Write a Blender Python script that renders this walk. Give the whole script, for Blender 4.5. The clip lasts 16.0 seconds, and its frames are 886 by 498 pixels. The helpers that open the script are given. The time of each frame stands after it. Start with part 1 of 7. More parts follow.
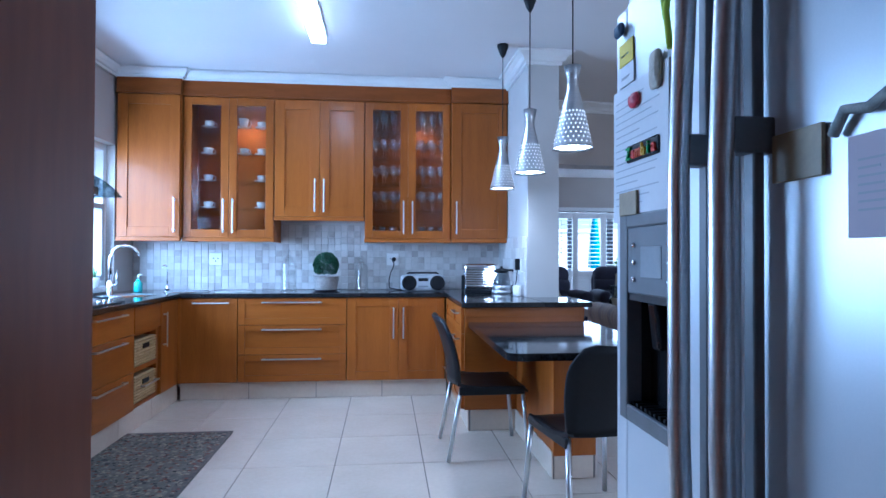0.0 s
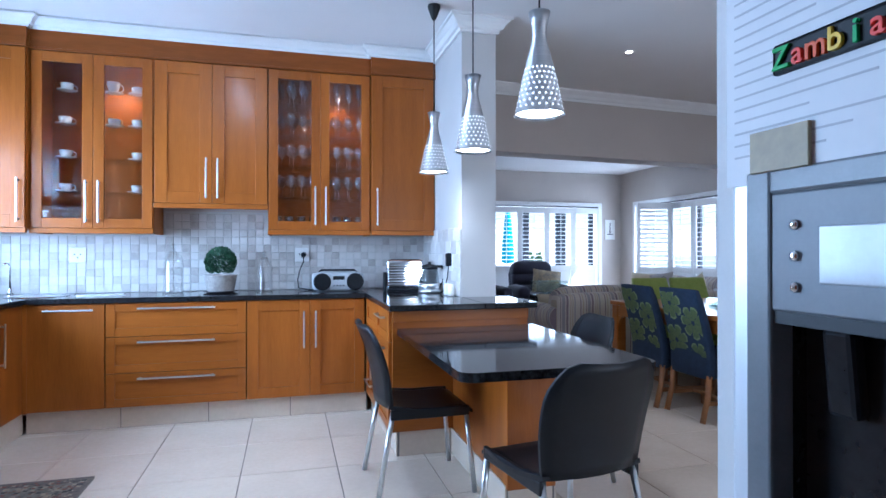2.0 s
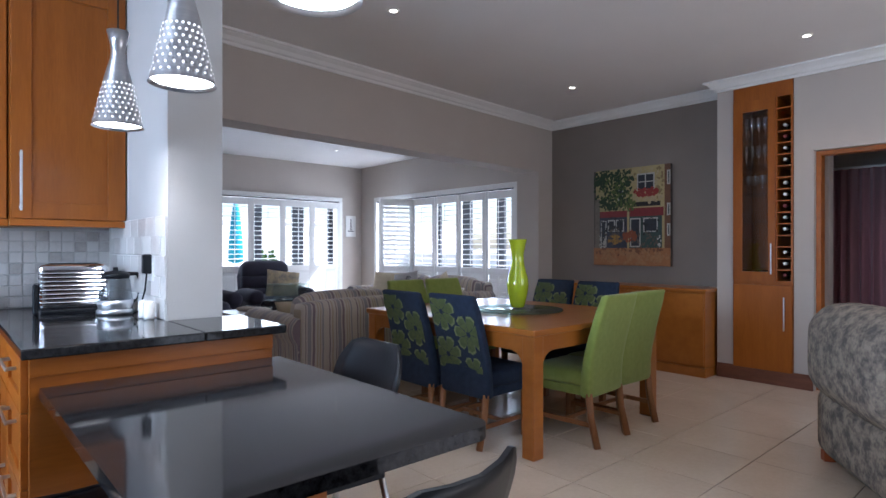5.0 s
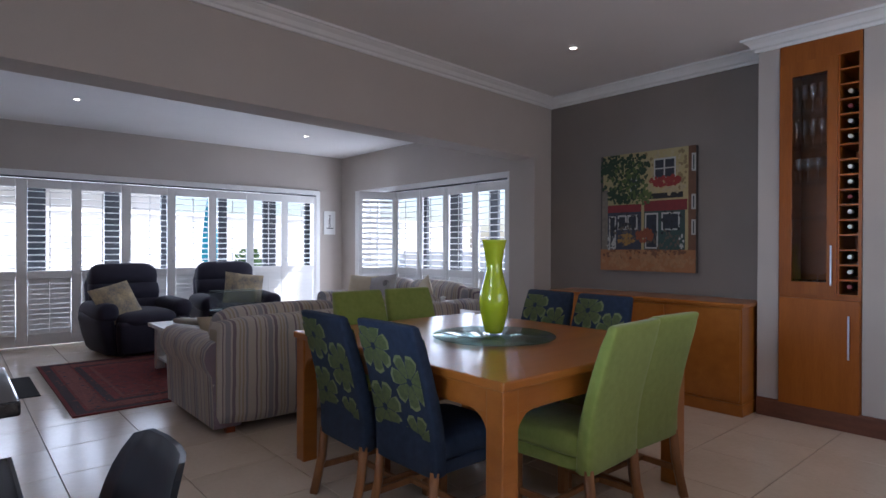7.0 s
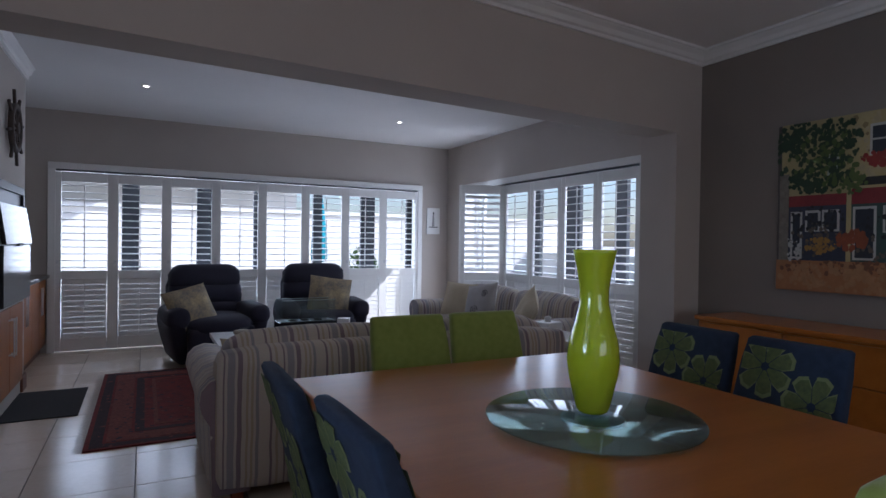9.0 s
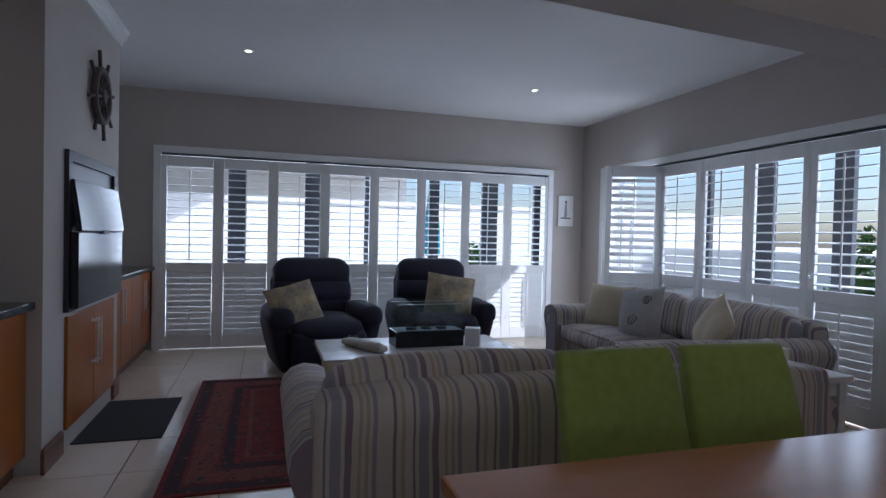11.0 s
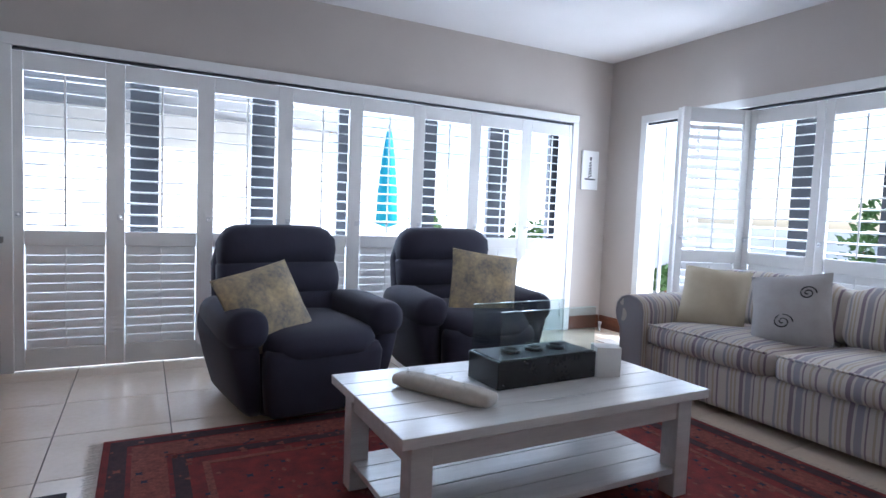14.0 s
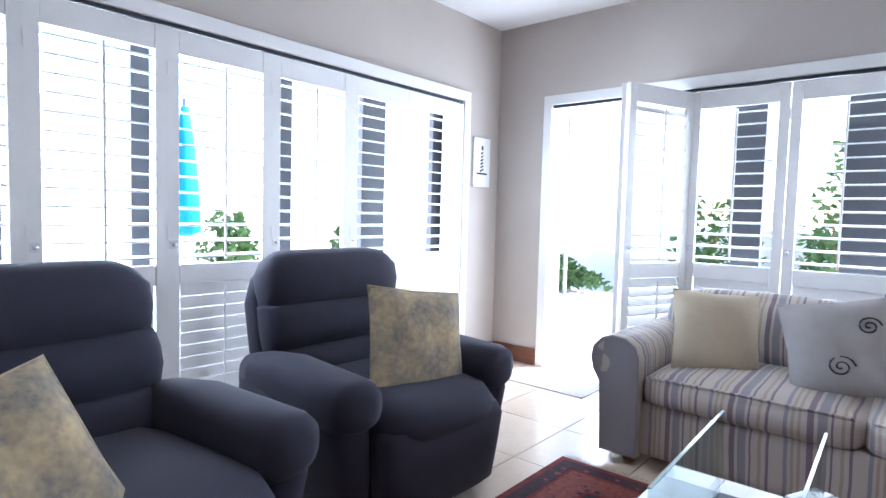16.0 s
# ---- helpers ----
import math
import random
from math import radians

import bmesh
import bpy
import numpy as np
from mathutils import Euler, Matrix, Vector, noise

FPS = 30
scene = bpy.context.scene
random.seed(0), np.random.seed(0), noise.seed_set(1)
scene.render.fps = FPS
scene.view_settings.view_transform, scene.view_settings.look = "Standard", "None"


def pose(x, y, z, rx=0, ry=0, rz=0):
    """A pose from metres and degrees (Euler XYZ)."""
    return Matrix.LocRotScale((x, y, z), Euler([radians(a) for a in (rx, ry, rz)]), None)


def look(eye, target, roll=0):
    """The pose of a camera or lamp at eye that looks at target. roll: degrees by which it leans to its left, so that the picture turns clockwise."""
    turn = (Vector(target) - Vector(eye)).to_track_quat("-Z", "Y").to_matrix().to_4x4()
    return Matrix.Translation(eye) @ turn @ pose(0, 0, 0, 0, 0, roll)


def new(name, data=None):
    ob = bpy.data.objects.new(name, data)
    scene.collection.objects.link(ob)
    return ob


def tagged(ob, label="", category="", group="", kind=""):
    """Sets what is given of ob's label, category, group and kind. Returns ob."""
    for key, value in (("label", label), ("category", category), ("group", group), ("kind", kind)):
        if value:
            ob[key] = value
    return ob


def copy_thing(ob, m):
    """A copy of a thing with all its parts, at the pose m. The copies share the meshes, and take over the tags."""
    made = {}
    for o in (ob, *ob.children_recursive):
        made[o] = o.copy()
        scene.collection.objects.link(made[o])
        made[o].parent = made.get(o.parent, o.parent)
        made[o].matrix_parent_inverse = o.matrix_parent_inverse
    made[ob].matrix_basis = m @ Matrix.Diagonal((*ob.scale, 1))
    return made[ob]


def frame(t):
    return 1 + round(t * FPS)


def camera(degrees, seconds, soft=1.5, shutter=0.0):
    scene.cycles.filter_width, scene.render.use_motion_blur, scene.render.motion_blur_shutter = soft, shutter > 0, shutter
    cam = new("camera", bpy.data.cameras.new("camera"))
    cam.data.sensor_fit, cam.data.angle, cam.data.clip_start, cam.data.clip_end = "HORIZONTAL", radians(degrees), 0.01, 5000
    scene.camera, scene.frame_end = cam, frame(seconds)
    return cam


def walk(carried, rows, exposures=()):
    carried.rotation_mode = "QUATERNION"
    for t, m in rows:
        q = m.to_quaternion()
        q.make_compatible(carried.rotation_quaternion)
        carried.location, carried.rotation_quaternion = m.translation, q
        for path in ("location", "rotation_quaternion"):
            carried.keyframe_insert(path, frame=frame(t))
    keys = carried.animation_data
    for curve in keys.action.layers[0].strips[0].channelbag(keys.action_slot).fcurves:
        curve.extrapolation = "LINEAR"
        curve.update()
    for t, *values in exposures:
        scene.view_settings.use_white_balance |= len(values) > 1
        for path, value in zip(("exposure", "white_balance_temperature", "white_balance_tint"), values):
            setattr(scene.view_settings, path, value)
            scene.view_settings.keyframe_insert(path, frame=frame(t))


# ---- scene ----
cam = camera(75.8, 16.0)
PATH = [
    (0, (0.118, -0.491, 1.223), (0.32, 1.499, 1.248), 0.2),
    (0.5, (0.108, -0.323, 1.193), (0.33, 1.663, 1.22), 0.1),
    (1, (0.092, -0.152, 1.186), (0.368, 1.827, 1.202), 0.1),
    (1.5, (0.096, -0.007, 1.205), (0.452, 1.961, 1.206), 0.3),
    (2, (0.079, 0.14, 1.216), (0.604, 2.07, 1.225), -0.0),
    (2.5, (0.075, 0.27, 1.225), (0.808, 2.131, 1.224), 0.0),
    (3, (0.113, 0.436, 1.231), (0.966, 2.245, 1.224), 0.1),
    (3.5, (0.128, 0.56, 1.227), (1.103, 2.307, 1.228), 0.1),
    (4, (0.188, 0.74, 1.217), (1.29, 2.41, 1.215), 0.1),
    (4.5, (0.286, 0.886, 1.236), (1.523, 2.457, 1.233), 0.0),
    (5, (0.434, 1.114, 1.231), (1.768, 2.603, 1.23), -0.0),
    (5.2, (0.498, 1.224, 1.234), (1.863, 2.685, 1.231), 0.1),
    (7.3, (1.661, 1.818, 1.286), (2.941, 3.355, 1.272), 0.2),
    (7.5, (1.804, 1.872, 1.308), (3.046, 3.439, 1.297), 0.3),
    (8, (2.068, 2.06, 1.318), (3.228, 3.689, 1.301), 0.4),
    (8.5, (2.287, 2.302, 1.31), (3.328, 4.01, 1.291), 0.6),
    (9, (2.465, 2.567, 1.316), (3.392, 4.339, 1.297), 0.8),
    (9.5, (2.605, 2.828, 1.331), (3.411, 4.658, 1.307), 1.0),
    (10, (2.658, 3.133, 1.295), (3.351, 5.009, 1.275), 1.3),
    (10.2, (2.714, 3.249, 1.292), (3.351, 5.145, 1.267), 1.2),
    (12.3, (2.337, 4.556, 1.238), (2.92, 6.466, 1.13), 1.6),
    (12.5, (2.307, 4.704, 1.23), (2.916, 6.605, 1.103), 2.0),
    (13, (2.276, 5.107, 1.178), (2.957, 6.983, 1.052), 2.2),
    (13.5, (2.275, 5.484, 1.159), (3.055, 7.322, 1.034), 2.4),
    (14, (2.289, 5.854, 1.171), (3.223, 7.618, 1.04), 2.3),
    (14.5, (2.312, 6.254, 1.211), (3.376, 7.942, 1.076), 1.6),
    (15, (2.359, 6.7, 1.2), (3.554, 8.299, 1.077), 1.8),
    (15.5, (2.455, 7.152, 1.203), (3.836, 8.594, 1.089), 1.6),
    (16, (2.611, 7.564, 1.226), (4.125, 8.865, 1.104), 1.5),
]
LIGHT = [
    (0.0, 1.15, 4400, 10), (1.0, 1.25, 4600, 10), (1.5, 1.3, 4650, 10), (2.5, 1.55, 5050, 11), (3.5, 1.32, 5250, 12), (5.0, 1.25, 5550, 14), (7.5, 0.78, 5600, 17),
    (9.0, 0.28, 5450, 16), (10.0, 0.08, 5300, 14), (12.5, 1.0, 5350, 12), (14.0, 1.65, 5400, 12), (15.0, 2.0, 5450, 12), (16.0, 2.15, 5450, 12),
]
walk(cam, [(t, look(eye, target, roll)) for t, eye, target, roll in PATH], LIGHT)

# ---------------------------------------------------------------- light
world = bpy.data.worlds.new("sky")
scene.world = world
world.use_nodes = True
wn = world.node_tree.nodes
sky = wn.new("ShaderNodeTexSky")
sky.sky_type, sky.sun_disc = "NISHITA", False
sky.sun_elevation, sky.sun_rotation = radians(42), radians(120)
sky.air_density, sky.dust_density = 1.0, 2.0
world.node_tree.links.new(sky.outputs[0], wn["Background"].inputs[0])
wn["Background"].inputs[1].default_value = 0.15
sun = new("sun", bpy.data.lights.new("sun", "SUN"))
sun.data.energy, sun.data.angle, sun.data.color = 5.0, radians(0.5), (1.0, 0.95, 0.88)
sun.matrix_world = look((0, 0, 20), (-1.0, 0.6, 18.95))


def area(name, eye, target, w, h, power, colour=(1, 1, 1)):
    d = bpy.data.lights.new(name, "AREA")
    d.shape, d.size, d.size_y, d.energy, d.color = "RECTANGLE", w, h, power, colour
    ob = new(name, d)
    ob.matrix_world = look(eye, target)
    return ob


def spot(name, eye, power, colour, angle=110, radius=0.04):
    d = bpy.data.lights.new(name, "SPOT")
    d.energy, d.color, d.spot_size, d.spot_blend, d.shadow_soft_size = power, colour, radians(angle), 0.6, radius
    ob = new(name, d)
    ob.matrix_world = look(eye, (eye[0], eye[1] + 0.0001, 0))
    return ob


SPOTPOWER = 4.3
DAY = (0.86, 0.93, 1.0)
area("daylight_garden", (3.83, 10.80, 1.2), (3.83, 5.0, 2.2), 4.5, 2.0, 85, DAY)
area("daylight_side", (7.05, 8.0, 1.2), (3.0, 8.0, 1.9), 3.3, 2.0, 58, DAY)
area("daylight_kitchen", (-2.45, 3.3, 1.55), (0.5, 3.3, 0.5), 2.2, 1.1, 66, (0.70, 0.86, 1.0))

# added fill from behind the camera, lifts the dining ceiling; its window is assumed
area("unseen_fill_lounge", (3.9, -1.66, 1.4), (3.9, 3.0, 1.9), 2.9, 1.5, 13, (1.0, 0.94, 0.87))

# ---------------------------------------------------------------- materials
MATS = {}


def mat(name, colour, rough=0.5, metal=0.0, dark=None, scale=8.0, stretch=(1, 1, 1), bump=0.0, detail=4.0,
        mix=0.5, spec=0.5, fine=None, coat=0.0, rand=0.0, island=False, transmission=0.0, ior=1.45, emit=None, power=0.0, sheen=0.0, alpha=1.0):
    """A painted, wooden, stone or metal surface with variation at two scales."""
    if name in MATS:
        return MATS[name]
    m = bpy.data.materials.new(name)
    m.use_nodes = True
    nt = m.node_tree
    n, lk = nt.nodes, nt.links
    p = n["Principled BSDF"]
    p.inputs["Base Color"].default_value = (*colour, 1)
    p.inputs["Roughness"].default_value = rough
    p.inputs["Metallic"].default_value = metal
    p.inputs["Specular IOR Level"].default_value = spec
    p.inputs["Coat Weight"].default_value = coat
    p.inputs["Coat Roughness"].default_value = 0.15
    p.inputs["Transmission Weight"].default_value = transmission
    p.inputs["IOR"].default_value = ior
    p.inputs["Sheen Weight"].default_value = sheen
    p.inputs["Alpha"].default_value = alpha
    if emit:
        p.inputs["Emission Color"].default_value = (*emit, 1)
        p.inputs["Emission Strength"].default_value = power
    if dark is not None:
        tc, mp = n.new("ShaderNodeTexCoord"), n.new("ShaderNodeMapping")
        mp.inputs["Scale"].default_value = stretch
        lk.new(tc.outputs["Object"], mp.inputs["Vector"])
        big, small = n.new("ShaderNodeTexNoise"), n.new("ShaderNodeTexNoise")
        big.inputs["Scale"].default_value, big.inputs["Detail"].default_value = scale, detail
        small.inputs["Scale"].default_value, small.inputs["Detail"].default_value = fine or scale * 9, 3.0
        vec = mp.outputs["Vector"]
        if rand:
            oi, add = n.new("ShaderNodeNewGeometry" if island else "ShaderNodeObjectInfo"), n.new("ShaderNodeVectorMath")
            pick = oi.outputs["Random Per Island" if island else "Random"]
            mul = n.new("ShaderNodeMath")
            mul.operation, mul.inputs[1].default_value = "MULTIPLY", 37.0
            lk.new(pick, mul.inputs[0])
            lk.new(vec, add.inputs[0])
            lk.new(mul.outputs[0], add.inputs[1])
            vec = add.outputs[0]
        lk.new(vec, big.inputs["Vector"])
        lk.new(vec, small.inputs["Vector"])
        mm = n.new("ShaderNodeMath")
        mm.operation = "MULTIPLY_ADD"
        mm.inputs[1].default_value, mm.inputs[2].default_value = 0.35, 0.0
        lk.new(small.outputs["Fac"], mm.inputs[0])
        ad = n.new("ShaderNodeMath")
        ad.operation = "MULTIPLY_ADD"
        ad.inputs[1].default_value = 0.65
        lk.new(big.outputs["Fac"], ad.inputs[0])
        lk.new(mm.outputs[0], ad.inputs[2])
        fac = ad.outputs[0]
        if rand:
            sh = n.new("ShaderNodeMath")
            sh.operation, sh.inputs[1].default_value = "MULTIPLY_ADD", rand
            lk.new(pick, sh.inputs[0])
            lk.new(fac, sh.inputs[2])
            fac = sh.outputs[0]
        ramp = n.new("ShaderNodeValToRGB")
        lo, hi = ramp.color_ramp.elements
        lo.position, hi.position = 0.5 - mix * 0.4, 0.5 + mix * 0.4 + rand * 0.5
        lo.color, hi.color = (*dark, 1), (*colour, 1)
        lk.new(fac, ramp.inputs["Fac"])
        lk.new(ramp.outputs["Color"], p.inputs["Base Color"])
        if bump:
            b = n.new("ShaderNodeBump")
            b.inputs["Strength"].default_value, b.inputs["Distance"].default_value = bump, 0.004
            lk.new(fac, b.inputs["Height"])
            lk.new(b.outputs["Normal"], p.inputs["Normal"])
    MATS[name] = m
    return m


def glass_mat(name, tint=(1, 1, 1), base=0.04, rough=0.0):
    """A thin pane: mostly clear, with a sharp reflection."""
    m = bpy.data.materials.new(name)
    m.use_nodes = True
    n, lk = m.node_tree.nodes, m.node_tree.links
    n.clear()
    out, mx, tr, gl = (n.new("ShaderNodeOutputMaterial"), n.new("ShaderNodeMixShader"), n.new("ShaderNodeBsdfTransparent"), n.new("ShaderNodeBsdfGlossy"))
    tr.inputs[0].default_value = (*tint, 1)
    gl.inputs["Roughness"].default_value = rough
    fr, pw, sc = n.new("ShaderNodeLayerWeight"), n.new("ShaderNodeMath"), n.new("ShaderNodeMath")
    pw.operation, pw.inputs[1].default_value = "POWER", 4.0
    sc.operation, sc.inputs[1].default_value, sc.inputs[2].default_value = "MULTIPLY_ADD", 0.5, base
    lk.new(fr.outputs["Facing"], pw.inputs[0])
    lk.new(pw.outputs[0], sc.inputs[0])
    lk.new(sc.outputs[0], mx.inputs[0])
    lk.new(tr.outputs[0], mx.inputs[1])
    lk.new(gl.outputs[0], mx.inputs[2])
    lk.new(mx.outputs[0], out.inputs[0])
    return m


def stripes_mat(name, bands, period, axis=0, bump=0.25):
    """Woven cloth with a repeat of coloured stripes along one axis."""
    m = bpy.data.materials.new(name)
    m.use_nodes = True
    n, lk = m.node_tree.nodes, m.node_tree.links
    p = n["Principled BSDF"]
    p.inputs["Roughness"].default_value = 0.9
    p.inputs["Sheen Weight"].default_value = 0.2
    tc, sx = n.new("ShaderNodeTexCoord"), n.new("ShaderNodeSeparateXYZ")
    lk.new(tc.outputs["Object"], sx.inputs[0])
    wob, wa = n.new("ShaderNodeTexNoise"), n.new("ShaderNodeMath")
    wob.inputs["Scale"].default_value = 3.0
    lk.new(tc.outputs["Object"], wob.inputs["Vector"])
    wa.operation, wa.inputs[1].default_value = "MULTIPLY_ADD", 0.03
    lk.new(wob.outputs["Fac"], wa.inputs[0])
    lk.new(sx.outputs[axis], wa.inputs[2])
    dv, fr = n.new("ShaderNodeMath"), n.new("ShaderNodeMath")
    dv.operation, dv.inputs[1].default_value = "DIVIDE", period
    fr.operation = "FRACT"
    lk.new(wa.outputs[0], dv.inputs[0])
    lk.new(dv.outputs[0], fr.inputs[0])
    ramp = n.new("ShaderNodeValToRGB")
    ramp.color_ramp.interpolation = "CONSTANT"
    for i, (pos, col) in enumerate(bands):
        e = ramp.color_ramp.elements[i] if i < 2 else ramp.color_ramp.elements.new(pos)
        e.position, e.color = pos, (*col, 1)
    lk.new(fr.outputs[0], ramp.inputs["Fac"])
    nz = n.new("ShaderNodeTexNoise")
    nz.inputs["Scale"].default_value = 260.0
    lk.new(tc.outputs["Object"], nz.inputs["Vector"])
    mx = n.new("ShaderNodeMix")
    mx.data_type, mx.blend_type = "RGBA", "MULTIPLY"
    mx.inputs["Factor"].default_value = 0.35
    lk.new(ramp.outputs["Color"], mx.inputs[6])
    lk.new(nz.outputs["Color"], mx.inputs[7])
    lk.new(mx.outputs[2], p.inputs["Base Color"])
    b = n.new("ShaderNodeBump")
    b.inputs["Strength"].default_value, b.inputs["Distance"].default_value = bump, 0.002
    lk.new(nz.outputs["Fac"], b.inputs["Height"])
    lk.new(b.outputs["Normal"], p.inputs["Normal"])
    return m


WOOD = mat("cherry_wood", (0.39, 0.118, 0.012), 0.36, spec=0.3, dark=(0.20, 0.052, 0.005), scale=2.2, stretch=(6, 6, 0.6), fine=22, bump=0.05, coat=0.12, mix=0.7, rand=0.25)
WOODH = mat("cherry_wood_horizontal", (0.39, 0.118, 0.012), 0.36, spec=0.3, dark=(0.20, 0.052, 0.005), scale=2.2, stretch=(0.6, 6, 6), fine=22, bump=0.05, coat=0.12, mix=0.7, rand=0.25)
# cherry darkened: shade at the top of the wall cabinets is in this colour
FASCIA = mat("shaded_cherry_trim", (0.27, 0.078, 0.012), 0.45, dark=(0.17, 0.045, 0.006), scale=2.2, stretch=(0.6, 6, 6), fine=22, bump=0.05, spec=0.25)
DARKWOOD = mat("dark_red_wood", (0.36, 0.085, 0.022), 0.4, dark=(0.22, 0.048, 0.012), scale=2.5, stretch=(5, 5, 0.6), fine=25, bump=0.05)
SKIRT = mat("skirting_wood", (0.2, 0.075, 0.04), 0.45, dark=(0.1, 0.035, 0.02), scale=4, stretch=(1, 1, 6), bump=0.05)
TABLEWOOD = mat("oiled_pine", (0.44, 0.155, 0.024), 0.28, dark=(0.29, 0.09, 0.011), scale=2.0, stretch=(0.7, 7, 7), fine=24, bump=0.05, coat=0.3, mix=0.8)
GRANITE = mat("black_granite", (0.006, 0.006, 0.007), 0.07, dark=(0.028, 0.028, 0.03), scale=60, fine=380, mix=0.35, spec=0.35)
TAUPE = mat("taupe_paint", (0.50, 0.455, 0.415), 0.85, dark=(0.46, 0.415, 0.38), scale=2.5, fine=160, bump=0.12)
DTAUPE = mat("dark_taupe_paint", (0.235, 0.205, 0.18), 0.85, dark=(0.21, 0.18, 0.158), scale=2.5, fine=160, bump=0.12)
CEIL = mat("ceiling_paint", (0.80, 0.79, 0.79), 0.9, dark=(0.75, 0.74, 0.74), scale=1.5, fine=120, bump=0.08)
WHITE = mat("white_paint", (0.80, 0.80, 0.79), 0.4, dark=(0.74, 0.74, 0.73), scale=6, fine=90, bump=0.05)
NIB = mat("pale_paint", (0.56, 0.555, 0.545), 0.6, dark=(0.51, 0.505, 0.495), scale=3, fine=140, bump=0.08)
TILE = mat("ceramic_tile", (0.71, 0.60, 0.48), 0.2, dark=(0.60, 0.495, 0.385), scale=3.0, fine=40, rand=0.12, spec=0.5, bump=0.03)
GROUT = mat("grout", (0.22, 0.19, 0.17), 0.9, dark=(0.15, 0.13, 0.12), scale=20)
SPLASH = mat("stone_mosaic", (0.62, 0.60, 0.58), 0.3, dark=(0.28, 0.245, 0.23), scale=14, fine=90, rand=0.8, mix=0.9, bump=0.1)
SPLASHFAR = mat("stone_mosaic_joined", (0.62, 0.60, 0.58), 0.3, dark=(0.28, 0.245, 0.23), scale=14, fine=90, rand=0.8, island=True, mix=0.9, bump=0.1)
SGROUT = mat("pale_grout", (0.60, 0.59, 0.57), 0.9, dark=(0.5, 0.5, 0.48), scale=30)
STEEL = mat("brushed_steel", (0.72, 0.73, 0.75), 0.36, 1.0, dark=(0.6, 0.61, 0.63), scale=5, stretch=(1, 1, 30), fine=60)
CHROME = mat("chrome", (0.8, 0.81, 0.83), 0.08, 1.0)
FRIDGE = mat("silver_enamel", (0.70, 0.74, 0.78), 0.32, 0.3, dark=(0.64, 0.68, 0.72), scale=3, fine=300, bump=0.03)
FRIDGEDARK = mat("grey_plastic", (0.16, 0.17, 0.185), 0.35, dark=(0.13, 0.14, 0.15), scale=30)
BLACK = mat("black_plastic", (0.008, 0.009, 0.012), 0.4, dark=(0.005, 0.006, 0.008), scale=60, bump=0.06, spec=0.3)
BLACKGLOSS = mat("black_enamel", (0.01, 0.01, 0.012), 0.16, dark=(0.02, 0.02, 0.022), scale=8)
ALU = mat("anodised_aluminium", (0.72, 0.73, 0.74), 0.3, 1.0, dark=(0.62, 0.63, 0.64), scale=20)
FRAMEDARK = mat("dark_window_frame", (0.02, 0.022, 0.028), 0.5, dark=(0.012, 0.013, 0.018), scale=10)
PAPER = mat("paper", (0.78, 0.79, 0.8), 0.8, dark=(0.72, 0.73, 0.75), scale=6)
INK = mat("ink", (0.5, 0.51, 0.54), 0.8)
GLASS = glass_mat("clear_glass")
CRYSTAL = glass_mat("drinking_glass", (0.93, 0.94, 0.95), 0.3, 0.12)
SCREEN = glass_mat("screen_glass", (0.84, 0.9, 0.9), 0.07)
PANE = glass_mat("cabinet_glass", (0.9, 0.9, 0.9))
CHINA = mat("white_china", (0.82, 0.81, 0.78), 0.15, dark=(0.76, 0.75, 0.72), scale=20)
LAMPGLOW = mat("lamp_glow", (1, 1, 1), 0.5, emit=(1.0, 0.97, 0.93), power=14)
TUBE = mat("tube_glow", (1, 1, 1), 0.5, emit=(0.86, 0.93, 1.0), power=4)
SPOTGLOW = mat("spot_glow", (1, 1, 1), 0.5, emit=(1.0, 0.86, 0.66), power=12)

# ---------------------------------------------------------------- mesh helpers


def bx(x0, y0, z0, x1, y1, z1, bevel=0.0, seg=2):
    """A bmesh box between two corners, with rounded edges."""
    bm = bmesh.new()
    bmesh.ops.create_cube(bm, size=1.0, matrix=Matrix.Translation(((x0 + x1) / 2, (y0 + y1) / 2, (z0 + z1) / 2)) @ Matrix.Diagonal((abs(x1 - x0), abs(y1 - y0), abs(z1 - z0), 1)))
    if bevel:
        bmesh.ops.bevel(bm, geom=bm.edges[:], offset=bevel, segments=seg, affect="EDGES", profile=0.5)
    return bm


def merge(*bms):
    """Several bmeshes as one."""
    out = bmesh.new()
    for b in bms:
        me = bpy.data.meshes.new("t")
        b.to_mesh(me)
        out.from_mesh(me)
        bpy.data.meshes.remove(me)
        b.free()
    return out


def moved(bm, m):
    bmesh.ops.transform(bm, matrix=m, verts=bm.verts[:])
    return bm


def lathe(profile, steps=24, cap=True):
    """A turned body from (radius, height) pairs."""
    bm = bmesh.new()
    rings = []
    for r, z in profile:
        rings.append([bm.verts.new((r * math.cos(2 * math.pi * i / steps), r * math.sin(2 * math.pi * i / steps), z)) for i in range(steps)])
    for a, b in zip(rings, rings[1:]):
        for i in range(steps):
            bm.faces.new((a[i], a[(i + 1) % steps], b[(i + 1) % steps], b[i]))
    if cap:
        bm.faces.new(rings[0][::-1])
        bm.faces.new(rings[-1])
    for f in bm.faces:
        f.smooth = len(f.verts) == 4
    return bm


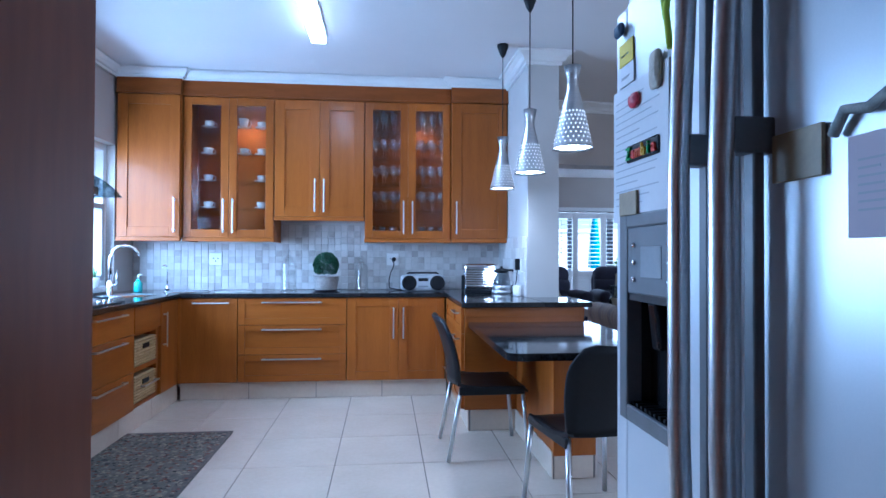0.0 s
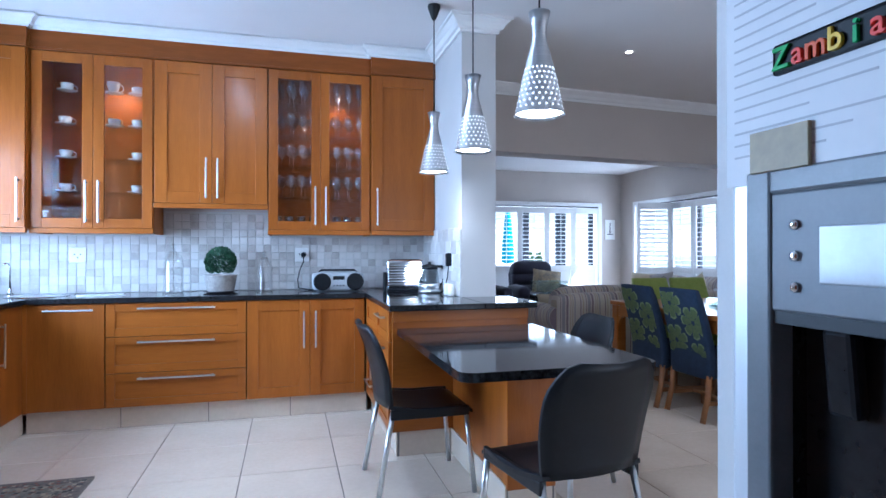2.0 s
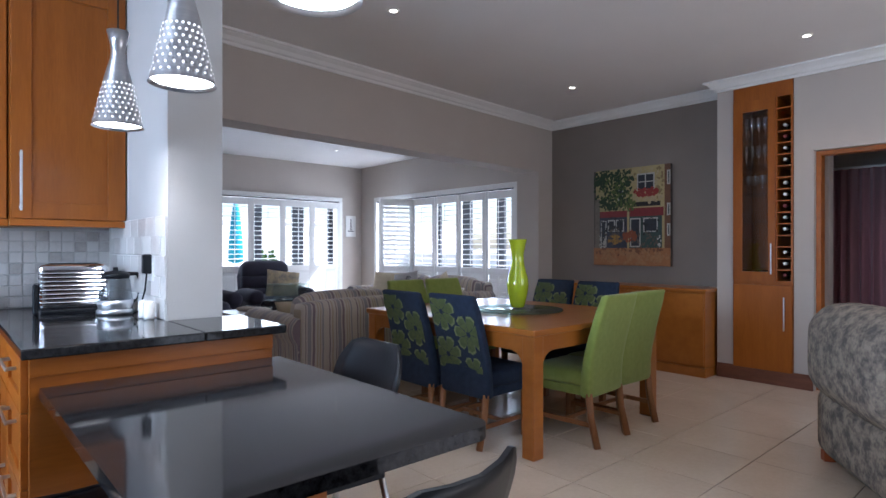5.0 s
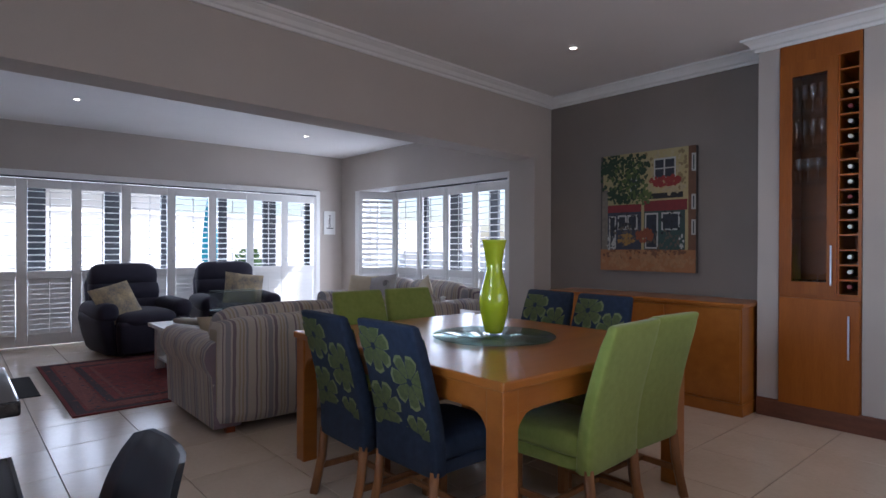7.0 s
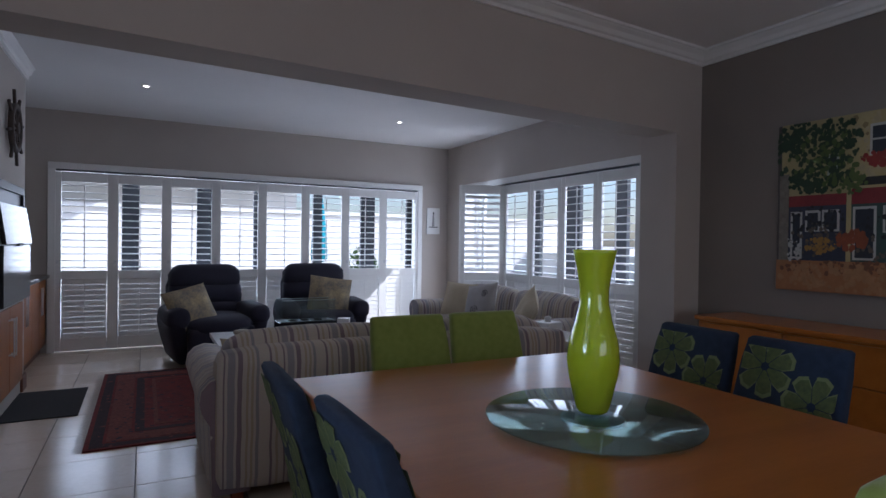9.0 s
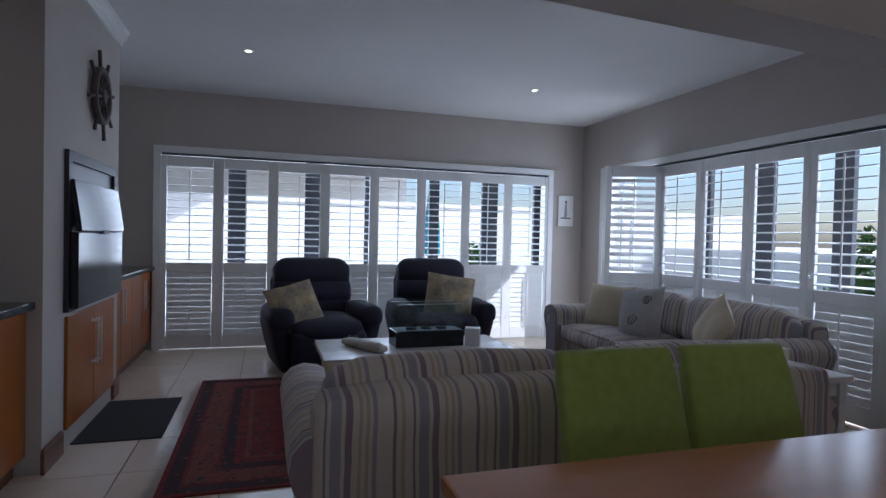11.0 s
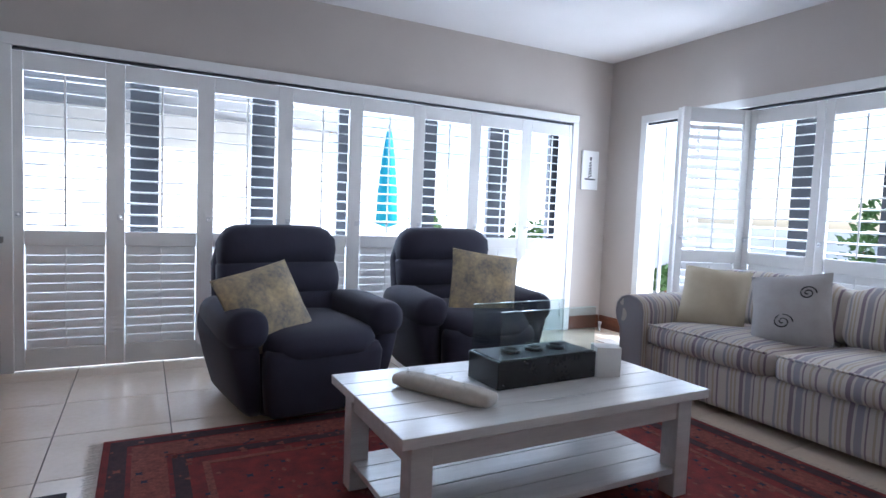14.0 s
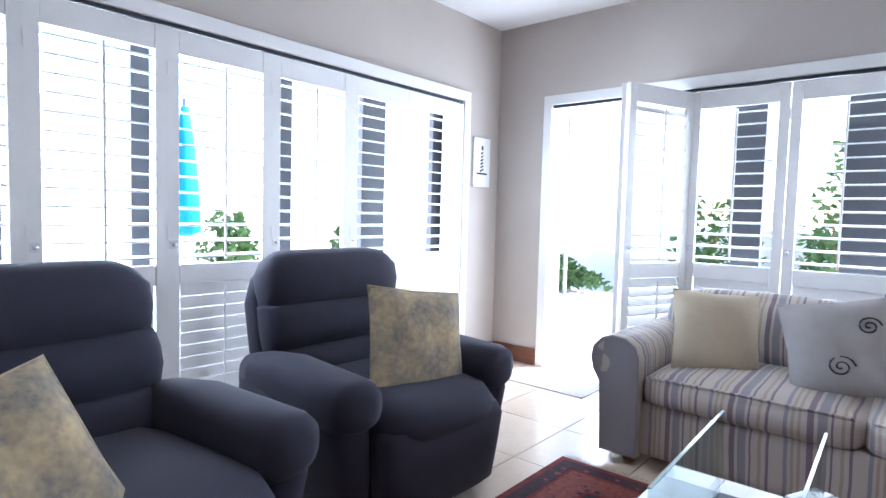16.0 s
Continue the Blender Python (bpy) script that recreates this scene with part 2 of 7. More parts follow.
def tube(points, radius, steps=10, ends=None):
    """A round bar along points; ends: radius at the far end."""
    bm = bmesh.new()
    pts = [Vector(p) for p in points]
    rings = []
    for k, p in enumerate(pts):
        d = (pts[min(k + 1, len(pts) - 1)] - pts[max(k - 1, 0)]).normalized()
        side = d.cross(Vector((0, 0, 1)) if abs(d.z) < 0.9 else Vector((1, 0, 0))).normalized()
        up = side.cross(d)
        r = radius if ends is None else radius + (ends - radius) * k / (len(pts) - 1)
        rings.append([bm.verts.new(p + r * (side * math.cos(2 * math.pi * i / steps) + up * math.sin(2 * math.pi * i / steps))) for i in range(steps)])
    for a, b in zip(rings, rings[1:]):
        for i in range(steps):
            bm.faces.new((a[i], b[i], b[(i + 1) % steps], a[(i + 1) % steps])).smooth = True
    bm.faces.new(rings[0])
    bm.faces.new(rings[-1][::-1])
    bmesh.ops.recalc_face_normals(bm, faces=bm.faces[:])
    return bm


def prism(pts, z0, z1):
    """An upright block over a polygon in plan."""
    bm = bmesh.new()
    a, b = [bm.verts.new((x, y, z0)) for x, y in pts], [bm.verts.new((x, y, z1)) for x, y in pts]
    bm.faces.new(a[::-1])
    bm.faces.new(b)
    for i in range(len(pts)):
        j = (i + 1) % len(pts)
        bm.faces.new((a[i], a[j], b[j], b[i]))
    bmesh.ops.recalc_face_normals(bm, faces=bm.faces[:])
    return bm


def loft(sections, n=28, power=3.0):
    """A padded body from rounded sections (centre x, y, z, half width, half depth)."""
    bm = bmesh.new()
    rings = []
    for cx, cy, z, hx, hy in sections:
        ring = []
        for i in range(n):
            c, q = math.cos(2 * math.pi * i / n), math.sin(2 * math.pi * i / n)
            ring.append(bm.verts.new((cx + hx * math.copysign(abs(c) ** (2 / power), c), cy + hy * math.copysign(abs(q) ** (2 / power), q), z)))
        rings.append(ring)
    for a, b in zip(rings, rings[1:]):
        for i in range(n):
            bm.faces.new((a[i], a[(i + 1) % n], b[(i + 1) % n], b[i])).smooth = True
    bm.faces.new(rings[0][::-1]).smooth = True
    bm.faces.new(rings[-1]).smooth = True
    bmesh.ops.recalc_face_normals(bm, faces=bm.faces[:])
    return bm


def cushion(x0, y0, z0, x1, y1, z1, round_=0.06, puff=0.03, cuts=6):
    """A stuffed block: rounded edges and swollen faces."""
    bm = bx(-1, -1, -1, 1, 1, 1)
    bmesh.ops.subdivide_edges(bm, edges=bm.edges[:], cuts=cuts, use_grid_fill=True)
    half = Vector((abs(x1 - x0) / 2, abs(y1 - y0) / 2, abs(z1 - z0) / 2))
    mid = Vector(((x0 + x1) / 2, (y0 + y1) / 2, (z0 + z1) / 2))
    r = min(round_, *(half * 0.95))
    for v in bm.verts:
        u = v.co.copy()
        p = Vector([u[i] * half[i] for i in range(3)])
        core = Vector([max(-half[i] + r, min(half[i] - r, p[i])) for i in range(3)])
        d = p - core
        if d.length > 1e-6:
            p = core + d.normalized() * r
        bulge = Vector([u[i] * puff * (1 - u[(i + 1) % 3] ** 2) * (1 - u[(i + 2) % 3] ** 2) for i in range(3)])
        v.co = p + bulge + mid
    for f in bm.faces:
        f.smooth = True
    return bm


def thing(name, x, y, z, label, category, group="", rz=0.0, kind=""):
    ob = new(name)
    ob.empty_display_size = 0.1
    ob.matrix_basis = pose(x, y, z, 0, 0, rz)
    return tagged(ob, label, category, group, kind)


def part(name, bm, material, parent=None, label="", smooth=False):
    """Links a bmesh as one mesh object under its thing."""
    me = bpy.data.meshes.new(name)
    if smooth:
        for f in bm.faces:
            f.smooth = True
    bm.to_mesh(me)
    bm.free()
    me.materials.append(material)
    ob = new(name, me)
    ob.parent = parent
    if label:
        tagged(ob, label)
    return ob


def solid(name, bm, material, label, category, x=0, y=0, z=0, rz=0.0, kind="", group="", smooth=False):
    """A thing that is one mesh, or a piece of the setting."""
    ob = part(name, bm, material, None, smooth=smooth)
    ob.matrix_basis = pose(x, y, z, 0, 0, rz)
    return tagged(ob, label, category, group, kind)


def piece(name, mesh, parent, m):
    ob = new(name, mesh)
    ob.parent = parent
    ob.matrix_basis = m
    return ob


def mesh_of(bm, material, name="piece"):
    me = bpy.data.meshes.new(name)
    bm.to_mesh(me)
    bm.free()
    me.materials.append(material)
    return me


# ---------------------------------------------------------------- structure
CEILING = 2.84
S = "structure"
floor_slab = solid("floor", bx(-2.4, -1.7, -0.2, 6.9, 10.6, -0.008), GROUT, "large cream ceramic floor tiles with thin dark joints", "floor", kind=S)

# kitchen walls
solid("wall_kitchen_back", bx(-2.4, 5.03, 0, 1.235, 5.18, CEILING), TAUPE, "taupe painted kitchen wall above the worktop", "wall", kind=S)
solid("wall_kitchen_window", merge(bx(-2.4, -1.7, 0, -2.2, 5.03, 0.95), bx(-2.4, -1.7, 2.17, -2.2, 5.03, CEILING), bx(-2.4, 4.66, 0.95, -2.2, 5.03, 2.17), bx(-2.4, -1.7, 0.95, -2.2, 2.0, 2.17)), TAUPE, "taupe painted kitchen wall with a window", "wall", kind=S)
# the opening is assumed, cut out of view for the added lounge fill lamp
solid("wall_south", merge(bx(-2.2, -1.7, 0, 2.4, -1.55, CEILING), bx(5.4, -1.7, 0, 6.3, -1.55, CEILING), bx(2.4, -1.7, 0, 5.4, -1.55, 0.6), bx(2.4, -1.7, 2.2, 5.4, -1.55, CEILING)), TAUPE, "plain taupe painted wall", "wall", kind=S)
solid("wall_pier", bx(1.235, 3.9, 0.0, 1.485, 5.30, CEILING), NIB, "pale grey painted wall end at the breakfast bar", "wall", kind=S)
solid("wall_fridge_niche", merge(bx(0.73, 0.78, 0, 1.55, 0.89, CEILING), bx(1.44, -1.55, 0, 1.55, 0.78, CEILING)), NIB, "white painted wall end beside the fridge", "wall", kind=S)
# dining walls
LOW = 2.79


def beam_y(x):
    return 5.62 - (6.35 - x) * 0.072


solid("wall_beam", merge(prism([(0.78, beam_y(0.78)), (6.05, beam_y(6.05)), (6.05, beam_y(6.05) + 0.27), (0.78, beam_y(0.78) + 0.27)], 2.19, CEILING), prism([(6.05, beam_y(6.05)), (6.9, beam_y(6.9)), (6.9, 5.95), (6.05, 5.95)], 0, CEILING)), TAUPE, "taupe painted beam over the wide opening", "wall", kind=S)
solid("ceiling", merge(bx(-2.4, -1.7, CEILING, 8.2, 5.72, CEILING + 0.12), bx(-2.4, 5.72, CEILING, 6.9, 10.75, CEILING + 0.12), prism([(0.8, beam_y(0.8) + 0.2), (6.86, beam_y(6.86) + 0.2), (6.86, 10.6), (0.8, 10.6)], LOW, CEILING - 0.002)), CEIL, "smooth white painted ceiling", "ceiling", kind=S)
solid("wall_dining", bx(6.35, 3.45, 0, 6.55, 5.62, CEILING), DTAUPE, "dark taupe painted dining room wall", "wall", kind=S)
solid("wall_curtain_room", merge(bx(6.1, 3.305, 0, 6.55, 3.45, CEILING), bx(6.1, 2.64, 0, 6.3, 2.79, CEILING), bx(6.1, 1.5, 2.08, 6.3, 2.64, CEILING), bx(6.1, -1.55, 0, 6.3, 1.5, CEILING), bx(6.55, 2.64, 0, 6.7, 3.305, CEILING)), TAUPE, "pale taupe painted wall with a doorway", "wall", kind=S)
solid("wall_next_room", merge(bx(7.6, 0.2, 0, 7.8, 3.6, CEILING), bx(6.3, 0.1, 0, 7.6, 0.2, CEILING), bx(6.7, 3.4, 0, 7.6, 3.5, CEILING)), TAUPE, "plain wall of the room behind the curtain", "wall", kind=S)
# living room walls
solid("wall_living_left", merge(bx(0.78, 5.52, 0, 0.93, 10.6, CEILING), bx(0.78, 5.24, 0, 1.485, 5.52, 2.188)), TAUPE, "taupe painted wall behind the granite counters", "wall", kind=S)
solid("wall_chimney", bx(0.93, 7.12, 0, 1.53, 8.66, CEILING), TAUPE, "pale painted chimney breast with a built-in barbecue", "wall", kind=S)
solid("wall_garden", merge(bx(0.93, 10.44, 2.16, 6.9, 10.64, CEILING), bx(0.93, 10.44, 0, 1.51, 10.64, 2.16), bx(6.15, 10.44, 0, 6.9, 10.64, 2.16)), TAUPE, "taupe painted wall over the shuttered doors", "wall", kind=S)
solid("wall_side", merge(bx(6.65, 5.95, 2.16, 6.9, 10.44, CEILING), bx(6.65, 9.95, 0, 6.9, 10.44, 2.16), bx(6.65, 5.95, 0, 6.9, 6.45, 2.16)), TAUPE, "taupe painted wall over the side doors", "wall", kind=S)


def cornice(name, pts, out=0.1, down=0.1):
    """A stepped plaster cornice along a line in plan; the room lies on the left of the line."""
    prof = [(0, 0), (0, -down), (0.018, -down), (0.022, -down * 0.8), (0.04, -down * 0.72), (0.055, -down * 0.45), (0.078, -down * 0.28), (0.085, -0.02), (out, -0.018), (out, 0)]
    bm = bmesh.new()
    P = [Vector(p) for p in pts]
    rings = []
    for k, p in enumerate(P):
        d0 = (P[k] - P[k - 1]).normalized() if k else (P[1] - P[0]).normalized()
        d1 = (P[k + 1] - P[k]).normalized() if k < len(P) - 1 else d0
        n0, n1 = Vector((-d0.y, d0.x)), Vector((-d1.y, d1.x))
        nn = (n0 + n1) / max(0.2, 1 + n0.dot(n1))
        rings.append([bm.verts.new((p.x + nn.x * o, p.y + nn.y * o, CEILING - 0.001 + h)) for o, h in prof])
    for a, b in zip(rings, rings[1:]):
        for i in range(len(prof) - 1):
            bm.faces.new((a[i], a[i + 1], b[i + 1], b[i]))
    bm.faces.new(rings[0])
    bm.faces.new(rings[-1][::-1])
    bmesh.ops.recalc_face_normals(bm, faces=bm.faces[:])
    return solid(name, bm, WHITE, "stepped white plaster cornice", "cornice", kind=S)


cornice("trim_cornice_dining", [(6.1, -1.5), (6.1, 3.45), (6.35, 3.45), (6.35, 5.62), (1.485, beam_y(1.485)), (1.485, 3.9), (1.235, 3.9), (1.235, 4.62)])
cornice("trim_cornice_kitchen", [(1.235, 4.64), (0.715, 4.64), (0.715, 4.69), (-1.65, 4.69), (-1.65, 4.64), (-2.2, 4.64), (-2.2, -1.5)], out=0.07, down=0.085)

cornice("trim_cornice_chimney", [(1.53, 8.66), (1.53, 7.12)], out=0.1, down=0.15)


def skirting(name, x0, y0, x1, y1):
    solid(name, merge(bx(x0, y0, 0.0, x1, y1, 0.12, 0.004), bx(x0 + 0.002, y0 + 0.002, 0.118, x1 - 0.002, y1 - 0.002, 0.135, 0.004)), SKIRT, "dark stained wooden skirting board", "skirting", kind=S)


skirting("baseboard_garden", 6.2, 10.42, 6.63, 10.44)
skirting("baseboard_side", 6.63, 10.0, 6.65, 10.42)
skirting("baseboard_chimney_near", 1.53, 7.10, 1.55, 7.40)
skirting("baseboard_chimney_far", 1.53, 8.50, 1.55, 8.68)
skirting("baseboard_dining_pier", 6.08, 2.64, 6.1, 3.45)
skirting("baseboard_dining", 6.33, 3.47, 6.35, 5.6)

# ---------------------------------------------------------------- kitchen


def shaker(w, h, t=0.022, rail=0.075, depth=0.012):
    """A framed cabinet door in the xz plane, front towards -y: four rails and a sunk panel."""
    return merge(bx(0, 0, 0, rail, t, h, 0.002), bx(w - rail, 0, 0, w, t, h, 0.002), bx(rail, 0.001, 0, w - rail, t, rail, 0.002),
                 bx(rail, 0.001, h - rail, w - rail, t, h, 0.002), bx(rail - 0.005, depth, rail - 0.005, w - rail + 0.005, t - 0.002, h - rail + 0.005))


def bar_handle(length, vertical=True):
    a = 0.012
    if vertical:
        return merge(bx(-a / 2, -0.034, 0, a / 2, -0.024, length, 0.003), bx(-a / 2, -0.026, 0.012, a / 2, 0.002, 0.024), bx(-a / 2, -0.026, length - 0.024, a / 2, 0.002, length - 0.012))
    return merge(bx(0, -0.034, -a / 2, length, -0.024, a / 2, 0.003), bx(0.012, -0.026, -a / 2, 0.024, 0.002, a / 2), bx(length - 0.024, -0.026, -a / 2, length - 0.012, 0.002, a / 2))


def door_part(parent, x, z, w, h, name="door", handle=None, material=None, glass=False, rail=0.075, y=-0.022, plain=False):
    """A door or drawer front with its handle; handle = (x, z, length, vertical)."""
    if glass:
        t = 0.022
        bm = merge(bx(0, 0, 0, rail, t, h, 0.002), bx(w - rail, 0, 0, w, t, h, 0.002), bx(rail, 0.001, 0, w - rail, t, rail, 0.002), bx(rail, 0.001, h - rail, w - rail, t, h, 0.002))
    else:
        bm = bx(0, 0, 0, w, 0.022, h, 0.002) if plain else shaker(w, h, rail=rail)
    d = part(name, moved(bm, Matrix.Translation((x, y, z))), material or WOOD, parent)
    if glass:
        g = part("pane", bx(x + rail - 0.004, y + 0.012, z + rail - 0.004, x + w - rail + 0.004, y + 0.016, z + h - rail + 0.004), PANE, d, "clear glass pane")
        g.visible_shadow = False
    if handle:
        hx, hz, ln, vert = handle
        part("handle", moved(bar_handle(ln, vert), Matrix.Translation((hx, y, hz))), STEEL, d, "brushed steel bar handle")
    return d


def wall_unit(x0, x1, z0, z1, y, doors, depth=0.33, glass=False, label="", handle_side="r", group="kitchen wall cabinets"):
    u = thing("wall_cabinet", x0, y, z0, label, "cabinet", group)
    w, h = x1 - x0, z1 - z0
    fascia = 0.145
    if glass:
        body = merge(bx(0, 0, 0, 0.018, depth, h), bx(w - 0.018, 0, 0, w, depth, h), bx(0.018, 0, 0.03, w - 0.018, depth, 0.05), bx(0.018, 0, h - 0.05, w - 0.018, depth, h), bx(0.018, depth - 0.01, 0.05, w - 0.018, depth, h - 0.05))
    else:
        body = bx(0, 0, 0.03, w, depth, h)
    part("body", body, WOOD, u)
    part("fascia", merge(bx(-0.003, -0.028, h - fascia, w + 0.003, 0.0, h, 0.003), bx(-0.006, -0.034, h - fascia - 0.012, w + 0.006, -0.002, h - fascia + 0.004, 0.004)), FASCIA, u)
    part("light_rail", bx(-0.002, -0.026, 0.0, w + 0.002, 0.004, 0.034, 0.003), WOODH, u)
    dh = h - fascia - 0.055
    n = doors
    dw = (w - 0.006) / n
    for i in range(n):
        hx = dw - 0.04 if (n == 2 and i == 0) or (n == 1 and handle_side == "r") else 0.04
        door_part(u, 0.003 + i * dw + 0.001, 0.038, dw - 0.003, dh, handle=(0.003 + i * dw + hx, 0.075, 0.30, True), glass=glass, rail=0.068 if glass else 0.085)
    if glass:
        for k in range(1, 5):
            s = part("shelf", bx(0.02, 0.02, 0.05 + k * (dh - 0.02) / 5, w - 0.02, depth - 0.012, 0.056 + k * (dh - 0.02) / 5), GLASS, u, "glass shelf")
            s.visible_shadow = False
    return u


UB, UT, UY = 1.345, 2.775, 4.70
wall_unit(-2.175, -1.65, UB, UT, 4.65, 1, 0.38, label="tall cherry wood wall cabinet with a bar handle")
wall_unit(-1.645, -0.868, UB, UT, UY, 2, glass=True, label="cherry wood wall cabinet with glass doors and teacups")
wall_unit(-0.865, -0.072, 1.535, UT, UY, 2, label="short cherry wood wall cabinet with two doors")
wall_unit(-0.069, 0.712, UB, UT, UY, 2, glass=True, label="cherry wood wall cabinet with glass doors and wine glasses")
wall_unit(0.715, 1.232, UB, UT, 4.65, 1, 0.38, label="tall cherry wood wall cabinet beside the pier", handle_side="l")
for cx, zz, pw in ((-1.26, 2.54, 5.0), (0.32, 2.54, 3.0)):
    spot("cabinet_light", (cx + 0.13, 4.88, zz), pw, (1.0, 0.62, 0.35), 120, 0.02)


def teacup(x, y, z, tall=False):
    c = thing("teacup", x, y, z, "white china cup on its saucer", "cup", "china in the cabinet", rz=random.uniform(-40, 40))
    part("saucer", lathe([(0.02, 0), (0.03, 0.003), (0.066, 0.012), (0.068, 0.014), (0.03, 0.007), (0.0, 0.006)], 20, False), CHINA, c)
    k = 1.5 if tall else 1.0
    part("cup", lathe([(0.018, 0.008), (0.02, 0.014), (0.038, 0.03 * k), (0.044, 0.06 * k), (0.042, 0.061 * k), (0.034, 0.03 * k), (0.0, 0.018)], 20, False), CHINA, c)
    part("handle", tube([(0.042 + 0.022 * math.sin(a), 0, (0.036 + 0.018 * math.cos(a)) * k) for a in [i * math.pi / 6 for i in range(7)]], 0.0035, 6), CHINA, c)


shelf0, step = UB + 0.05, (UT - UB - 0.145 - 0.055 - 0.02) / 5
for k in range(5):
    zz = shelf0 + k * step + (0.007 if k else 0.001)
    for cx in (-1.47, -1.16, -1.01):
        if (cx == -1.16 and k in (1, 2)) or (cx == -1.47 and k == 0):
            continue
        teacup(cx + random.uniform(-0.01, 0.01), 4.82, zz, tall=(k == 4 and cx == -1.16))


def wineglass(x, y, z, kind):
    prof = {"stem": [(0.032, 0), (0.03, 0.003), (0.004, 0.008), (0.004, 0.075), (0.028, 0.095), (0.036, 0.125), (0.03, 0.175)],
            "tumbler": [(0.0, 0.004), (0.03, 0.003), (0.034, 0.1), (0.032, 0.1), (0.028, 0.01)],
            "flute": [(0.03, 0), (0.028, 0.003), (0.004, 0.008), (0.004, 0.07), (0.02, 0.1), (0.025, 0.15), (0.02, 0.2)]}[kind]
    ob = solid("wine_glass" if kind != "tumbler" else "tumbler", lathe(prof, 14, False), CRYSTAL, "clear drinking glass on a cabinet shelf", "glass", x, y, z, group="glasses in the cabinet")
    ob.visible_shadow = False
    return ob


for k, kind in enumerate(("tumbler", "stem", "stem", "stem", "flute")):
    zz = shelf0 + k * step + (0.007 if k else 0.001)
    for i in range(8):
        wineglass(0.0 + 0.09 * i + random.uniform(-0.008, 0.008), 4.80, zz, kind)
        if kind != "tumbler":
            wineglass(0.03 + 0.09 * i, 4.91, zz, kind)


def base_unit(x, y, w, label, rz=0, depth=0.55, h=0.716, z=0.15):
    u = thing("base_cabinet", x, y, z, label, "cabinet", "kitchen base cabinets", rz=rz)
    part("body", bx(0.001, 0, 0, w - 0.001, depth, h), WOOD, u)
    return u


BY = 4.482
u = base_unit(-1.58, BY, 0.462, "cherry wood dishwasher front with a steel handle")
door_part(u, 0.003, 0.003, 0.456, 0.708, handle=(0.10, 0.672, 0.30, False), plain=True)
u = base_unit(-1.116, BY, 0.906, "cherry wood drawer unit with three wide drawers")
for z0, z1 in ((0.003, 0.232), (0.236, 0.482), (0.486, 0.711)):
    door_part(u, 0.003, z0, 0.9, z1 - z0, "drawer", (0.2, z1 - 0.035, 0.50, False), WOODH, rail=0.055)
u = base_unit(-0.208, BY, 0.85, "cherry wood base cabinet with two doors")
door_part(u, 0.003, 0.003, 0.438, 0.708, handle=(0.40, 0.36, 0.27, True))
door_part(u, 0.444, 0.003, 0.402, 0.708, handle=(0.485, 0.36, 0.27, True))
# run below the window, fronts towards +x
LX = -1.62
u = base_unit(LX, 4.10, 0.36, "narrow cherry wood corner cupboard", rz=90)
door_part(u, 0.003, 0.003, 0.35, 0.708, handle=(0.05, 0.36, 0.27, True), plain=True)
part("corner_filler", bx(0.356, -0.045, 0.0, 0.40, 0.02, 0.716, 0.002), WOOD, u)


def basket(x, y, z, parent_rz):
    b = thing("basket", x, y, z, "woven straw drawer basket in the cabinet", "basket", "baskets", rz=parent_rz)
    bm = merge(bx(0, 0, 0, 0.37, 0.45, 0.19, 0.008))
    part("body", bm, STRAW, b)
    for k in range(9):
        part("weave", bx(-0.002, -0.006, 0.006 + k * 0.0205, 0.372, 0.001, 0.0215 + k * 0.0205, 0.004, 1), STRAW, b)
    part("grip", bx(0.13, -0.009, 0.115, 0.24, -0.004, 0.15, 0.002), BLACK, b, "dark hand hole")


STRAW = mat("straw", (0.55, 0.40, 0.19), 0.8, dark=(0.30, 0.19, 0.07), scale=40, stretch=(1, 1, 2), fine=200, bump=0.5, rand=0.2)


def basket_unit(y):
    u = thing("base_cabinet", LX, y, 0.15, "open cherry wood cabinet with a drawer and two baskets", "cabinet", "kitchen base cabinets", rz=90)
    w = 0.46
    part("body", merge(bx(0.001, 0, 0, 0.035, 0.55, 0.716), bx(w - 0.035, 0, 0, w - 0.001, 0.55, 0.716), bx(0.035, 0, 0, w - 0.035, 0.55, 0.03), bx(0.035, 0, 0.25, w - 0.035, 0.55, 0.285),
                       bx(0.035, 0, 0.505, w - 0.035, 0.55, 0.716), bx(0.035, 0.53, 0.03, w - 0.035, 0.55, 0.505)), WOOD, u)
    door_part(u, 0.003, 0.53, w - 0.006, 0.181, "drawer", (0.1, 0.145, 0.26, False), WOODH, plain=True)
    for zz in (0.18, 0.435):
        basket(LX + 0.0, y + 0.045, zz + 0.0, 90)


basket_unit(3.635)
basket_unit(2.285)
u = base_unit(LX, 2.75, 0.88, "wide cherry wood drawer unit below the hob", rz=90)
for z0, z1 in ((0.003, 0.265), (0.269, 0.525), (0.529, 0.711)):
    door_part(u, 0.003, z0, 0.874, z1 - z0, "drawer", (0.3, z1 - 0.035, 0.42, False), WOODH, plain=True)
u = base_unit(LX, 1.30, 0.98, "cherry wood base cabinet with doors", rz=90)
door_part(u, 0.003, 0.003, 0.485, 0.708, handle=(0.45, 0.36, 0.27, True))
door_part(u, 0.491, 0.003, 0.485, 0.708, handle=(0.53, 0.36, 0.27, True))
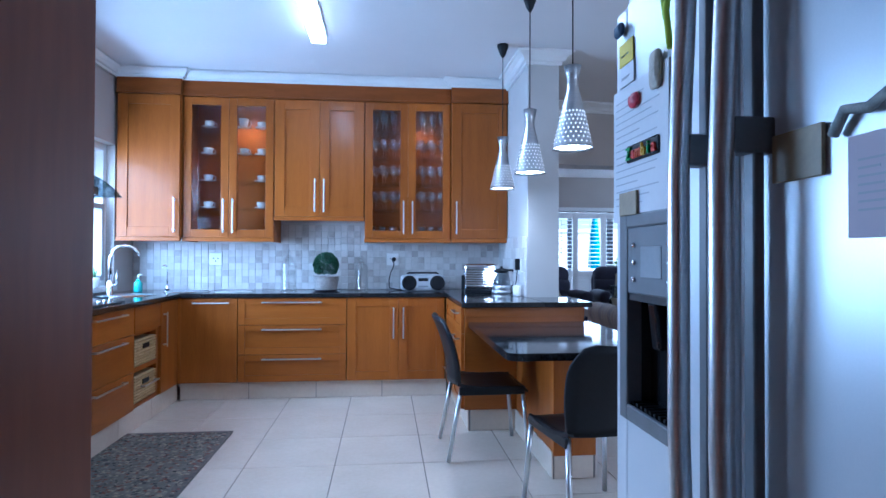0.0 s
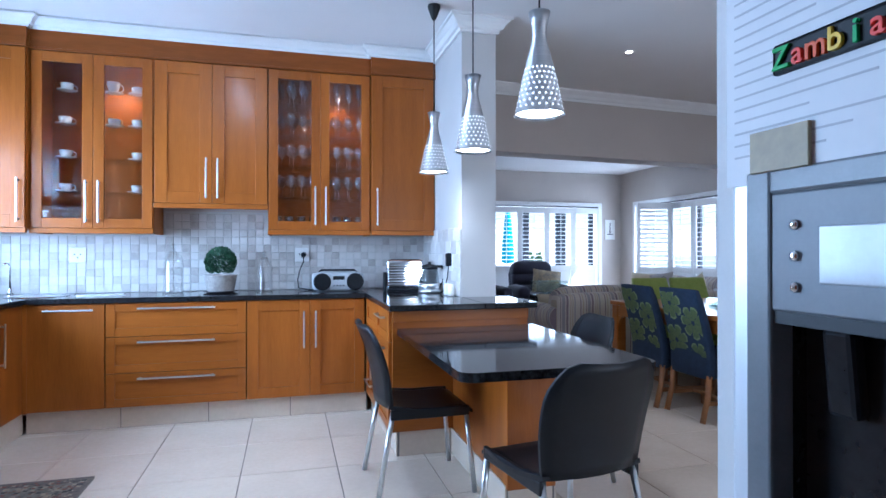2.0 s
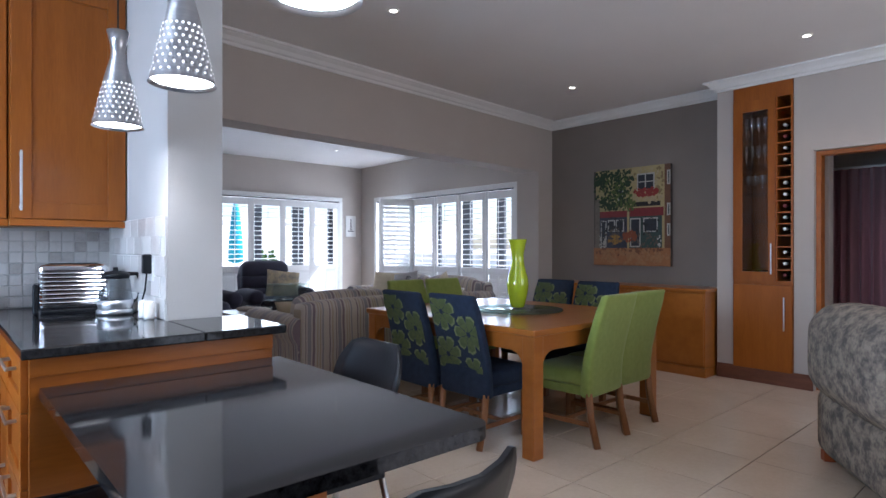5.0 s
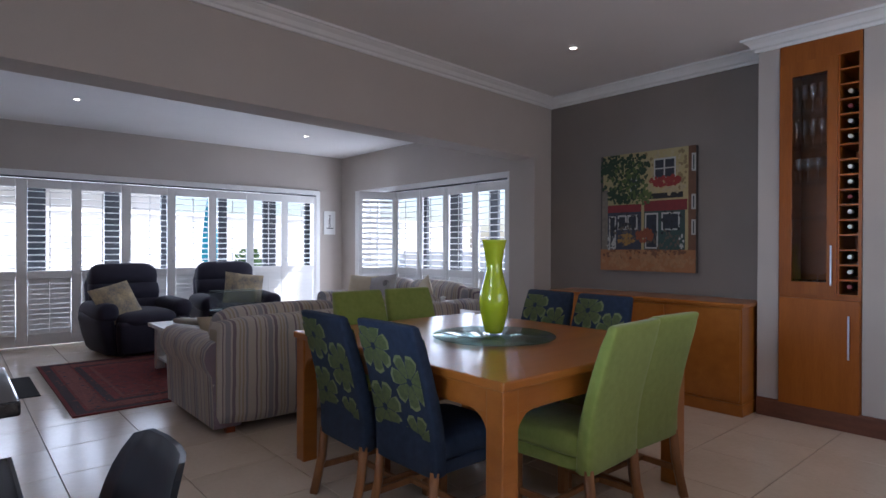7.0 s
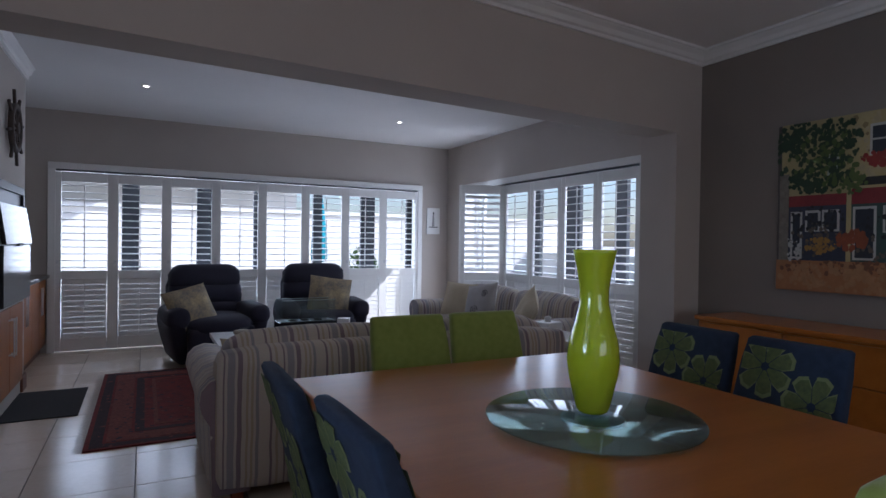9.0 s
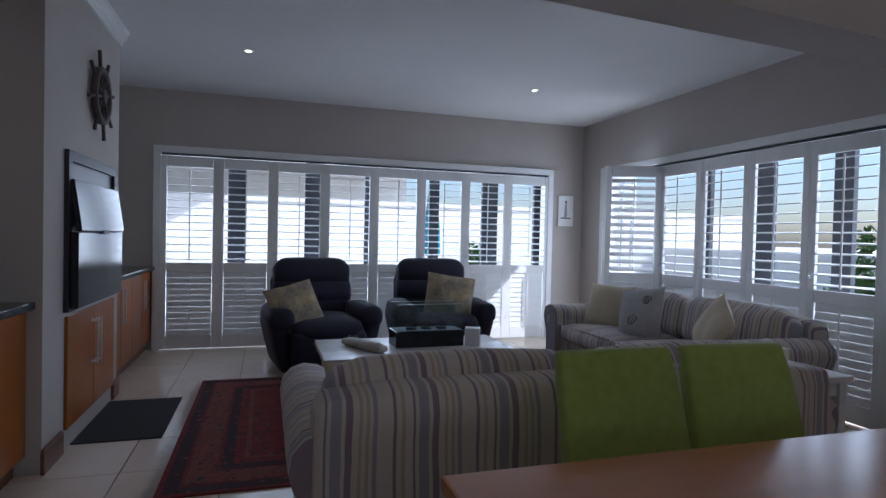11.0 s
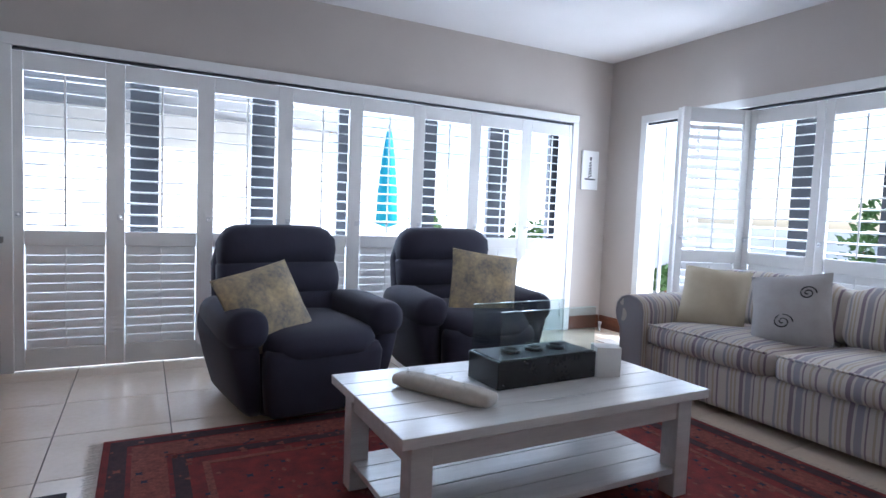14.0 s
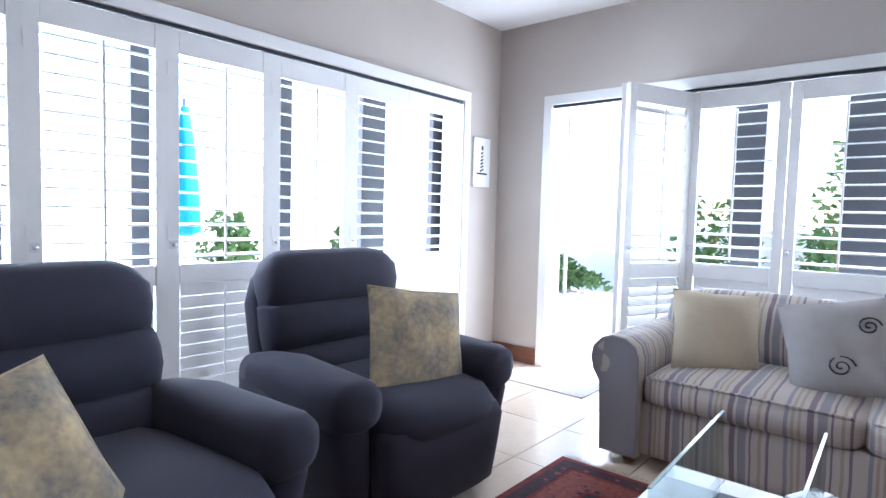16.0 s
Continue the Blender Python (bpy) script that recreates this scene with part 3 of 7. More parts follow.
# bar end: fronts towards -x
u = base_unit(0.672, 4.45, 0.5, "cherry wood bar unit with a drawer and door", rz=-90, depth=0.56)
door_part(u, 0.003, 0.53, 0.494, 0.181, "drawer", (0.12, 0.13, 0.26, False), WOODH, rail=0.05)
door_part(u, 0.003, 0.003, 0.494, 0.522, handle=(0.44, 0.19, 0.27, True))
u = base_unit(0.672, 3.95, 0.48, "cherry wood bar unit with three drawers", rz=-90, depth=0.56)
for z0, z1 in ((0.003, 0.265), (0.269, 0.525), (0.529, 0.711)):
    door_part(u, 0.003, z0, 0.474, z1 - z0, "drawer", (0.1, z1 - 0.05, 0.26, False), WOODH, rail=0.05)
bar = thing("breakfast_bar", 0.672, 3.452, 0.0, "cherry wood breakfast bar with a black granite top", "bar")
part("front_panel", bx(0, 0, 0.15, 0.86, 0.018, 0.866, 0.002), WOODH, bar)
part("side_panel", bx(0.842, 0.018, 0.15, 0.86, 0.446, 0.866, 0.002), WOOD, bar)
part("trim_strip", bx(0.0, -0.008, 0.80, 0.86, 0.0, 0.866, 0.002), WOODH, bar)

# worktops
solid("worktop", merge(bx(-2.198, 4.44, 0.866, 0.645, 5.028, 0.902, 0.004), bx(-2.198, 1.28, 0.866, -1.575, 4.4405, 0.9025, 0.004)), GRANITE, "polished black granite worktop in an L shape", "worktop")
part("worktop", moved(merge(bx(0.6455, 3.40, 0.866, 1.232, 5.028, 0.902, 0.006), bx(1.2325, 3.40, 0.866, 1.575, 3.897, 0.902, 0.006)), Matrix.Translation((-0.672, -3.452, 0))), GRANITE, bar, "polished black granite top round the pier")
bt = thing("breakfast_table", 1.13, 2.8, 0, "black granite breakfast table on a cherry wood base", "table")
top = bx(-0.43, -0.64, 0.725, 0.43, 0.645, 0.762)
cor = [e for e in top.edges if abs(e.verts[0].co.z - e.verts[1].co.z) > 0.02 and e.verts[0].co.y < 0]
bmesh.ops.bevel(top, geom=cor, offset=0.06, segments=6, affect="EDGES", profile=0.5)
part("tabletop", top, GRANITE, bt, "polished black granite top with rounded corners")
part("base", bx(-0.09, -0.24, 0.13, 0.145, 0.645, 0.724, 0.003), WOOD, bt)
part("corner_post", bx(-0.092, -0.245, 0.13, 0.148, -0.19, 0.7235, 0.003), WOOD, bt)

# tiled plinths
KICK = [(-1.6, 4.52, 0.66, 4.535), (-1.645, 1.3, -1.63, 4.52), (0.70, 3.47, 0.715, 4.52), (0.715, 3.47, 1.5, 3.485), (1.035, 2.57, 1.045, 3.46), (1.045, 2.57, 1.27, 2.58), (1.27, 2.58, 1.28, 3.46)]
for i, (x0, y0, x1, y1) in enumerate(KICK):
    k = solid("plinth_%d" % (i + 1), bx(x0 + 0.004, y0 + 0.004, 0, x1 + 0.006, y1 + 0.006, 0.146), GROUT, "pale tiled plinth under the cabinets", "plinth", kind=S)
    n = max(1, round(max(x1 - x0, y1 - y0) / 0.515))
    for j in range(n):
        if x1 - x0 > y1 - y0:
            a, b = x0 + (x1 - x0) * j / n + 0.0025, x0 + (x1 - x0) * (j + 1) / n - 0.0025
            part("tile", bx(a, y0 - 0.002, 0.002, b, y0 + 0.006, 0.147, 0.001), TILE, k)
        else:
            a, b = y0 + (y1 - y0) * j / n + 0.0025, y0 + (y1 - y0) * (j + 1) / n - 0.0025
            sx = (x1 + 0.004, x1 + 0.012) if i in (1, 6) else (x0 - 0.002, x0 + 0.006)
            part("tile", bx(sx[0], a, 0.002, sx[1], b, 0.147, 0.001), TILE, k)

# kitchen window
win = thing("window_1", -2.3, 3.33, 0.95, "white framed kitchen window over the worktop", "window", kind=S)
FRAMEGREY = mat("grey_window_frame", (0.42, 0.43, 0.45), 0.5, dark=(0.37, 0.38, 0.4), scale=9)
part("window_frame", merge(bx(-0.03, -1.33, 0, 0.03, -1.27, 1.22), bx(-0.03, 1.27, 0, 0.03, 1.33, 1.22), bx(-0.03, -1.27, 0, 0.03, 1.27, 0.05), bx(-0.03, -1.27, 1.16, 0.03, 1.27, 1.22), bx(-0.025, 0.42, 0.05, 0.025, 0.47, 1.16), bx(-0.025, -0.47, 0.05, 0.025, -0.42, 1.16)), WHITE, win)
part("sash", merge(bx(0.0, 0.50, 0.06, 0.05, 0.54, 0.70), bx(0.0, 1.22, 0.06, 0.05, 1.26, 0.70), bx(0.0, 0.54, 0.66, 0.05, 1.22, 0.70), bx(0.0, 0.54, 0.06, 0.05, 1.22, 0.10)), FRAMEGREY, win, "grey opening sash")
g = part("pane", bx(-0.006, -1.27, 0.05, -0.001, 1.27, 1.16), GLASS, win)
g.visible_shadow = False
part("window_sill", bx(0.02, -1.33, -0.03, 0.13, 1.33, 0.012, 0.004), WHITE, win)

# extractor hood
hood = thing("extractor_hood", -2.2, 3.2, 1.62, "stainless steel extractor hood with a curved glass visor", "hood")
part("chimney", bx(0.0, -0.16, 0.08, 0.28, 0.16, 1.24, 0.004), STEEL, hood)
part("body", bx(0.0, -0.30, 0.0, 0.42, 0.30, 0.055, 0.006), STEEL, hood)
vis = bmesh.new()
rows = []
for i in range(13):
    a = (i - 6) / 6
    rows.append([vis.verts.new((xx, a * 0.46, 0.105 - 0.10 * a * a + dz)) for xx, dz in ((0.0, 0), (0.50, 0), (0.50, -0.008), (0.0, -0.008))])
for a, b in zip(rows, rows[1:]):
    for i in range(4):
        vis.faces.new((a[i], a[(i + 1) % 4], b[(i + 1) % 4], b[i]))
part("visor", vis, glass_mat("smoked_glass", (0.35, 0.4, 0.42)), hood, "curved smoked glass visor")

hob = thing("gas_hob", -1.88, 3.2, 0.9028, "black gas hob with steel burners", "hob")
part("plate", bx(-0.25, -0.36, 0, 0.25, 0.36, 0.012, 0.004), BLACKGLOSS, hob)
for bxx, byy, r in ((-0.12, -0.23, 0.045), (-0.12, 0.23, 0.055), (0.1, -0.23, 0.055), (0.1, 0.23, 0.045), (0.0, 0.0, 0.065)):
    part("burner", moved(lathe([(r, 0), (r, 0.012), (r * 0.7, 0.018), (r * 0.7, 0.024), (0.001, 0.026)], 20), Matrix.Translation((bxx, byy, 0.012))), STEEL, hob)
    part("pan_support", merge(*[moved(bx(-0.1, -0.004, 0.035, 0.1, 0.004, 0.043), Matrix.Translation((bxx, byy, 0)) @ Matrix.Rotation(a, 4, "Z")) for a in (0, math.pi / 2)], *[bx(bxx + sx * 0.095 - 0.004, byy - 0.004, 0.012, bxx + sx * 0.095 + 0.004, byy + 0.004, 0.036) for sx in (-1, 1)]), BLACK, hob)
for k in range(5):
    part("knob", moved(lathe([(0.016, 0), (0.016, 0.012), (0.012, 0.02)], 14), Matrix.Translation((0.215, -0.16 + k * 0.08, 0.012))), STEEL, hob)

sink = thing("sink", -1.93, 4.28, 0.9028, "stainless steel inset corner sink", "sink")
part("bowl", lathe([(0.2, 0.004), (0.2, 0.0), (0.0, 0.001)], 32, False), STEEL, sink)
part("rim", lathe([(0.185, 0.003), (0.205, 0.007), (0.215, 0.001)], 32, False), CHROME, sink)
sink2 = thing("prep_bowl", -1.62, 4.74, 0.9028, "small round steel prep bowl in the worktop", "sink")
part("rim", lathe([(0.17, 0.003), (0.185, 0.007), (0.195, 0.001)], 32, False), CHROME, sink2)
part("bowl", lathe([(0.175, 0.003), (0.0, 0.001)], 32, False), STEEL, sink2)


def arc(cx, cz, r, a0, a1, n=12):
    return [(cx + r * math.cos(radians(a0 + (a1 - a0) * i / n)), 0, cz + r * math.sin(radians(a0 + (a1 - a0) * i / n))) for i in range(n + 1)]


tap = thing("tap", -2.03, 4.22, 0.9028, "tall chrome gooseneck mixer tap", "tap", rz=35)
part("spout", tube([(0, 0, 0.05), (0, 0, 0.27)] + arc(0.105, 0.29, 0.105, 180, 15), 0.014, 12), CHROME, tap)
part("body", lathe([(0.03, 0), (0.03, 0.01), (0.022, 0.015), (0.022, 0.11), (0.014, 0.12)], 18), CHROME, tap)
part("lever", tube([(0.0, -0.02, 0.08), (0.03, -0.07, 0.09), (0.035, -0.075, 0.2)], 0.007, 8), CHROME, tap)
tap2 = thing("filter_tap", -1.84, 4.88, 0.9028, "slim chrome filter tap", "tap", rz=-110)
part("spout", tube([(0, 0, 0.03), (0, 0, 0.19)] + arc(0.03, 0.2, 0.03, 180, 30, 8), 0.006, 8), CHROME, tap2)
part("body", lathe([(0.018, 0), (0.018, 0.02), (0.01, 0.045), (0.006, 0.05)], 14), CHROME, tap2)
soap = thing("soap_bottle", -2.0, 4.66, 0.903, "clear soap bottle with turquoise liquid", "bottle")
part("bottle", lathe([(0.03, 0), (0.034, 0.01), (0.034, 0.08), (0.016, 0.1), (0.014, 0.11)], 18), mat("turquoise_soap", (0.16, 0.55, 0.52), 0.12, dark=(0.13, 0.5, 0.47), scale=6), soap)
part("pump", merge(tube([(0, 0, 0.108), (0, 0, 0.15)], 0.007), tube([(0, 0, 0.15), (0.035, 0, 0.148)], 0.006)), WHITE, soap)
cac = thing("potted_cactus", -2.19, 4.30, 0.965, "small cactus in a white pot on the sill", "plant")
part("pot", lathe([(0.035, 0), (0.045, 0.08), (0.042, 0.08), (0.03, 0.07), (0.0, 0.07)], 18, False), CHINA, cac)
part("plant", merge(tube([(0, 0, 0.07), (0.0, 0, 0.15)], 0.014, 8, 0.005), tube([(0.0, 0.01, 0.07), (0.0, 0.04, 0.13)], 0.011, 8, 0.004), tube([(0, -0.01, 0.07), (0.0, -0.035, 0.12)], 0.011, 8, 0.004)), mat("cactus_green", (0.12, 0.22, 0.09), 0.7, dark=(0.07, 0.14, 0.05), scale=60), cac)


def socket(x, z, plug=False, m=None):
    s = thing("wall_socket", x, 5.02, z, "white double wall socket on the splashback", "socket", "wall sockets")
    part("plate", bx(-0.058, -0.012, -0.058, 0.058, 0.0, 0.058, 0.004), WHITE, s)
    for hx, hz in ((-0.02, 0.005), (0.02, 0.005), (0, -0.02)):
        part("hole", bx(hx - 0.005, -0.0135, hz - 0.005, hx + 0.005, -0.011, hz + 0.005), BLACK, s)
    if plug:
        part("plug", moved(lathe([(0.022, 0), (0.02, 0.03), (0.008, 0.045)], 12), Matrix.Translation((0.012, -0.012, 0.0)) @ Matrix.Rotation(radians(90), 4, "X")), BLACK, s, "black plug")
        part("cable", tube([(0.012, -0.05, -0.005), (0.01, -0.06, -0.06), (-0.02, -0.05, -0.13), (-0.035, -0.06, -0.2), (-0.03, -0.1, -0.27), (0.05, -0.14, -0.282), (0.13, -0.13, -0.282), (0.18, -0.15, -0.282)], 0.005, 6), BLACK, s, "black cable")


socket(-1.455, 1.19)
socket(0.19, 1.19, True)


JARGLASS = glass_mat("jar_glass", (0.96, 0.97, 0.97), 0.1, 0.03)


def jar(x, y, s, group="glass jars"):
    j = thing("glass_jar", x, y, 0.9028, "clear glass storage jar with a knobbed lid", "jar", group)
    a = part("jar", lathe([(0.0, 0.004), (0.075 * s, 0.003), (0.078 * s, 0.01), (0.07 * s, 0.03), (0.07 * s, 0.22 * s), (0.06 * s, 0.25 * s), (0.064 * s, 0.255 * s)], 24, False), JARGLASS, j)
    b = part("lid", lathe([(0.066 * s, 0.257 * s), (0.06 * s, 0.27 * s), (0.03 * s, 0.31 * s), (0.012 * s, 0.325 * s), (0.022 * s, 0.345 * s), (0.012 * s, 0.37 * s), (0.002, 0.375 * s)], 24, False), JARGLASS, j)
    a.visible_shadow = b.visible_shadow = False


jar(-0.76, 4.84, 1.0)
jar(-0.10, 4.84, 0.85)
pl = thing("potted_plant", -0.42, 4.80, 0.9028, "round clipped green plant in a glazed white pot", "plant")
part("saucer", lathe([(0.09, 0), (0.13, 0.012), (0.128, 0.015), (0.08, 0.006)], 28), mat("dark_saucer", (0.05, 0.045, 0.05), 0.3), pl)
part("pot", lathe([(0.085, 0.008), (0.1, 0.02), (0.12, 0.13), (0.126, 0.135), (0.118, 0.135), (0.1, 0.11), (0.0, 0.11)], 28, False), mat("crackle_glaze", (0.62, 0.58, 0.54), 0.3, dark=(0.34, 0.3, 0.28), scale=16, fine=60), pl)
leaf = bmesh.new()
for i in range(2200):
    z = random.uniform(-0.75, 1)
    a = random.uniform(0, 6.283)
    r = math.sqrt(1 - z * z)
    d = Vector((r * math.cos(a), r * math.sin(a), z))
    c = d * random.uniform(0.085, 0.118) + Vector((0, 0, 0.235))
    t = d.cross(Vector((random.random(), random.random(), random.random()))).normalized()
    w = (d + 0.8 * t.cross(d) * random.uniform(-1, 1)).normalized() * 0.008
    leaf.faces.new([leaf.verts.new(p) for p in (c - t * 0.011, c + w, c + t * 0.011, c - w * 0.6)])
part("crown", leaf, mat("clipped_leaves", (0.045, 0.13, 0.06), 0.55, dark=(0.012, 0.045, 0.022), scale=40, fine=150), pl)
radio = thing("radio", 0.465, 4.78, 0.9028, "grey portable stereo with two round speakers", "radio")
part("body", cushion(-0.2, -0.09, 0.0, 0.2, 0.09, 0.15, 0.035, 0.004), mat("silver_plastic", (0.42, 0.43, 0.45), 0.35, dark=(0.37, 0.38, 0.4), scale=20), radio)
for sx in (-1, 1):
    part("speaker", moved(lathe([(0.068, -0.005), (0.068, 0.012), (0.058, 0.016), (0.03, 0.008), (0.001, 0.012)], 24), Matrix.Translation((sx * 0.128, -0.085, 0.075)) @ Matrix.Rotation(radians(90), 4, "X")), BLACK, radio)
part("display", bx(-0.045, -0.096, 0.09, 0.045, -0.088, 0.12, 0.003), BLACKGLOSS, radio)
for k in range(4):
    part("button", bx(-0.045 + k * 0.024, -0.097, 0.04, -0.028 + k * 0.024, -0.088, 0.052, 0.002), FRIDGEDARK, radio)
part("carry_handle", tube([(-0.15, 0, 0.145), (-0.13, 0, 0.165), (0.13, 0, 0.165), (0.15, 0, 0.145)], 0.008, 8), BLACK, radio)
to = thing("toaster", 0.98, 4.62, 0.9028, "ribbed chrome toaster with black ends", "toaster", rz=-8)
part("body", bx(-0.15, -0.10, 0.015, 0.15, 0.10, 0.25, 0.03, 4), CHROME, to)
for k in range(8):
    part("rib", bx(-0.142, -0.106, 0.05 + k * 0.021, 0.142, -0.09, 0.062 + k * 0.021, 0.005), CHROME, to)
part("end", bx(-0.172, -0.085, 0.0, -0.148, 0.085, 0.15, 0.008), BLACK, to)
part("base", bx(-0.14, -0.095, 0, 0.14, 0.095, 0.02, 0.004), BLACK, to)
part("slot", bx(-0.11, -0.05, 0.245, 0.11, -0.02, 0.2525), BLACK, to)
part("slot", bx(-0.11, 0.02, 0.245, 0.11, 0.05, 0.2525), BLACK, to)
ke = thing("kettle", 1.12, 4.36, 0.9028, "glass and steel electric kettle", "kettle")
part("base", lathe([(0.085, 0), (0.085, 0.02), (0.075, 0.028)], 28), STEEL, ke)
a = part("jug", lathe([(0.074, 0.03), (0.08, 0.05), (0.066, 0.17), (0.06, 0.18)], 28, False), glass_mat("kettle_glass", (0.75, 0.78, 0.8)), ke)
a.visible_shadow = False
part("band", lathe([(0.076, 0.028), (0.081, 0.05), (0.081, 0.07), (0.07, 0.072)], 28, False), STEEL, ke)
part("lid", lathe([(0.063, 0.178), (0.064, 0.2), (0.05, 0.212), (0.012, 0.218), (0.012, 0.235), (0.002, 0.236)], 28), BLACK, ke)
part("handle", tube([(0.055, 0, 0.2), (0.1, 0, 0.2), (0.118, 0, 0.16), (0.11, 0, 0.08), (0.078, 0, 0.055)], 0.011, 10), BLACK, ke)
sk = thing("wall_socket", 1.233, 4.12, 1.13, "white wall socket with a black plug", "socket", "wall sockets")
part("plate", bx(-0.012, -0.058, -0.058, 0, 0.058, 0.058, 0.004), WHITE, sk)
part("plug", bx(-0.05, -0.02, -0.02, -0.01, 0.02, 0.075, 0.008), BLACK, sk)
part("cable", tube([(-0.03, 0, -0.015), (-0.035, 0.01, -0.1), (-0.05, 0.05, -0.2), (-0.06, 0.12, -0.222)], 0.004, 6), BLACK, sk)
for i, yy in enumerate((3.99, 4.08)):
    solid("spice_pot", lathe([(0.022, 0), (0.024, 0.01), (0.024, 0.075), (0.018, 0.085), (0.002, 0.088)], 16), CHINA, "small white ceramic pot", "pot", 1.18, yy, 0.9028, group="small pots")
solid("paper_leaflet", bx(-0.15, -0.09, 0, 0.15, 0.09, 0.003), PAPER, "flat tray lying on the granite worktop", "tray", -1.22, 4.72, 0.9028, rz=20)

# pendant lamps
PERF = mat("perforation_glow", (1, 1, 1), 0.4, emit=(1.0, 0.98, 0.95), power=0.9)
PSTEEL = mat("spun_aluminium", (0.62, 0.64, 0.67), 0.3, 1.0, dark=(0.52, 0.54, 0.57), scale=3, stretch=(1, 1, 40), fine=40)


def pendant(x, y, z):
    p = thing("pendant_lamp", x, y, z, "spun aluminium pendant lamp with a perforated shade", "lamp", "pendant lamps")
    H = CEILING - z
    prof = [(0.098, 0.0), (0.094, 0.004), (0.05, 0.205), (0.03, 0.28), (0.027, 0.31), (0.03, 0.34), (0.042, 0.395), (0.038, 0.395), (0.026, 0.34), (0.023, 0.31), (0.026, 0.28), (0.046, 0.205), (0.09, 0.004), (0.098, 0.0)]
    part("shade", lathe(prof, 36, False), PSTEEL, p)
    dots = bmesh.new()
    for k in range(8):
        zz = 0.025 + k * 0.021
        rr = 0.0955 - (0.0455 / 0.201) * (zz - 0.004) * 0.985
        for i in range(22):
            a = 2 * math.pi * (i + 0.5 * (k % 2)) / 22
            n = Vector((math.cos(a), math.sin(a), 0.22)).normalized()
            t = Vector((-math.sin(a), math.cos(a), 0))
            u2 = n.cross(t)
            c = Vector((rr * math.cos(a), rr * math.sin(a), zz)) + n * 0.0012
            s = 0.0036
            dots.faces.new([dots.verts.new(c + s * (t * math.cos(b) + u2 * math.sin(b))) for b in [j * math.pi / 3 for j in range(6)]])
    d = part("perforations", dots, PERF, p, "glowing round perforations")
    d["kind"] = "stuff"
    part("diffuser", lathe([(0.088, 0.012), (0.086, 0.018), (0.001, 0.018)], 30, False), LAMPGLOW, p, "glowing white diffuser")
    part("cord", tube([(0, 0, 0.39), (0, 0, H - 0.05)], 0.0035, 6), BLACK, p)
    part("canopy", lathe([(0.008, H - 0.1), (0.02, H - 0.08), (0.042, H - 0.02), (0.042, H - 0.002)], 20), BLACK, p)
    d = bpy.data.lights.new("pendant_light", "SPOT")
    d.energy, d.color, d.spot_size, d.spot_blend, d.shadow_soft_size = 4.5, (1.0, 0.95, 0.88), radians(130), 0.5, 0.07
    o = new("pendant_light", d)
    o.matrix_world = look((x, y, z - 0.004), (x, y + 0.0001, 0))


for py in (2.14, 2.95, 3.77):
    pendant(1.005, py, 1.735)

fl = thing("ceiling_light", -0.37, 3.02, CEILING, "fluorescent tube light on the kitchen ceiling", "lamp")
part("tray", bx(-0.06, -0.7, -0.03, 0.06, 0.7, -0.001, 0.004), WHITE, fl)
part("diffuser", bx(-0.055, -0.69, -0.075, 0.055, 0.69, -0.031, 0.015, 3), TUBE, fl)
area("tube_light", (-0.37, 3.02, CEILING - 0.09), (-0.37, 3.0201, 0), 0.1, 1.35, 6, (0.84, 0.92, 1.0))

# black stacking chairs


def cafe_chair():
    c = thing("cafe_chair", 0, 0, 0, "black plastic chair with aluminium legs", "chair", "chairs at the breakfast table")
    seat = bmesh.new()
    rows = []
    for j in range(9):
        v = j / 8
        y = -0.21 + 0.43 * v
        wid = 0.21 + 0.02 * math.sin(v * math.pi)
        z = 0.455 - 0.02 * math.sin(v * math.pi) - (0.035 * max(0, (v - 0.8) / 0.2) ** 2)
        rows.append([(sx * wid, y, z + 0.012 * abs(sx) ** 3 * (1 - v)) for sx in (-1, -0.75, -0.4, 0, 0.4, 0.75, 1)])
    grid_shell(seat, rows, (0, 0, -0.016))
    part("seat", seat, BLACK, c)
    back = bmesh.new()
    rows = []
    for j in range(11):
        v = j / 10
        z = 0.45 + 0.40 * v
        y0 = -0.20 - 0.01 * v - 0.09 * v * v
        wid = 0.205 + 0.025 * math.sin(v * 2.4) - 0.05 * max(0, (v - 0.7) / 0.3) ** 2
        rows.append([(sx * wid, y0 - 0.045 * (1 - sx * sx), z + (0.022 * sx * sx - 0.03 * sx ** 6) * max(0, (v - 0.6) / 0.4)) for sx in (-1, -0.75, -0.4, 0, 0.4, 0.75, 1)])
    grid_shell(back, rows, (0, 0.012, 0))
    part("backrest", back, BLACK, c)
    part("apron", bx(-0.215, -0.2, 0.395, -0.195, 0.2, 0.445, 0.006), BLACK, c)
    part("apron", bx(0.195, -0.2, 0.395, 0.215, 0.2, 0.445, 0.006), BLACK, c)
    for sx in (-1, 1):
        part("leg", tube([(sx * 0.2, 0.185, 0.43), (sx * 0.225, 0.225, 0.01)], 0.013, 10), ALU, c, "aluminium leg")
        part("leg", tube([(sx * 0.195, -0.185, 0.44), (sx * 0.225, -0.265, 0.01)], 0.013, 10), ALU, c, "aluminium leg")
    return c


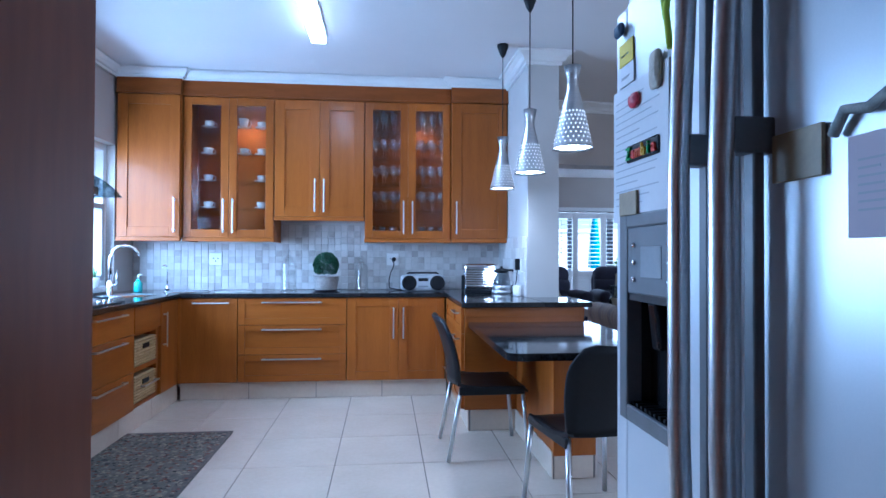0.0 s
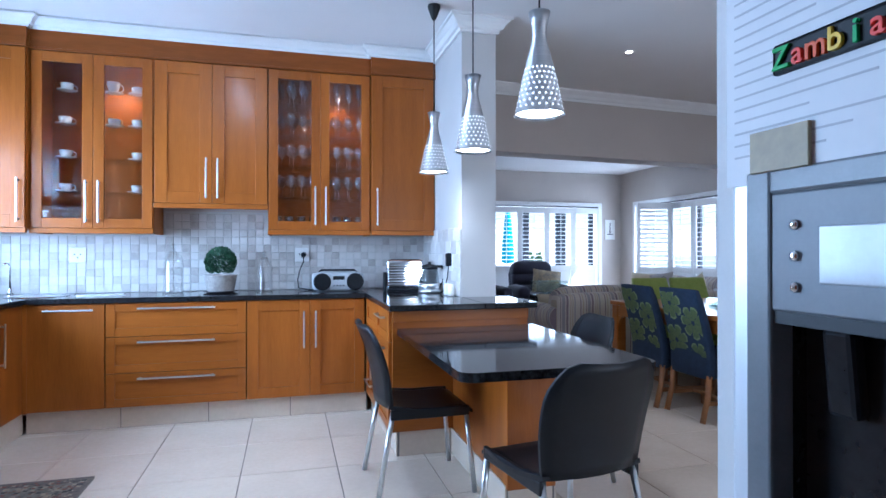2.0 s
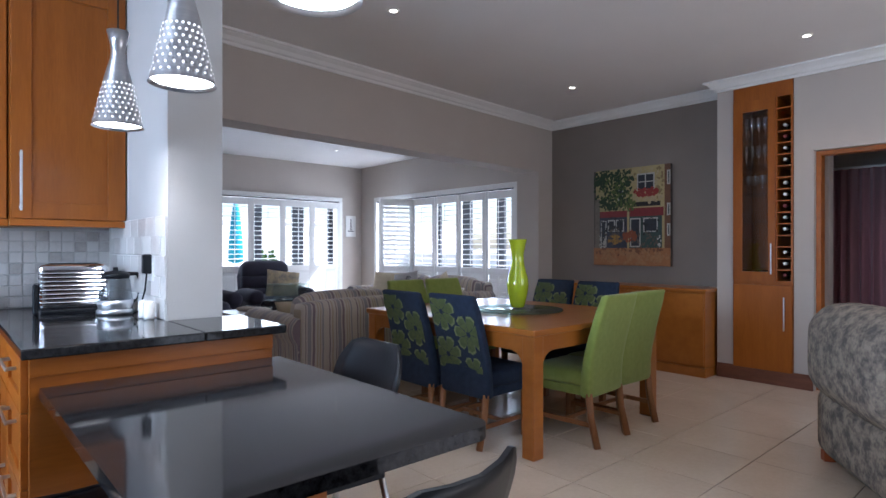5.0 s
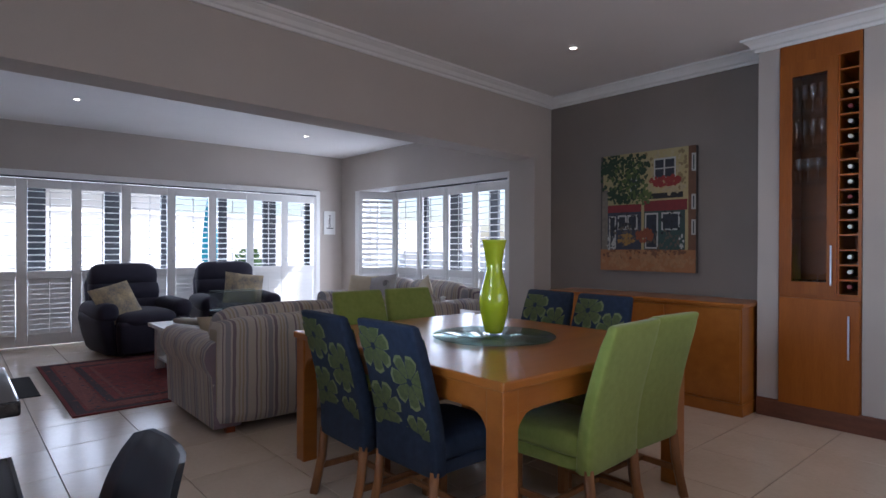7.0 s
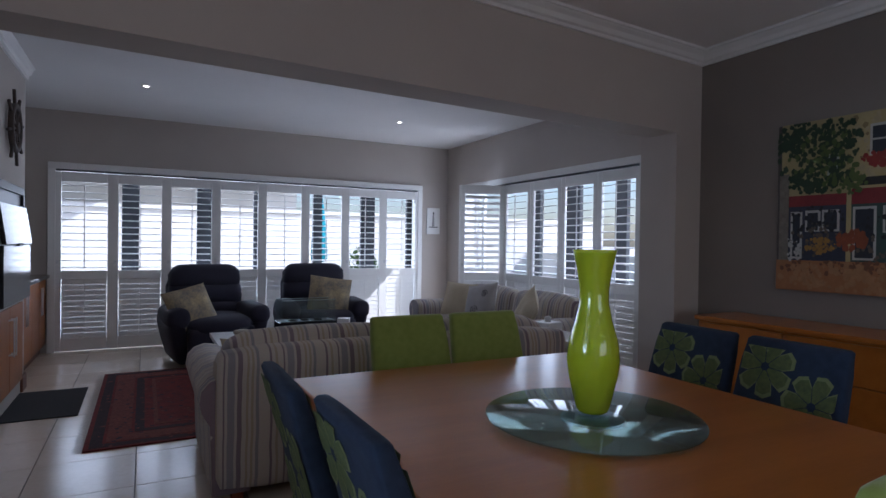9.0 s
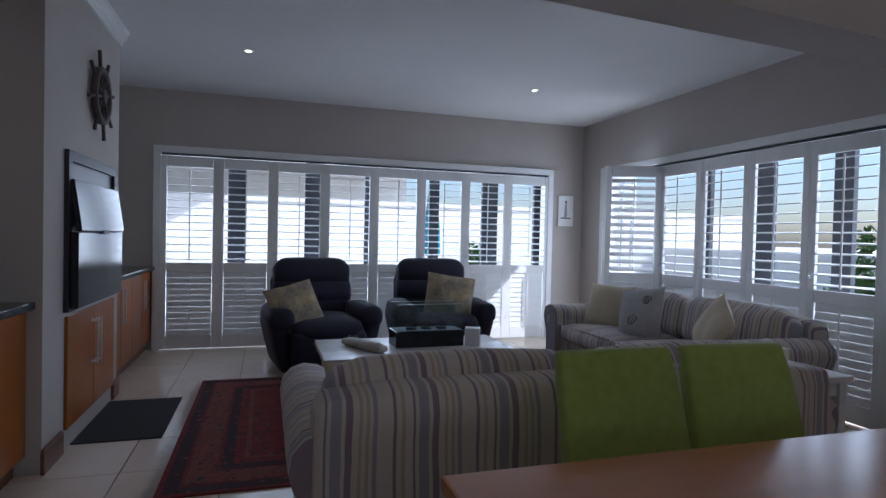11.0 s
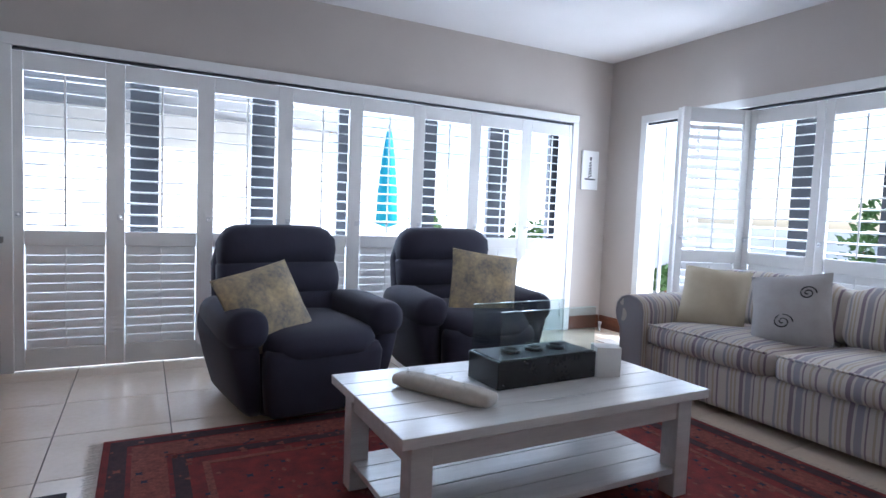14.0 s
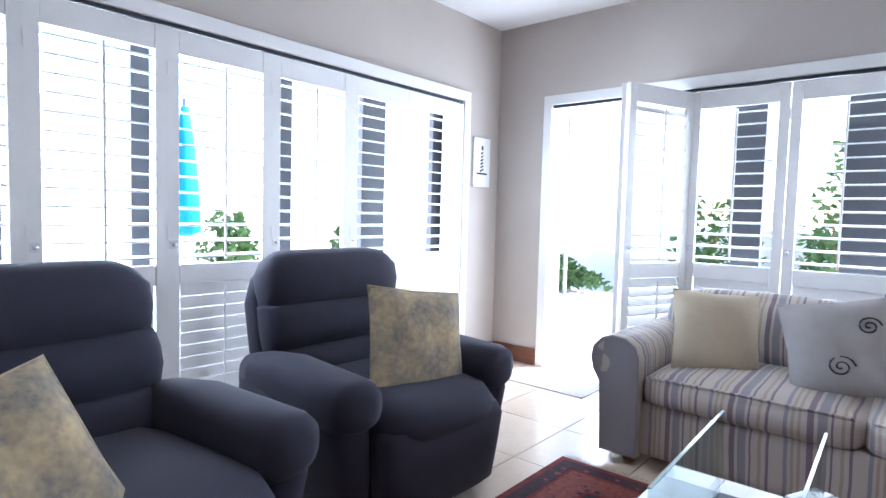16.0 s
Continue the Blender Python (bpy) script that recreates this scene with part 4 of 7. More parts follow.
def grid_shell(bm, rows, off):
    """A curved shell from rows of points, with a thickness."""
    o = Vector(off)
    top = [[bm.verts.new(p) for p in r] for r in rows]
    bot = [[bm.verts.new(Vector(p) + o) for p in r] for r in rows]
    for j in range(len(rows) - 1):
        for i in range(len(rows[0]) - 1):
            bm.faces.new((top[j][i], top[j][i + 1], top[j + 1][i + 1], top[j + 1][i])).smooth = True
            bm.faces.new((bot[j][i], bot[j + 1][i], bot[j + 1][i + 1], bot[j][i + 1])).smooth = True
    n, m = len(rows) - 1, len(rows[0]) - 1
    for j in range(n):
        bm.faces.new((top[j][0], top[j + 1][0], bot[j + 1][0], bot[j][0]))
        bm.faces.new((top[j][m], bot[j][m], bot[j + 1][m], top[j + 1][m]))
    for i in range(m):
        bm.faces.new((top[0][i], bot[0][i], bot[0][i + 1], top[0][i + 1]))
        bm.faces.new((top[n][i], top[n][i + 1], bot[n][i + 1], bot[n][i]))
    bmesh.ops.recalc_face_normals(bm, faces=bm.faces[:])


ch = cafe_chair()
ch.matrix_basis = pose(0.755, 3.08, 0, 0, 0, -89)
copy_thing(ch, pose(1.07, 2.12, 0, 0, 0, 9))
copy_thing(ch, pose(1.47, 3.02, 0, 0, 0, 88))

# fridge
fr = thing("fridge", 0.645, 0.77, 0, "silver side-by-side fridge with an ice dispenser and notes", "fridge")
part("body", bx(0.06, -0.9, 0.03, 0.78, 0, 1.775, 0.008), FRIDGE, fr)
part("plinth", bx(0.08, -0.89, 0.0, 0.76, -0.01, 0.03), BLACK, fr)
fd = part("door", merge(bx(0, -0.446, 0.06, 0.055, -0.298, 1.775, 0.008), bx(0, -0.065, 0.06, 0.055, -0.002, 1.775, 0.008), bx(0, -0.299, 0.06, 0.055, -0.064, 0.885, 0.002), bx(0, -0.299, 1.30, 0.055, -0.064, 1.775, 0.002)), FRIDGE, fr)
part("door", bx(0, -0.9, 0.06, 0.055, -0.454, 1.775, 0.012), FRIDGE, fr)
part("dispenser_surround", merge(bx(-0.006, -0.31, 0.87, 0.03, -0.29, 1.315, 0.004), bx(-0.006, -0.072, 0.87, 0.03, -0.034, 1.315, 0.004), bx(-0.006, -0.292, 0.87, 0.03, -0.07, 0.905, 0.004), bx(-0.006, -0.292, 1.285, 0.03, -0.07, 1.315, 0.004)), FRIDGEDARK, fd, "grey dispenser surround")
part("control_panel", bx(-0.003, -0.292, 1.145, 0.02, -0.07, 1.286, 0.003), mat("dispenser_grey", (0.13, 0.14, 0.155), 0.4, dark=(0.11, 0.12, 0.135), scale=20), fd, "grey control panel")
part("display", bx(-0.0045, -0.225, 1.18, 0.0, -0.135, 1.245, 0.002), mat("pale_display", (0.34, 0.36, 0.38), 0.12, dark=(0.28, 0.30, 0.32), scale=10), fd, "pale display")
for sy in (-0.255, -0.105):
    for k in range(3):
        part("button", moved(lathe([(0.006, 0), (0.006, 0.004), (0.001, 0.006)], 12), Matrix.Translation((-0.003, sy, 1.175 + k * 0.036)) @ Matrix.Rotation(radians(-90), 4, "Y")), CHROME, fd, "chrome button")
part("dispenser_recess", merge(bx(0.05, -0.295, 0.9, 0.055, -0.066, 1.15), bx(0.0, -0.297, 0.9, 0.05, -0.291, 1.15), bx(0.0, -0.071, 0.9, 0.05, -0.065, 1.15), bx(0.0, -0.29, 0.898, 0.05, -0.072, 0.906)), BLACKGLOSS, fd, "black dispenser recess")
part("dispenser_top", bx(0.0, -0.291, 1.13, 0.05, -0.071, 1.146), BLACK, fd)
for sy in (-0.225, -0.135):
    part("lever", moved(bx(-0.012, -0.018, -0.1, 0.012, 0.018, 0.0, 0.006), Matrix.Translation((0.03, sy, 1.13)) @ Matrix.Rotation(radians(-6), 4, "Y")), BLACKGLOSS, fd, "dark dispenser lever")
part("drip_grille", merge(*[bx(0.006, -0.28 + k * 0.02, 0.906, 0.045, -0.272 + k * 0.02, 0.911) for k in range(11)]), BLACK, fd)
for hy in (-0.408, -0.522):
    hp = tube([(-0.02, hy, 0.42), (-0.055, hy, 0.55), (-0.068, hy, 0.95), (-0.068, hy, 1.35), (-0.055, hy, 1.66), (-0.02, hy, 1.76)], 0.017, 14)
    h = part("handle", hp, STEEL, fr, "long bowed steel handle")
    for hz in (0.44, 1.39, 1.74):
        part("bracket", bx(-0.06, hy - 0.016, hz - 0.025, 0.004, hy + 0.016, hz + 0.025, 0.004), FRIDGEDARK, h)
    # dark strip between the bar and the door, along the handle's length
    part("backing", bx(-0.028, hy - 0.013, 0.45, -0.012, hy + 0.013, 1.73, 0.004), FRIDGEDARK, h)


def note(name, y0, z0, w, h, material, label, cat, x=0.638, tilt=0.0, t=0.003, lines=0, group="notes on the fridge"):
    n = thing(name, x, y0, z0, label, cat, group)
    m = Matrix.Rotation(radians(tilt), 4, "X")
    part("sheet", moved(bx(-t, -w, 0, 0.0, 0, h, min(0.001, t / 3)), m), material, n)
    for k in range(lines):
        ln = random.uniform(0.45, 0.92) * (w - 0.03)
        zz = h - 0.03 - k * (h - 0.05) / lines
        part("print_line", moved(bx(-t - 0.0006, -0.015 - ln, zz, -t, -0.015, zz + 0.0025), m), INK, n)
    return n


note("notice", 0.77, 1.30, 0.255, 0.295, PAPER, "white printed notice on the fridge door", "paper", lines=16, x=0.6435)
note("dark_folder", 0.77 - 0.12, 1.29, 0.16, 0.25, mat("navy_card", (0.03, 0.035, 0.06), 0.6), "dark card behind the notice", "paper", x=0.6448, t=0.001)
note("note_card", 0.77 - 0.03, 1.645, 0.07, 0.05, mat("yellow_card", (0.75, 0.6, 0.06), 0.6), "yellow card held on the fridge", "paper", x=0.6435, lines=3)
note("note_card", 0.77 - 0.03, 1.598, 0.075, 0.045, PAPER, "small white and red card on the fridge", "paper", x=0.6435, lines=3)
TANC = mat("tan_card", (0.46, 0.36, 0.2), 0.45, dark=(0.2, 0.17, 0.11), scale=25, fine=90, mix=0.9)
note("fridge_magnet", 0.77 - 0.046, 1.312, 0.083, 0.05, TANC, "tan picture magnet on the fridge", "magnet", x=0.640, t=0.006)
note("fridge_magnet", 0.77 - 0.542, 1.322, 0.088, 0.064, TANC, "tan picture magnet on the fridge", "magnet", x=0.6435, t=0.006)
note("note_card", 0.77 - 0.665, 1.245, 0.09, 0.115, mat("pink_paper", (0.62, 0.55, 0.6), 0.8), "pale pink printed slip on the fridge", "paper", x=0.6435, lines=7)
mg = thing("fridge_magnet", 0.6435, 0.77 - 0.65, 1.365, "grey rope shaped magnet holding a slip", "magnet", "notes on the fridge")
part("knot", tube([(-0.008, 0.0, 0.0), (-0.01, -0.02, 0.025), (-0.008, -0.05, 0.02), (-0.01, -0.075, 0.03), (-0.008, -0.09, 0.01)], 0.0065, 8), mat("grey_rope", (0.4, 0.42, 0.4), 0.7, dark=(0.2, 0.22, 0.21), scale=60), mg)
for yy, zz, col, nm in ((0.12, 1.55, (0.6, 0.05, 0.09), "red lip shaped magnet"), (0.045, 1.725, (0.03, 0.07, 0.14), "dark blue round magnet"), (0.215, 1.58, (0.5, 0.46, 0.36), "pale animal shaped magnet")):
    q = thing("fridge_magnet", 0.6405, 0.77 - yy, zz, nm + " on the fridge", "magnet", "notes on the fridge")
    part("body", cushion(-0.012, -0.018, -0.012 if yy != 0.215 else -0.03, 0.0, 0.018, 0.014 if yy != 0.215 else 0.04, 0.01, 0.003), mat("magnet_" + nm.split()[0] + nm.split()[1], col, 0.4, dark=tuple(0.6 * v for v in col), scale=90), q)
nm = thing("name_magnet", 0.641, 0.77 - 0.083, 1.43, "colourful letter magnet reading Zambia", "magnet", "notes on the fridge")
part("plate", moved(bx(-0.004, -0.138, -0.006, 0, 0.004, 0.030, 0.004), Matrix.Rotation(radians(0.5), 4, "X")), BLACK, nm)
for i, (chx, col) in enumerate(zip("Zambia", ((0.02, 0.35, 0.06), (0.7, 0.05, 0.03), (0.65, 0.1, 0.02), (0.75, 0.5, 0.03), (0.02, 0.35, 0.08), (0.7, 0.05, 0.03)))):
    cu = bpy.data.curves.new("letter", "FONT")
    cu.body, cu.size, cu.extrude, cu.bevel_depth, cu.align_x = chx, 0.036, 0.002, 0.0006, "CENTER"
    lo = new("letter", cu)
    lo.parent = nm
    lo.matrix_basis = Matrix.Rotation(radians(0.5), 4, "X") @ Matrix.Translation((-0.0065, -0.010 - i * 0.0228, 0.0)) @ Matrix(((0, 0, -1, 0), (-1, 0, 0, 0), (0, 1, 0, 0), (0, 0, 0, 1)))
    cu.materials.append(mat("letter_%d" % i, col, 0.35))
sc = thing("lanyard", 0.63, 0.77 - 0.285, 1.60, "yellow and green lanyard hanging on the fridge", "lanyard")
part("ribbon", merge(tube([(-0.002, 0, 0.0), (-0.006, 0.008, 0.07), (-0.002, -0.01, 0.17)], 0.006, 6), tube([(-0.002, 0.015, 0.06), (-0.006, 0.02, 0.11), (-0.002, 0.01, 0.17)], 0.006, 6)), mat("lime_ribbon", (0.5, 0.65, 0.05), 0.6), sc)
solid("fridge_top_basket", lathe([(0.05, 0), (0.07, 0.05), (0.075, 0.08), (0.06, 0.09), (0.0, 0.09)], 20, False), BLACK, "dark bowl standing on the fridge", "bowl", 0.80, 0.68, 1.776)

# tall cupboard beside the entrance
tc = thing("tall_cupboard", -0.72, -0.1, 0, "tall dark cherry wood cupboard by the kitchen entrance", "cupboard")
part("body", bx(0, -0.7, 0.0, 0.64, -0.022, 2.6), DARKWOOD, tc)
part("door", bx(0.002, -0.022, 0.1, 0.64, 0.0, 2.6, 0.003), DARKWOOD, tc)
part("side_panel", bx(0.64, -0.7, 0.0, 0.65, 0.0, 2.6, 0.002), DARKWOOD, tc)

# kitchen rug
RUG2 = mat("grey_green_rug", (0.27, 0.245, 0.19), 0.95, dark=(0.07, 0.07, 0.068), scale=26, fine=140, bump=0.5, mix=0.7)
rg = thing("kitchen_rug", -1.29, 2.98, 0.0, "worn grey-green patterned rug on the tiles", "rug")
part("rug_field", bx(-0.37, -0.6, 0.0, 0.37, 0.6, 0.010, 0.003), RUG2, rg)
part("border", merge(bx(-0.37, -0.6, 0.0101, -0.31, 0.6, 0.0125), bx(0.31, -0.6, 0.0101, 0.37, 0.6, 0.0125), bx(-0.31, 0.54, 0.0101, 0.31, 0.6, 0.0125), bx(-0.31, -0.6, 0.0101, 0.31, -0.54, 0.0125)), mat("rug_border", (0.2, 0.16, 0.13), 0.95, dark=(0.08, 0.075, 0.07), scale=40, bump=0.5), rg)

for nm4, cnt, size, col, dk in (("pale_motif", 520, 0.017, (0.38, 0.33, 0.24), (0.24, 0.2, 0.14)), ("dark_motif", 300, 0.015, (0.05, 0.055, 0.05), (0.03, 0.03, 0.03)), ("rust_motif", 380, 0.016, (0.22, 0.09, 0.055), (0.12, 0.05, 0.035))):
    mo = bmesh.new()
    for i in range(cnt):
        u0, v0 = random.uniform(-0.35, 0.35), random.uniform(-0.58, 0.58)
        q = size * random.uniform(0.5, 1.2)
        mo.faces.new([mo.verts.new((u0 + q * (1 if j % 2 else 0.45) * math.cos(j * 0.785), v0 + q * (1 if j % 2 else 0.45) * math.sin(j * 0.785), 0.0131 + 0.000002 * i)) for j in range(8)])
    part(nm4, mo, mat("kitchen_rug_" + nm4, col, 0.95, dark=dk, scale=60, bump=0.3), rg)["kind"] = "stuff"

# ---------------------------------------------------------------- dining room
GREEN = mat("green_linen", (0.27, 0.33, 0.075), 0.9, dark=(0.21, 0.27, 0.05), scale=30, fine=420, bump=0.3, sheen=0.2)
FLORALBLUE = mat("navy_cotton", (0.019, 0.034, 0.068), 0.9, dark=(0.011, 0.02, 0.042), scale=30, fine=420, bump=0.3)
PETAL = mat("printed_petal", (0.125, 0.15, 0.05), 0.9, dark=(0.06, 0.085, 0.04), scale=60, fine=300)
PETALEDGE = mat("printed_outline", (0.20, 0.225, 0.10), 0.9, dark=(0.15, 0.18, 0.08), scale=60, fine=300)
LEGWOOD = mat("chair_leg_wood", (0.30, 0.13, 0.045), 0.4, dark=(0.18, 0.07, 0.022), scale=3, stretch=(6, 6, 0.8), fine=30)


def flower_print(rows, n, rnd, off):
    """Large printed flowers lying on a slightly curved back; rows gives y for a height."""
    bms = []
    for cx, cz, r in n:
        bm = bmesh.new()
        for k in range(7):
            a0 = 2 * math.pi * k / 7 + rnd
            pts = []
            for rr, da in ((0.16, -0.36), (0.6, -0.43), (0.93, -0.3), (1.0, 0.0), (0.93, 0.3), (0.6, 0.43), (0.16, 0.36)):
                x, z = cx + r * rr * math.cos(a0 + da), cz + r * rr * math.sin(a0 + da)
                pts.append((max(-0.19, min(0.19, x)), rows(max(0.46, min(0.91, z))) + off, max(0.46, min(0.915, z))))
            bm.faces.new([bm.verts.new(p) for p in pts])
        bms.append(bm)
    return bms


def dining_chair(cover, floral, label):
    """An upholstered chair, front towards +y."""
    c = thing("dining_chair", 0, 0, 0, label, "chair", "dining chairs")

    def yb(z):
        return -0.19 - 0.13 * max(0, (z - 0.45) / 0.52) ** 1.3

    secs = []
    for v in (0.0, 0.02, 0.2, 0.35, 0.5, 0.62, 0.74, 0.86, 0.95, 0.985, 1.0):
        z = 0.30 + 0.645 * v
        d = 0.042 - 0.010 * v
        soft = 0.0 if 0.0 < v < 0.95 else (0.004 if v < 1 and v > 0 else 0.014)
        secs.append((0, yb(z) + d, z, 0.212 - 0.010 * v + 0.006 * math.sin(3 * v) - soft, d - soft))
    bk = part("backrest", loft(secs, 40, 6.0), cover, c)
    if floral:
        big = ((-0.095, 0.83, 0.118), (0.115, 0.70, 0.118), (-0.10, 0.55, 0.118), (0.12, 0.455, 0.10))
        front = ((0.09, 0.84, 0.115), (-0.11, 0.73, 0.11))
        for mt, lift, grow, nm2 in ((PETALEDGE, 0.0012, 1.07, "flower_outline"), (PETAL, 0.002, 0.94, "flower_print")):
            for bm in flower_print(yb, [(a, b, q * grow) for a, b, q in big], 0.3, -lift):
                part(nm2, bm, mt, bk)
            for bm in flower_print(lambda z: yb(z) + 0.084 - 0.02 * (z - 0.3) / 0.645, [(a, b, q * grow) for a, b, q in front], 0.1, lift):
                part(nm2, bm, mt, bk)
    part("seat", cushion(-0.212, -0.16, 0.36, 0.212, 0.26, 0.475, 0.035, 0.012), cover, c)
    part("skirt", bx(-0.206, -0.17, 0.31, 0.206, 0.25, 0.37, 0.01), cover, c)
    for sx in (-1, 1):
        part("leg", moved(bx(-0.021, -0.021, 0, 0.021, 0.021, 0.33, 0.004), Matrix.Translation((sx * 0.19, 0.215, 0))), LEGWOOD, c, "wooden leg")
        lg = tube([(sx * 0.19, -0.165, 0.33), (sx * 0.19, -0.18, 0.18), (sx * 0.19, -0.225, 0.0)], 0.027, 4)
        part("leg", lg, LEGWOOD, c, "raked wooden leg")
        part("stretcher", bx(sx * 0.19 - 0.01, -0.18, 0.12, sx * 0.19 + 0.01, 0.2, 0.15, 0.003), LEGWOOD, c)
    part("cross_rail", bx(-0.18, 0.0, 0.125, 0.18, 0.02, 0.15, 0.003), LEGWOOD, c)
    return c


dc = dining_chair(FLORALBLUE, True, "dining chair in navy cotton with green flowers")
dc.matrix_basis = pose(3.13, 3.74, 0, 0, 0, -89)
copy_thing(dc, pose(3.08, 4.18, 0, 0, 0, -91))
copy_thing(dc, pose(4.47, 3.90, 0, 0, 0, 90))
copy_thing(dc, pose(4.47, 4.36, 0, 0, 0, 89))
dg = dining_chair(GREEN, False, "dining chair in plain lime green linen")
dg.matrix_basis = pose(3.65, 3.32, 0, 0, 0, 3)
copy_thing(dg, pose(4.075, 3.35, 0, 0, 0, -2))
copy_thing(dg, pose(3.66, 4.95, 0, 0, 0, 181))
copy_thing(dg, pose(4.10, 4.95, 0, 0, 0, 179))

dt = thing("dining_table", 3.725, 4.04, 0, "square oiled wood dining table with thick legs", "table")
part("tabletop", bx(-0.73, -0.85, 0.722, 0.73, 0.85, 0.76, 0.008), TABLEWOOD, dt)


def bracket(size, thick):
    """A hollowed corner piece below an apron: the leg on its -x side, the apron above."""
    arcp = [(size - size * math.cos(radians(a)), -size + size * math.sin(radians(a))) for a in range(0, 91, 15)]
    bm = prism([(0.0, 0.0)] + arcp[:-1] + [(size, 0.0)], -thick / 2, thick / 2)
    return moved(bm, Matrix.Rotation(radians(90), 4, "X"))


for sx in (-1, 1):
    for sy in (-1, 1):
        lg = part("leg", bx(sx * 0.67 - 0.045, sy * 0.79 - 0.045, 0, sx * 0.67 + 0.045, sy * 0.79 + 0.045, 0.721, 0.006), TABLEWOOD, dt)
        part("bracket", moved(bracket(0.10, 0.024), Matrix.Translation((sx * 0.625, sy * 0.815, 0.626)) @ Matrix.Rotation(0 if sx < 0 else math.pi, 4, "Z")), TABLEWOOD, lg)
        part("bracket", moved(bracket(0.10, 0.024), Matrix.Translation((sx * 0.695, sy * 0.745, 0.626)) @ Matrix.Rotation(-sy * math.pi / 2, 4, "Z")), TABLEWOOD, lg)
for sy in (-1, 1):
    part("apron", bx(-0.625, sy * 0.815 - 0.012, 0.625, 0.625, sy * 0.815 + 0.012, 0.7215, 0.003), TABLEWOOD, dt)
for sx in (-1, 1):
    part("apron", bx(sx * 0.695 - 0.012, -0.745, 0.625, sx * 0.695 + 0.012, 0.745, 0.7215, 0.003), TABLEWOOD, dt)
ls = thing("lazy_susan", 3.735, 3.95, 0.76, "round tinted glass turntable on the dining table", "turntable")
part("plate", lathe([(0.005, 0.008), (0.335, 0.008), (0.34, 0.011), (0.34, 0.015), (0.335, 0.018), (0.005, 0.018)], 64), glass_mat("tinted_glass", (0.66, 0.78, 0.75), 0.12), ls)
part("bearing", lathe([(0.1, 0.0), (0.1, 0.008)], 24), STEEL, ls)
vs = thing("vase", 3.735, 3.95, 0.778, "tall lime green glass vase", "vase")
VG = mat("lime_glass", (0.50, 0.62, 0.02), 0.06, dark=(0.44, 0.57, 0.015), scale=4, spec=0.7, coat=0.6)
part("body", lathe([(0.0, 0.012), (0.045, 0.01), (0.052, 0.02), (0.062, 0.06), (0.078, 0.13), (0.083, 0.18), (0.076, 0.24), (0.058, 0.30), (0.046, 0.36), (0.046, 0.40), (0.055, 0.46), (0.067, 0.515), (0.07, 0.525), (0.066, 0.522), (0.05, 0.45), (0.04, 0.38), (0.0, 0.2)], 40, False), VG, vs)
part("foot", lathe([(0.046, 0.0), (0.05, 0.006), (0.046, 0.0115), (0.0, 0.0115)], 32), GLASS, vs, "clear glass foot")

sb = thing("sideboard", 6.325, 3.47, 0, "long low wooden sideboard against the dark wall", "sideboard")
part("top", bx(-0.46, -0.01, 0.815, 0.0, 1.80, 0.845, 0.006), TABLEWOOD, sb)
part("body", bx(-0.43, 0.01, 0.09, -0.005, 1.78, 0.814, 0.003), TABLEWOOD, sb)
part("plinth", bx(-0.44, 0.0, 0.0, -0.005, 1.79, 0.09, 0.004), TABLEWOOD, sb)
for a, b in ((0.02, 0.60), (1.19, 1.77)):
    part("door", bx(-0.448, a, 0.11, -0.43, b, 0.80, 0.004), TABLEWOOD, sb)
for k in range(3):
    part("drawer", bx(-0.448, 0.615, 0.11 + k * 0.232, -0.43, 1.175, 0.335 + k * 0.232, 0.004), TABLEWOOD, sb)

# wine cabinet set into the wall
wc = thing("wine_cabinet", 6.10, 3.30, 0, "tall cherry wood wine cabinet built into the wall", "cabinet")
part("plinth", bx(0.0, -0.505, 0, 0.3, 0, 0.12), SKIRT, wc)
part("carcass", merge(bx(0.0, -0.02, 0.12, 0.42, 0.0, 2.74), bx(0.0, -0.505, 0.12, 0.42, -0.485, 2.74), bx(0.4, -0.485, 0.12, 0.42, -0.02, 2.74), bx(0.0, -0.375, 0.93, 0.4, -0.355, 2.6), bx(0.0, -0.485, 0.90, 0.4, -0.02, 0.93), bx(-0.004, -0.505, 2.6, 0.4, 0.0, 2.74)), WOOD, wc)
d = part("door", bx(-0.02, -0.50, 0.125, 0.0, -0.003, 0.90, 0.003), WOOD, wc)
part("handle", bx(-0.055, -0.45, 0.50, -0.045, -0.438, 0.80, 0.003), STEEL, d)
d = part("glass_door", merge(bx(-0.02, -0.085, 0.93, 0.0, -0.003, 2.6), bx(-0.02, -0.365, 0.93, 0.0, -0.305, 2.6), bx(-0.02, -0.305, 0.93, 0.0, -0.085, 1.02), bx(-0.02, -0.305, 2.5, 0.0, -0.085, 2.6)), WOOD, wc, "glazed wooden door")
g = part("pane", bx(-0.012, -0.305, 1.02, -0.008, -0.085, 2.5), PANE, d)
g.visible_shadow = False
part("handle", bx(-0.055, -0.345, 1.0, -0.045, -0.333, 1.28, 0.003), STEEL, d)
for k in range(5):
    part("shelf", bx(0.02, -0.355, 1.22 + k * 0.26, 0.39, -0.02, 1.228 + k * 0.26), GLASS, wc)
for k in range(16):
    zz = 0.935 + k * 0.104
    part("rack_divider", bx(0.0, -0.485, zz - 0.006, 0.4, -0.375, zz + 0.006), WOOD, wc)
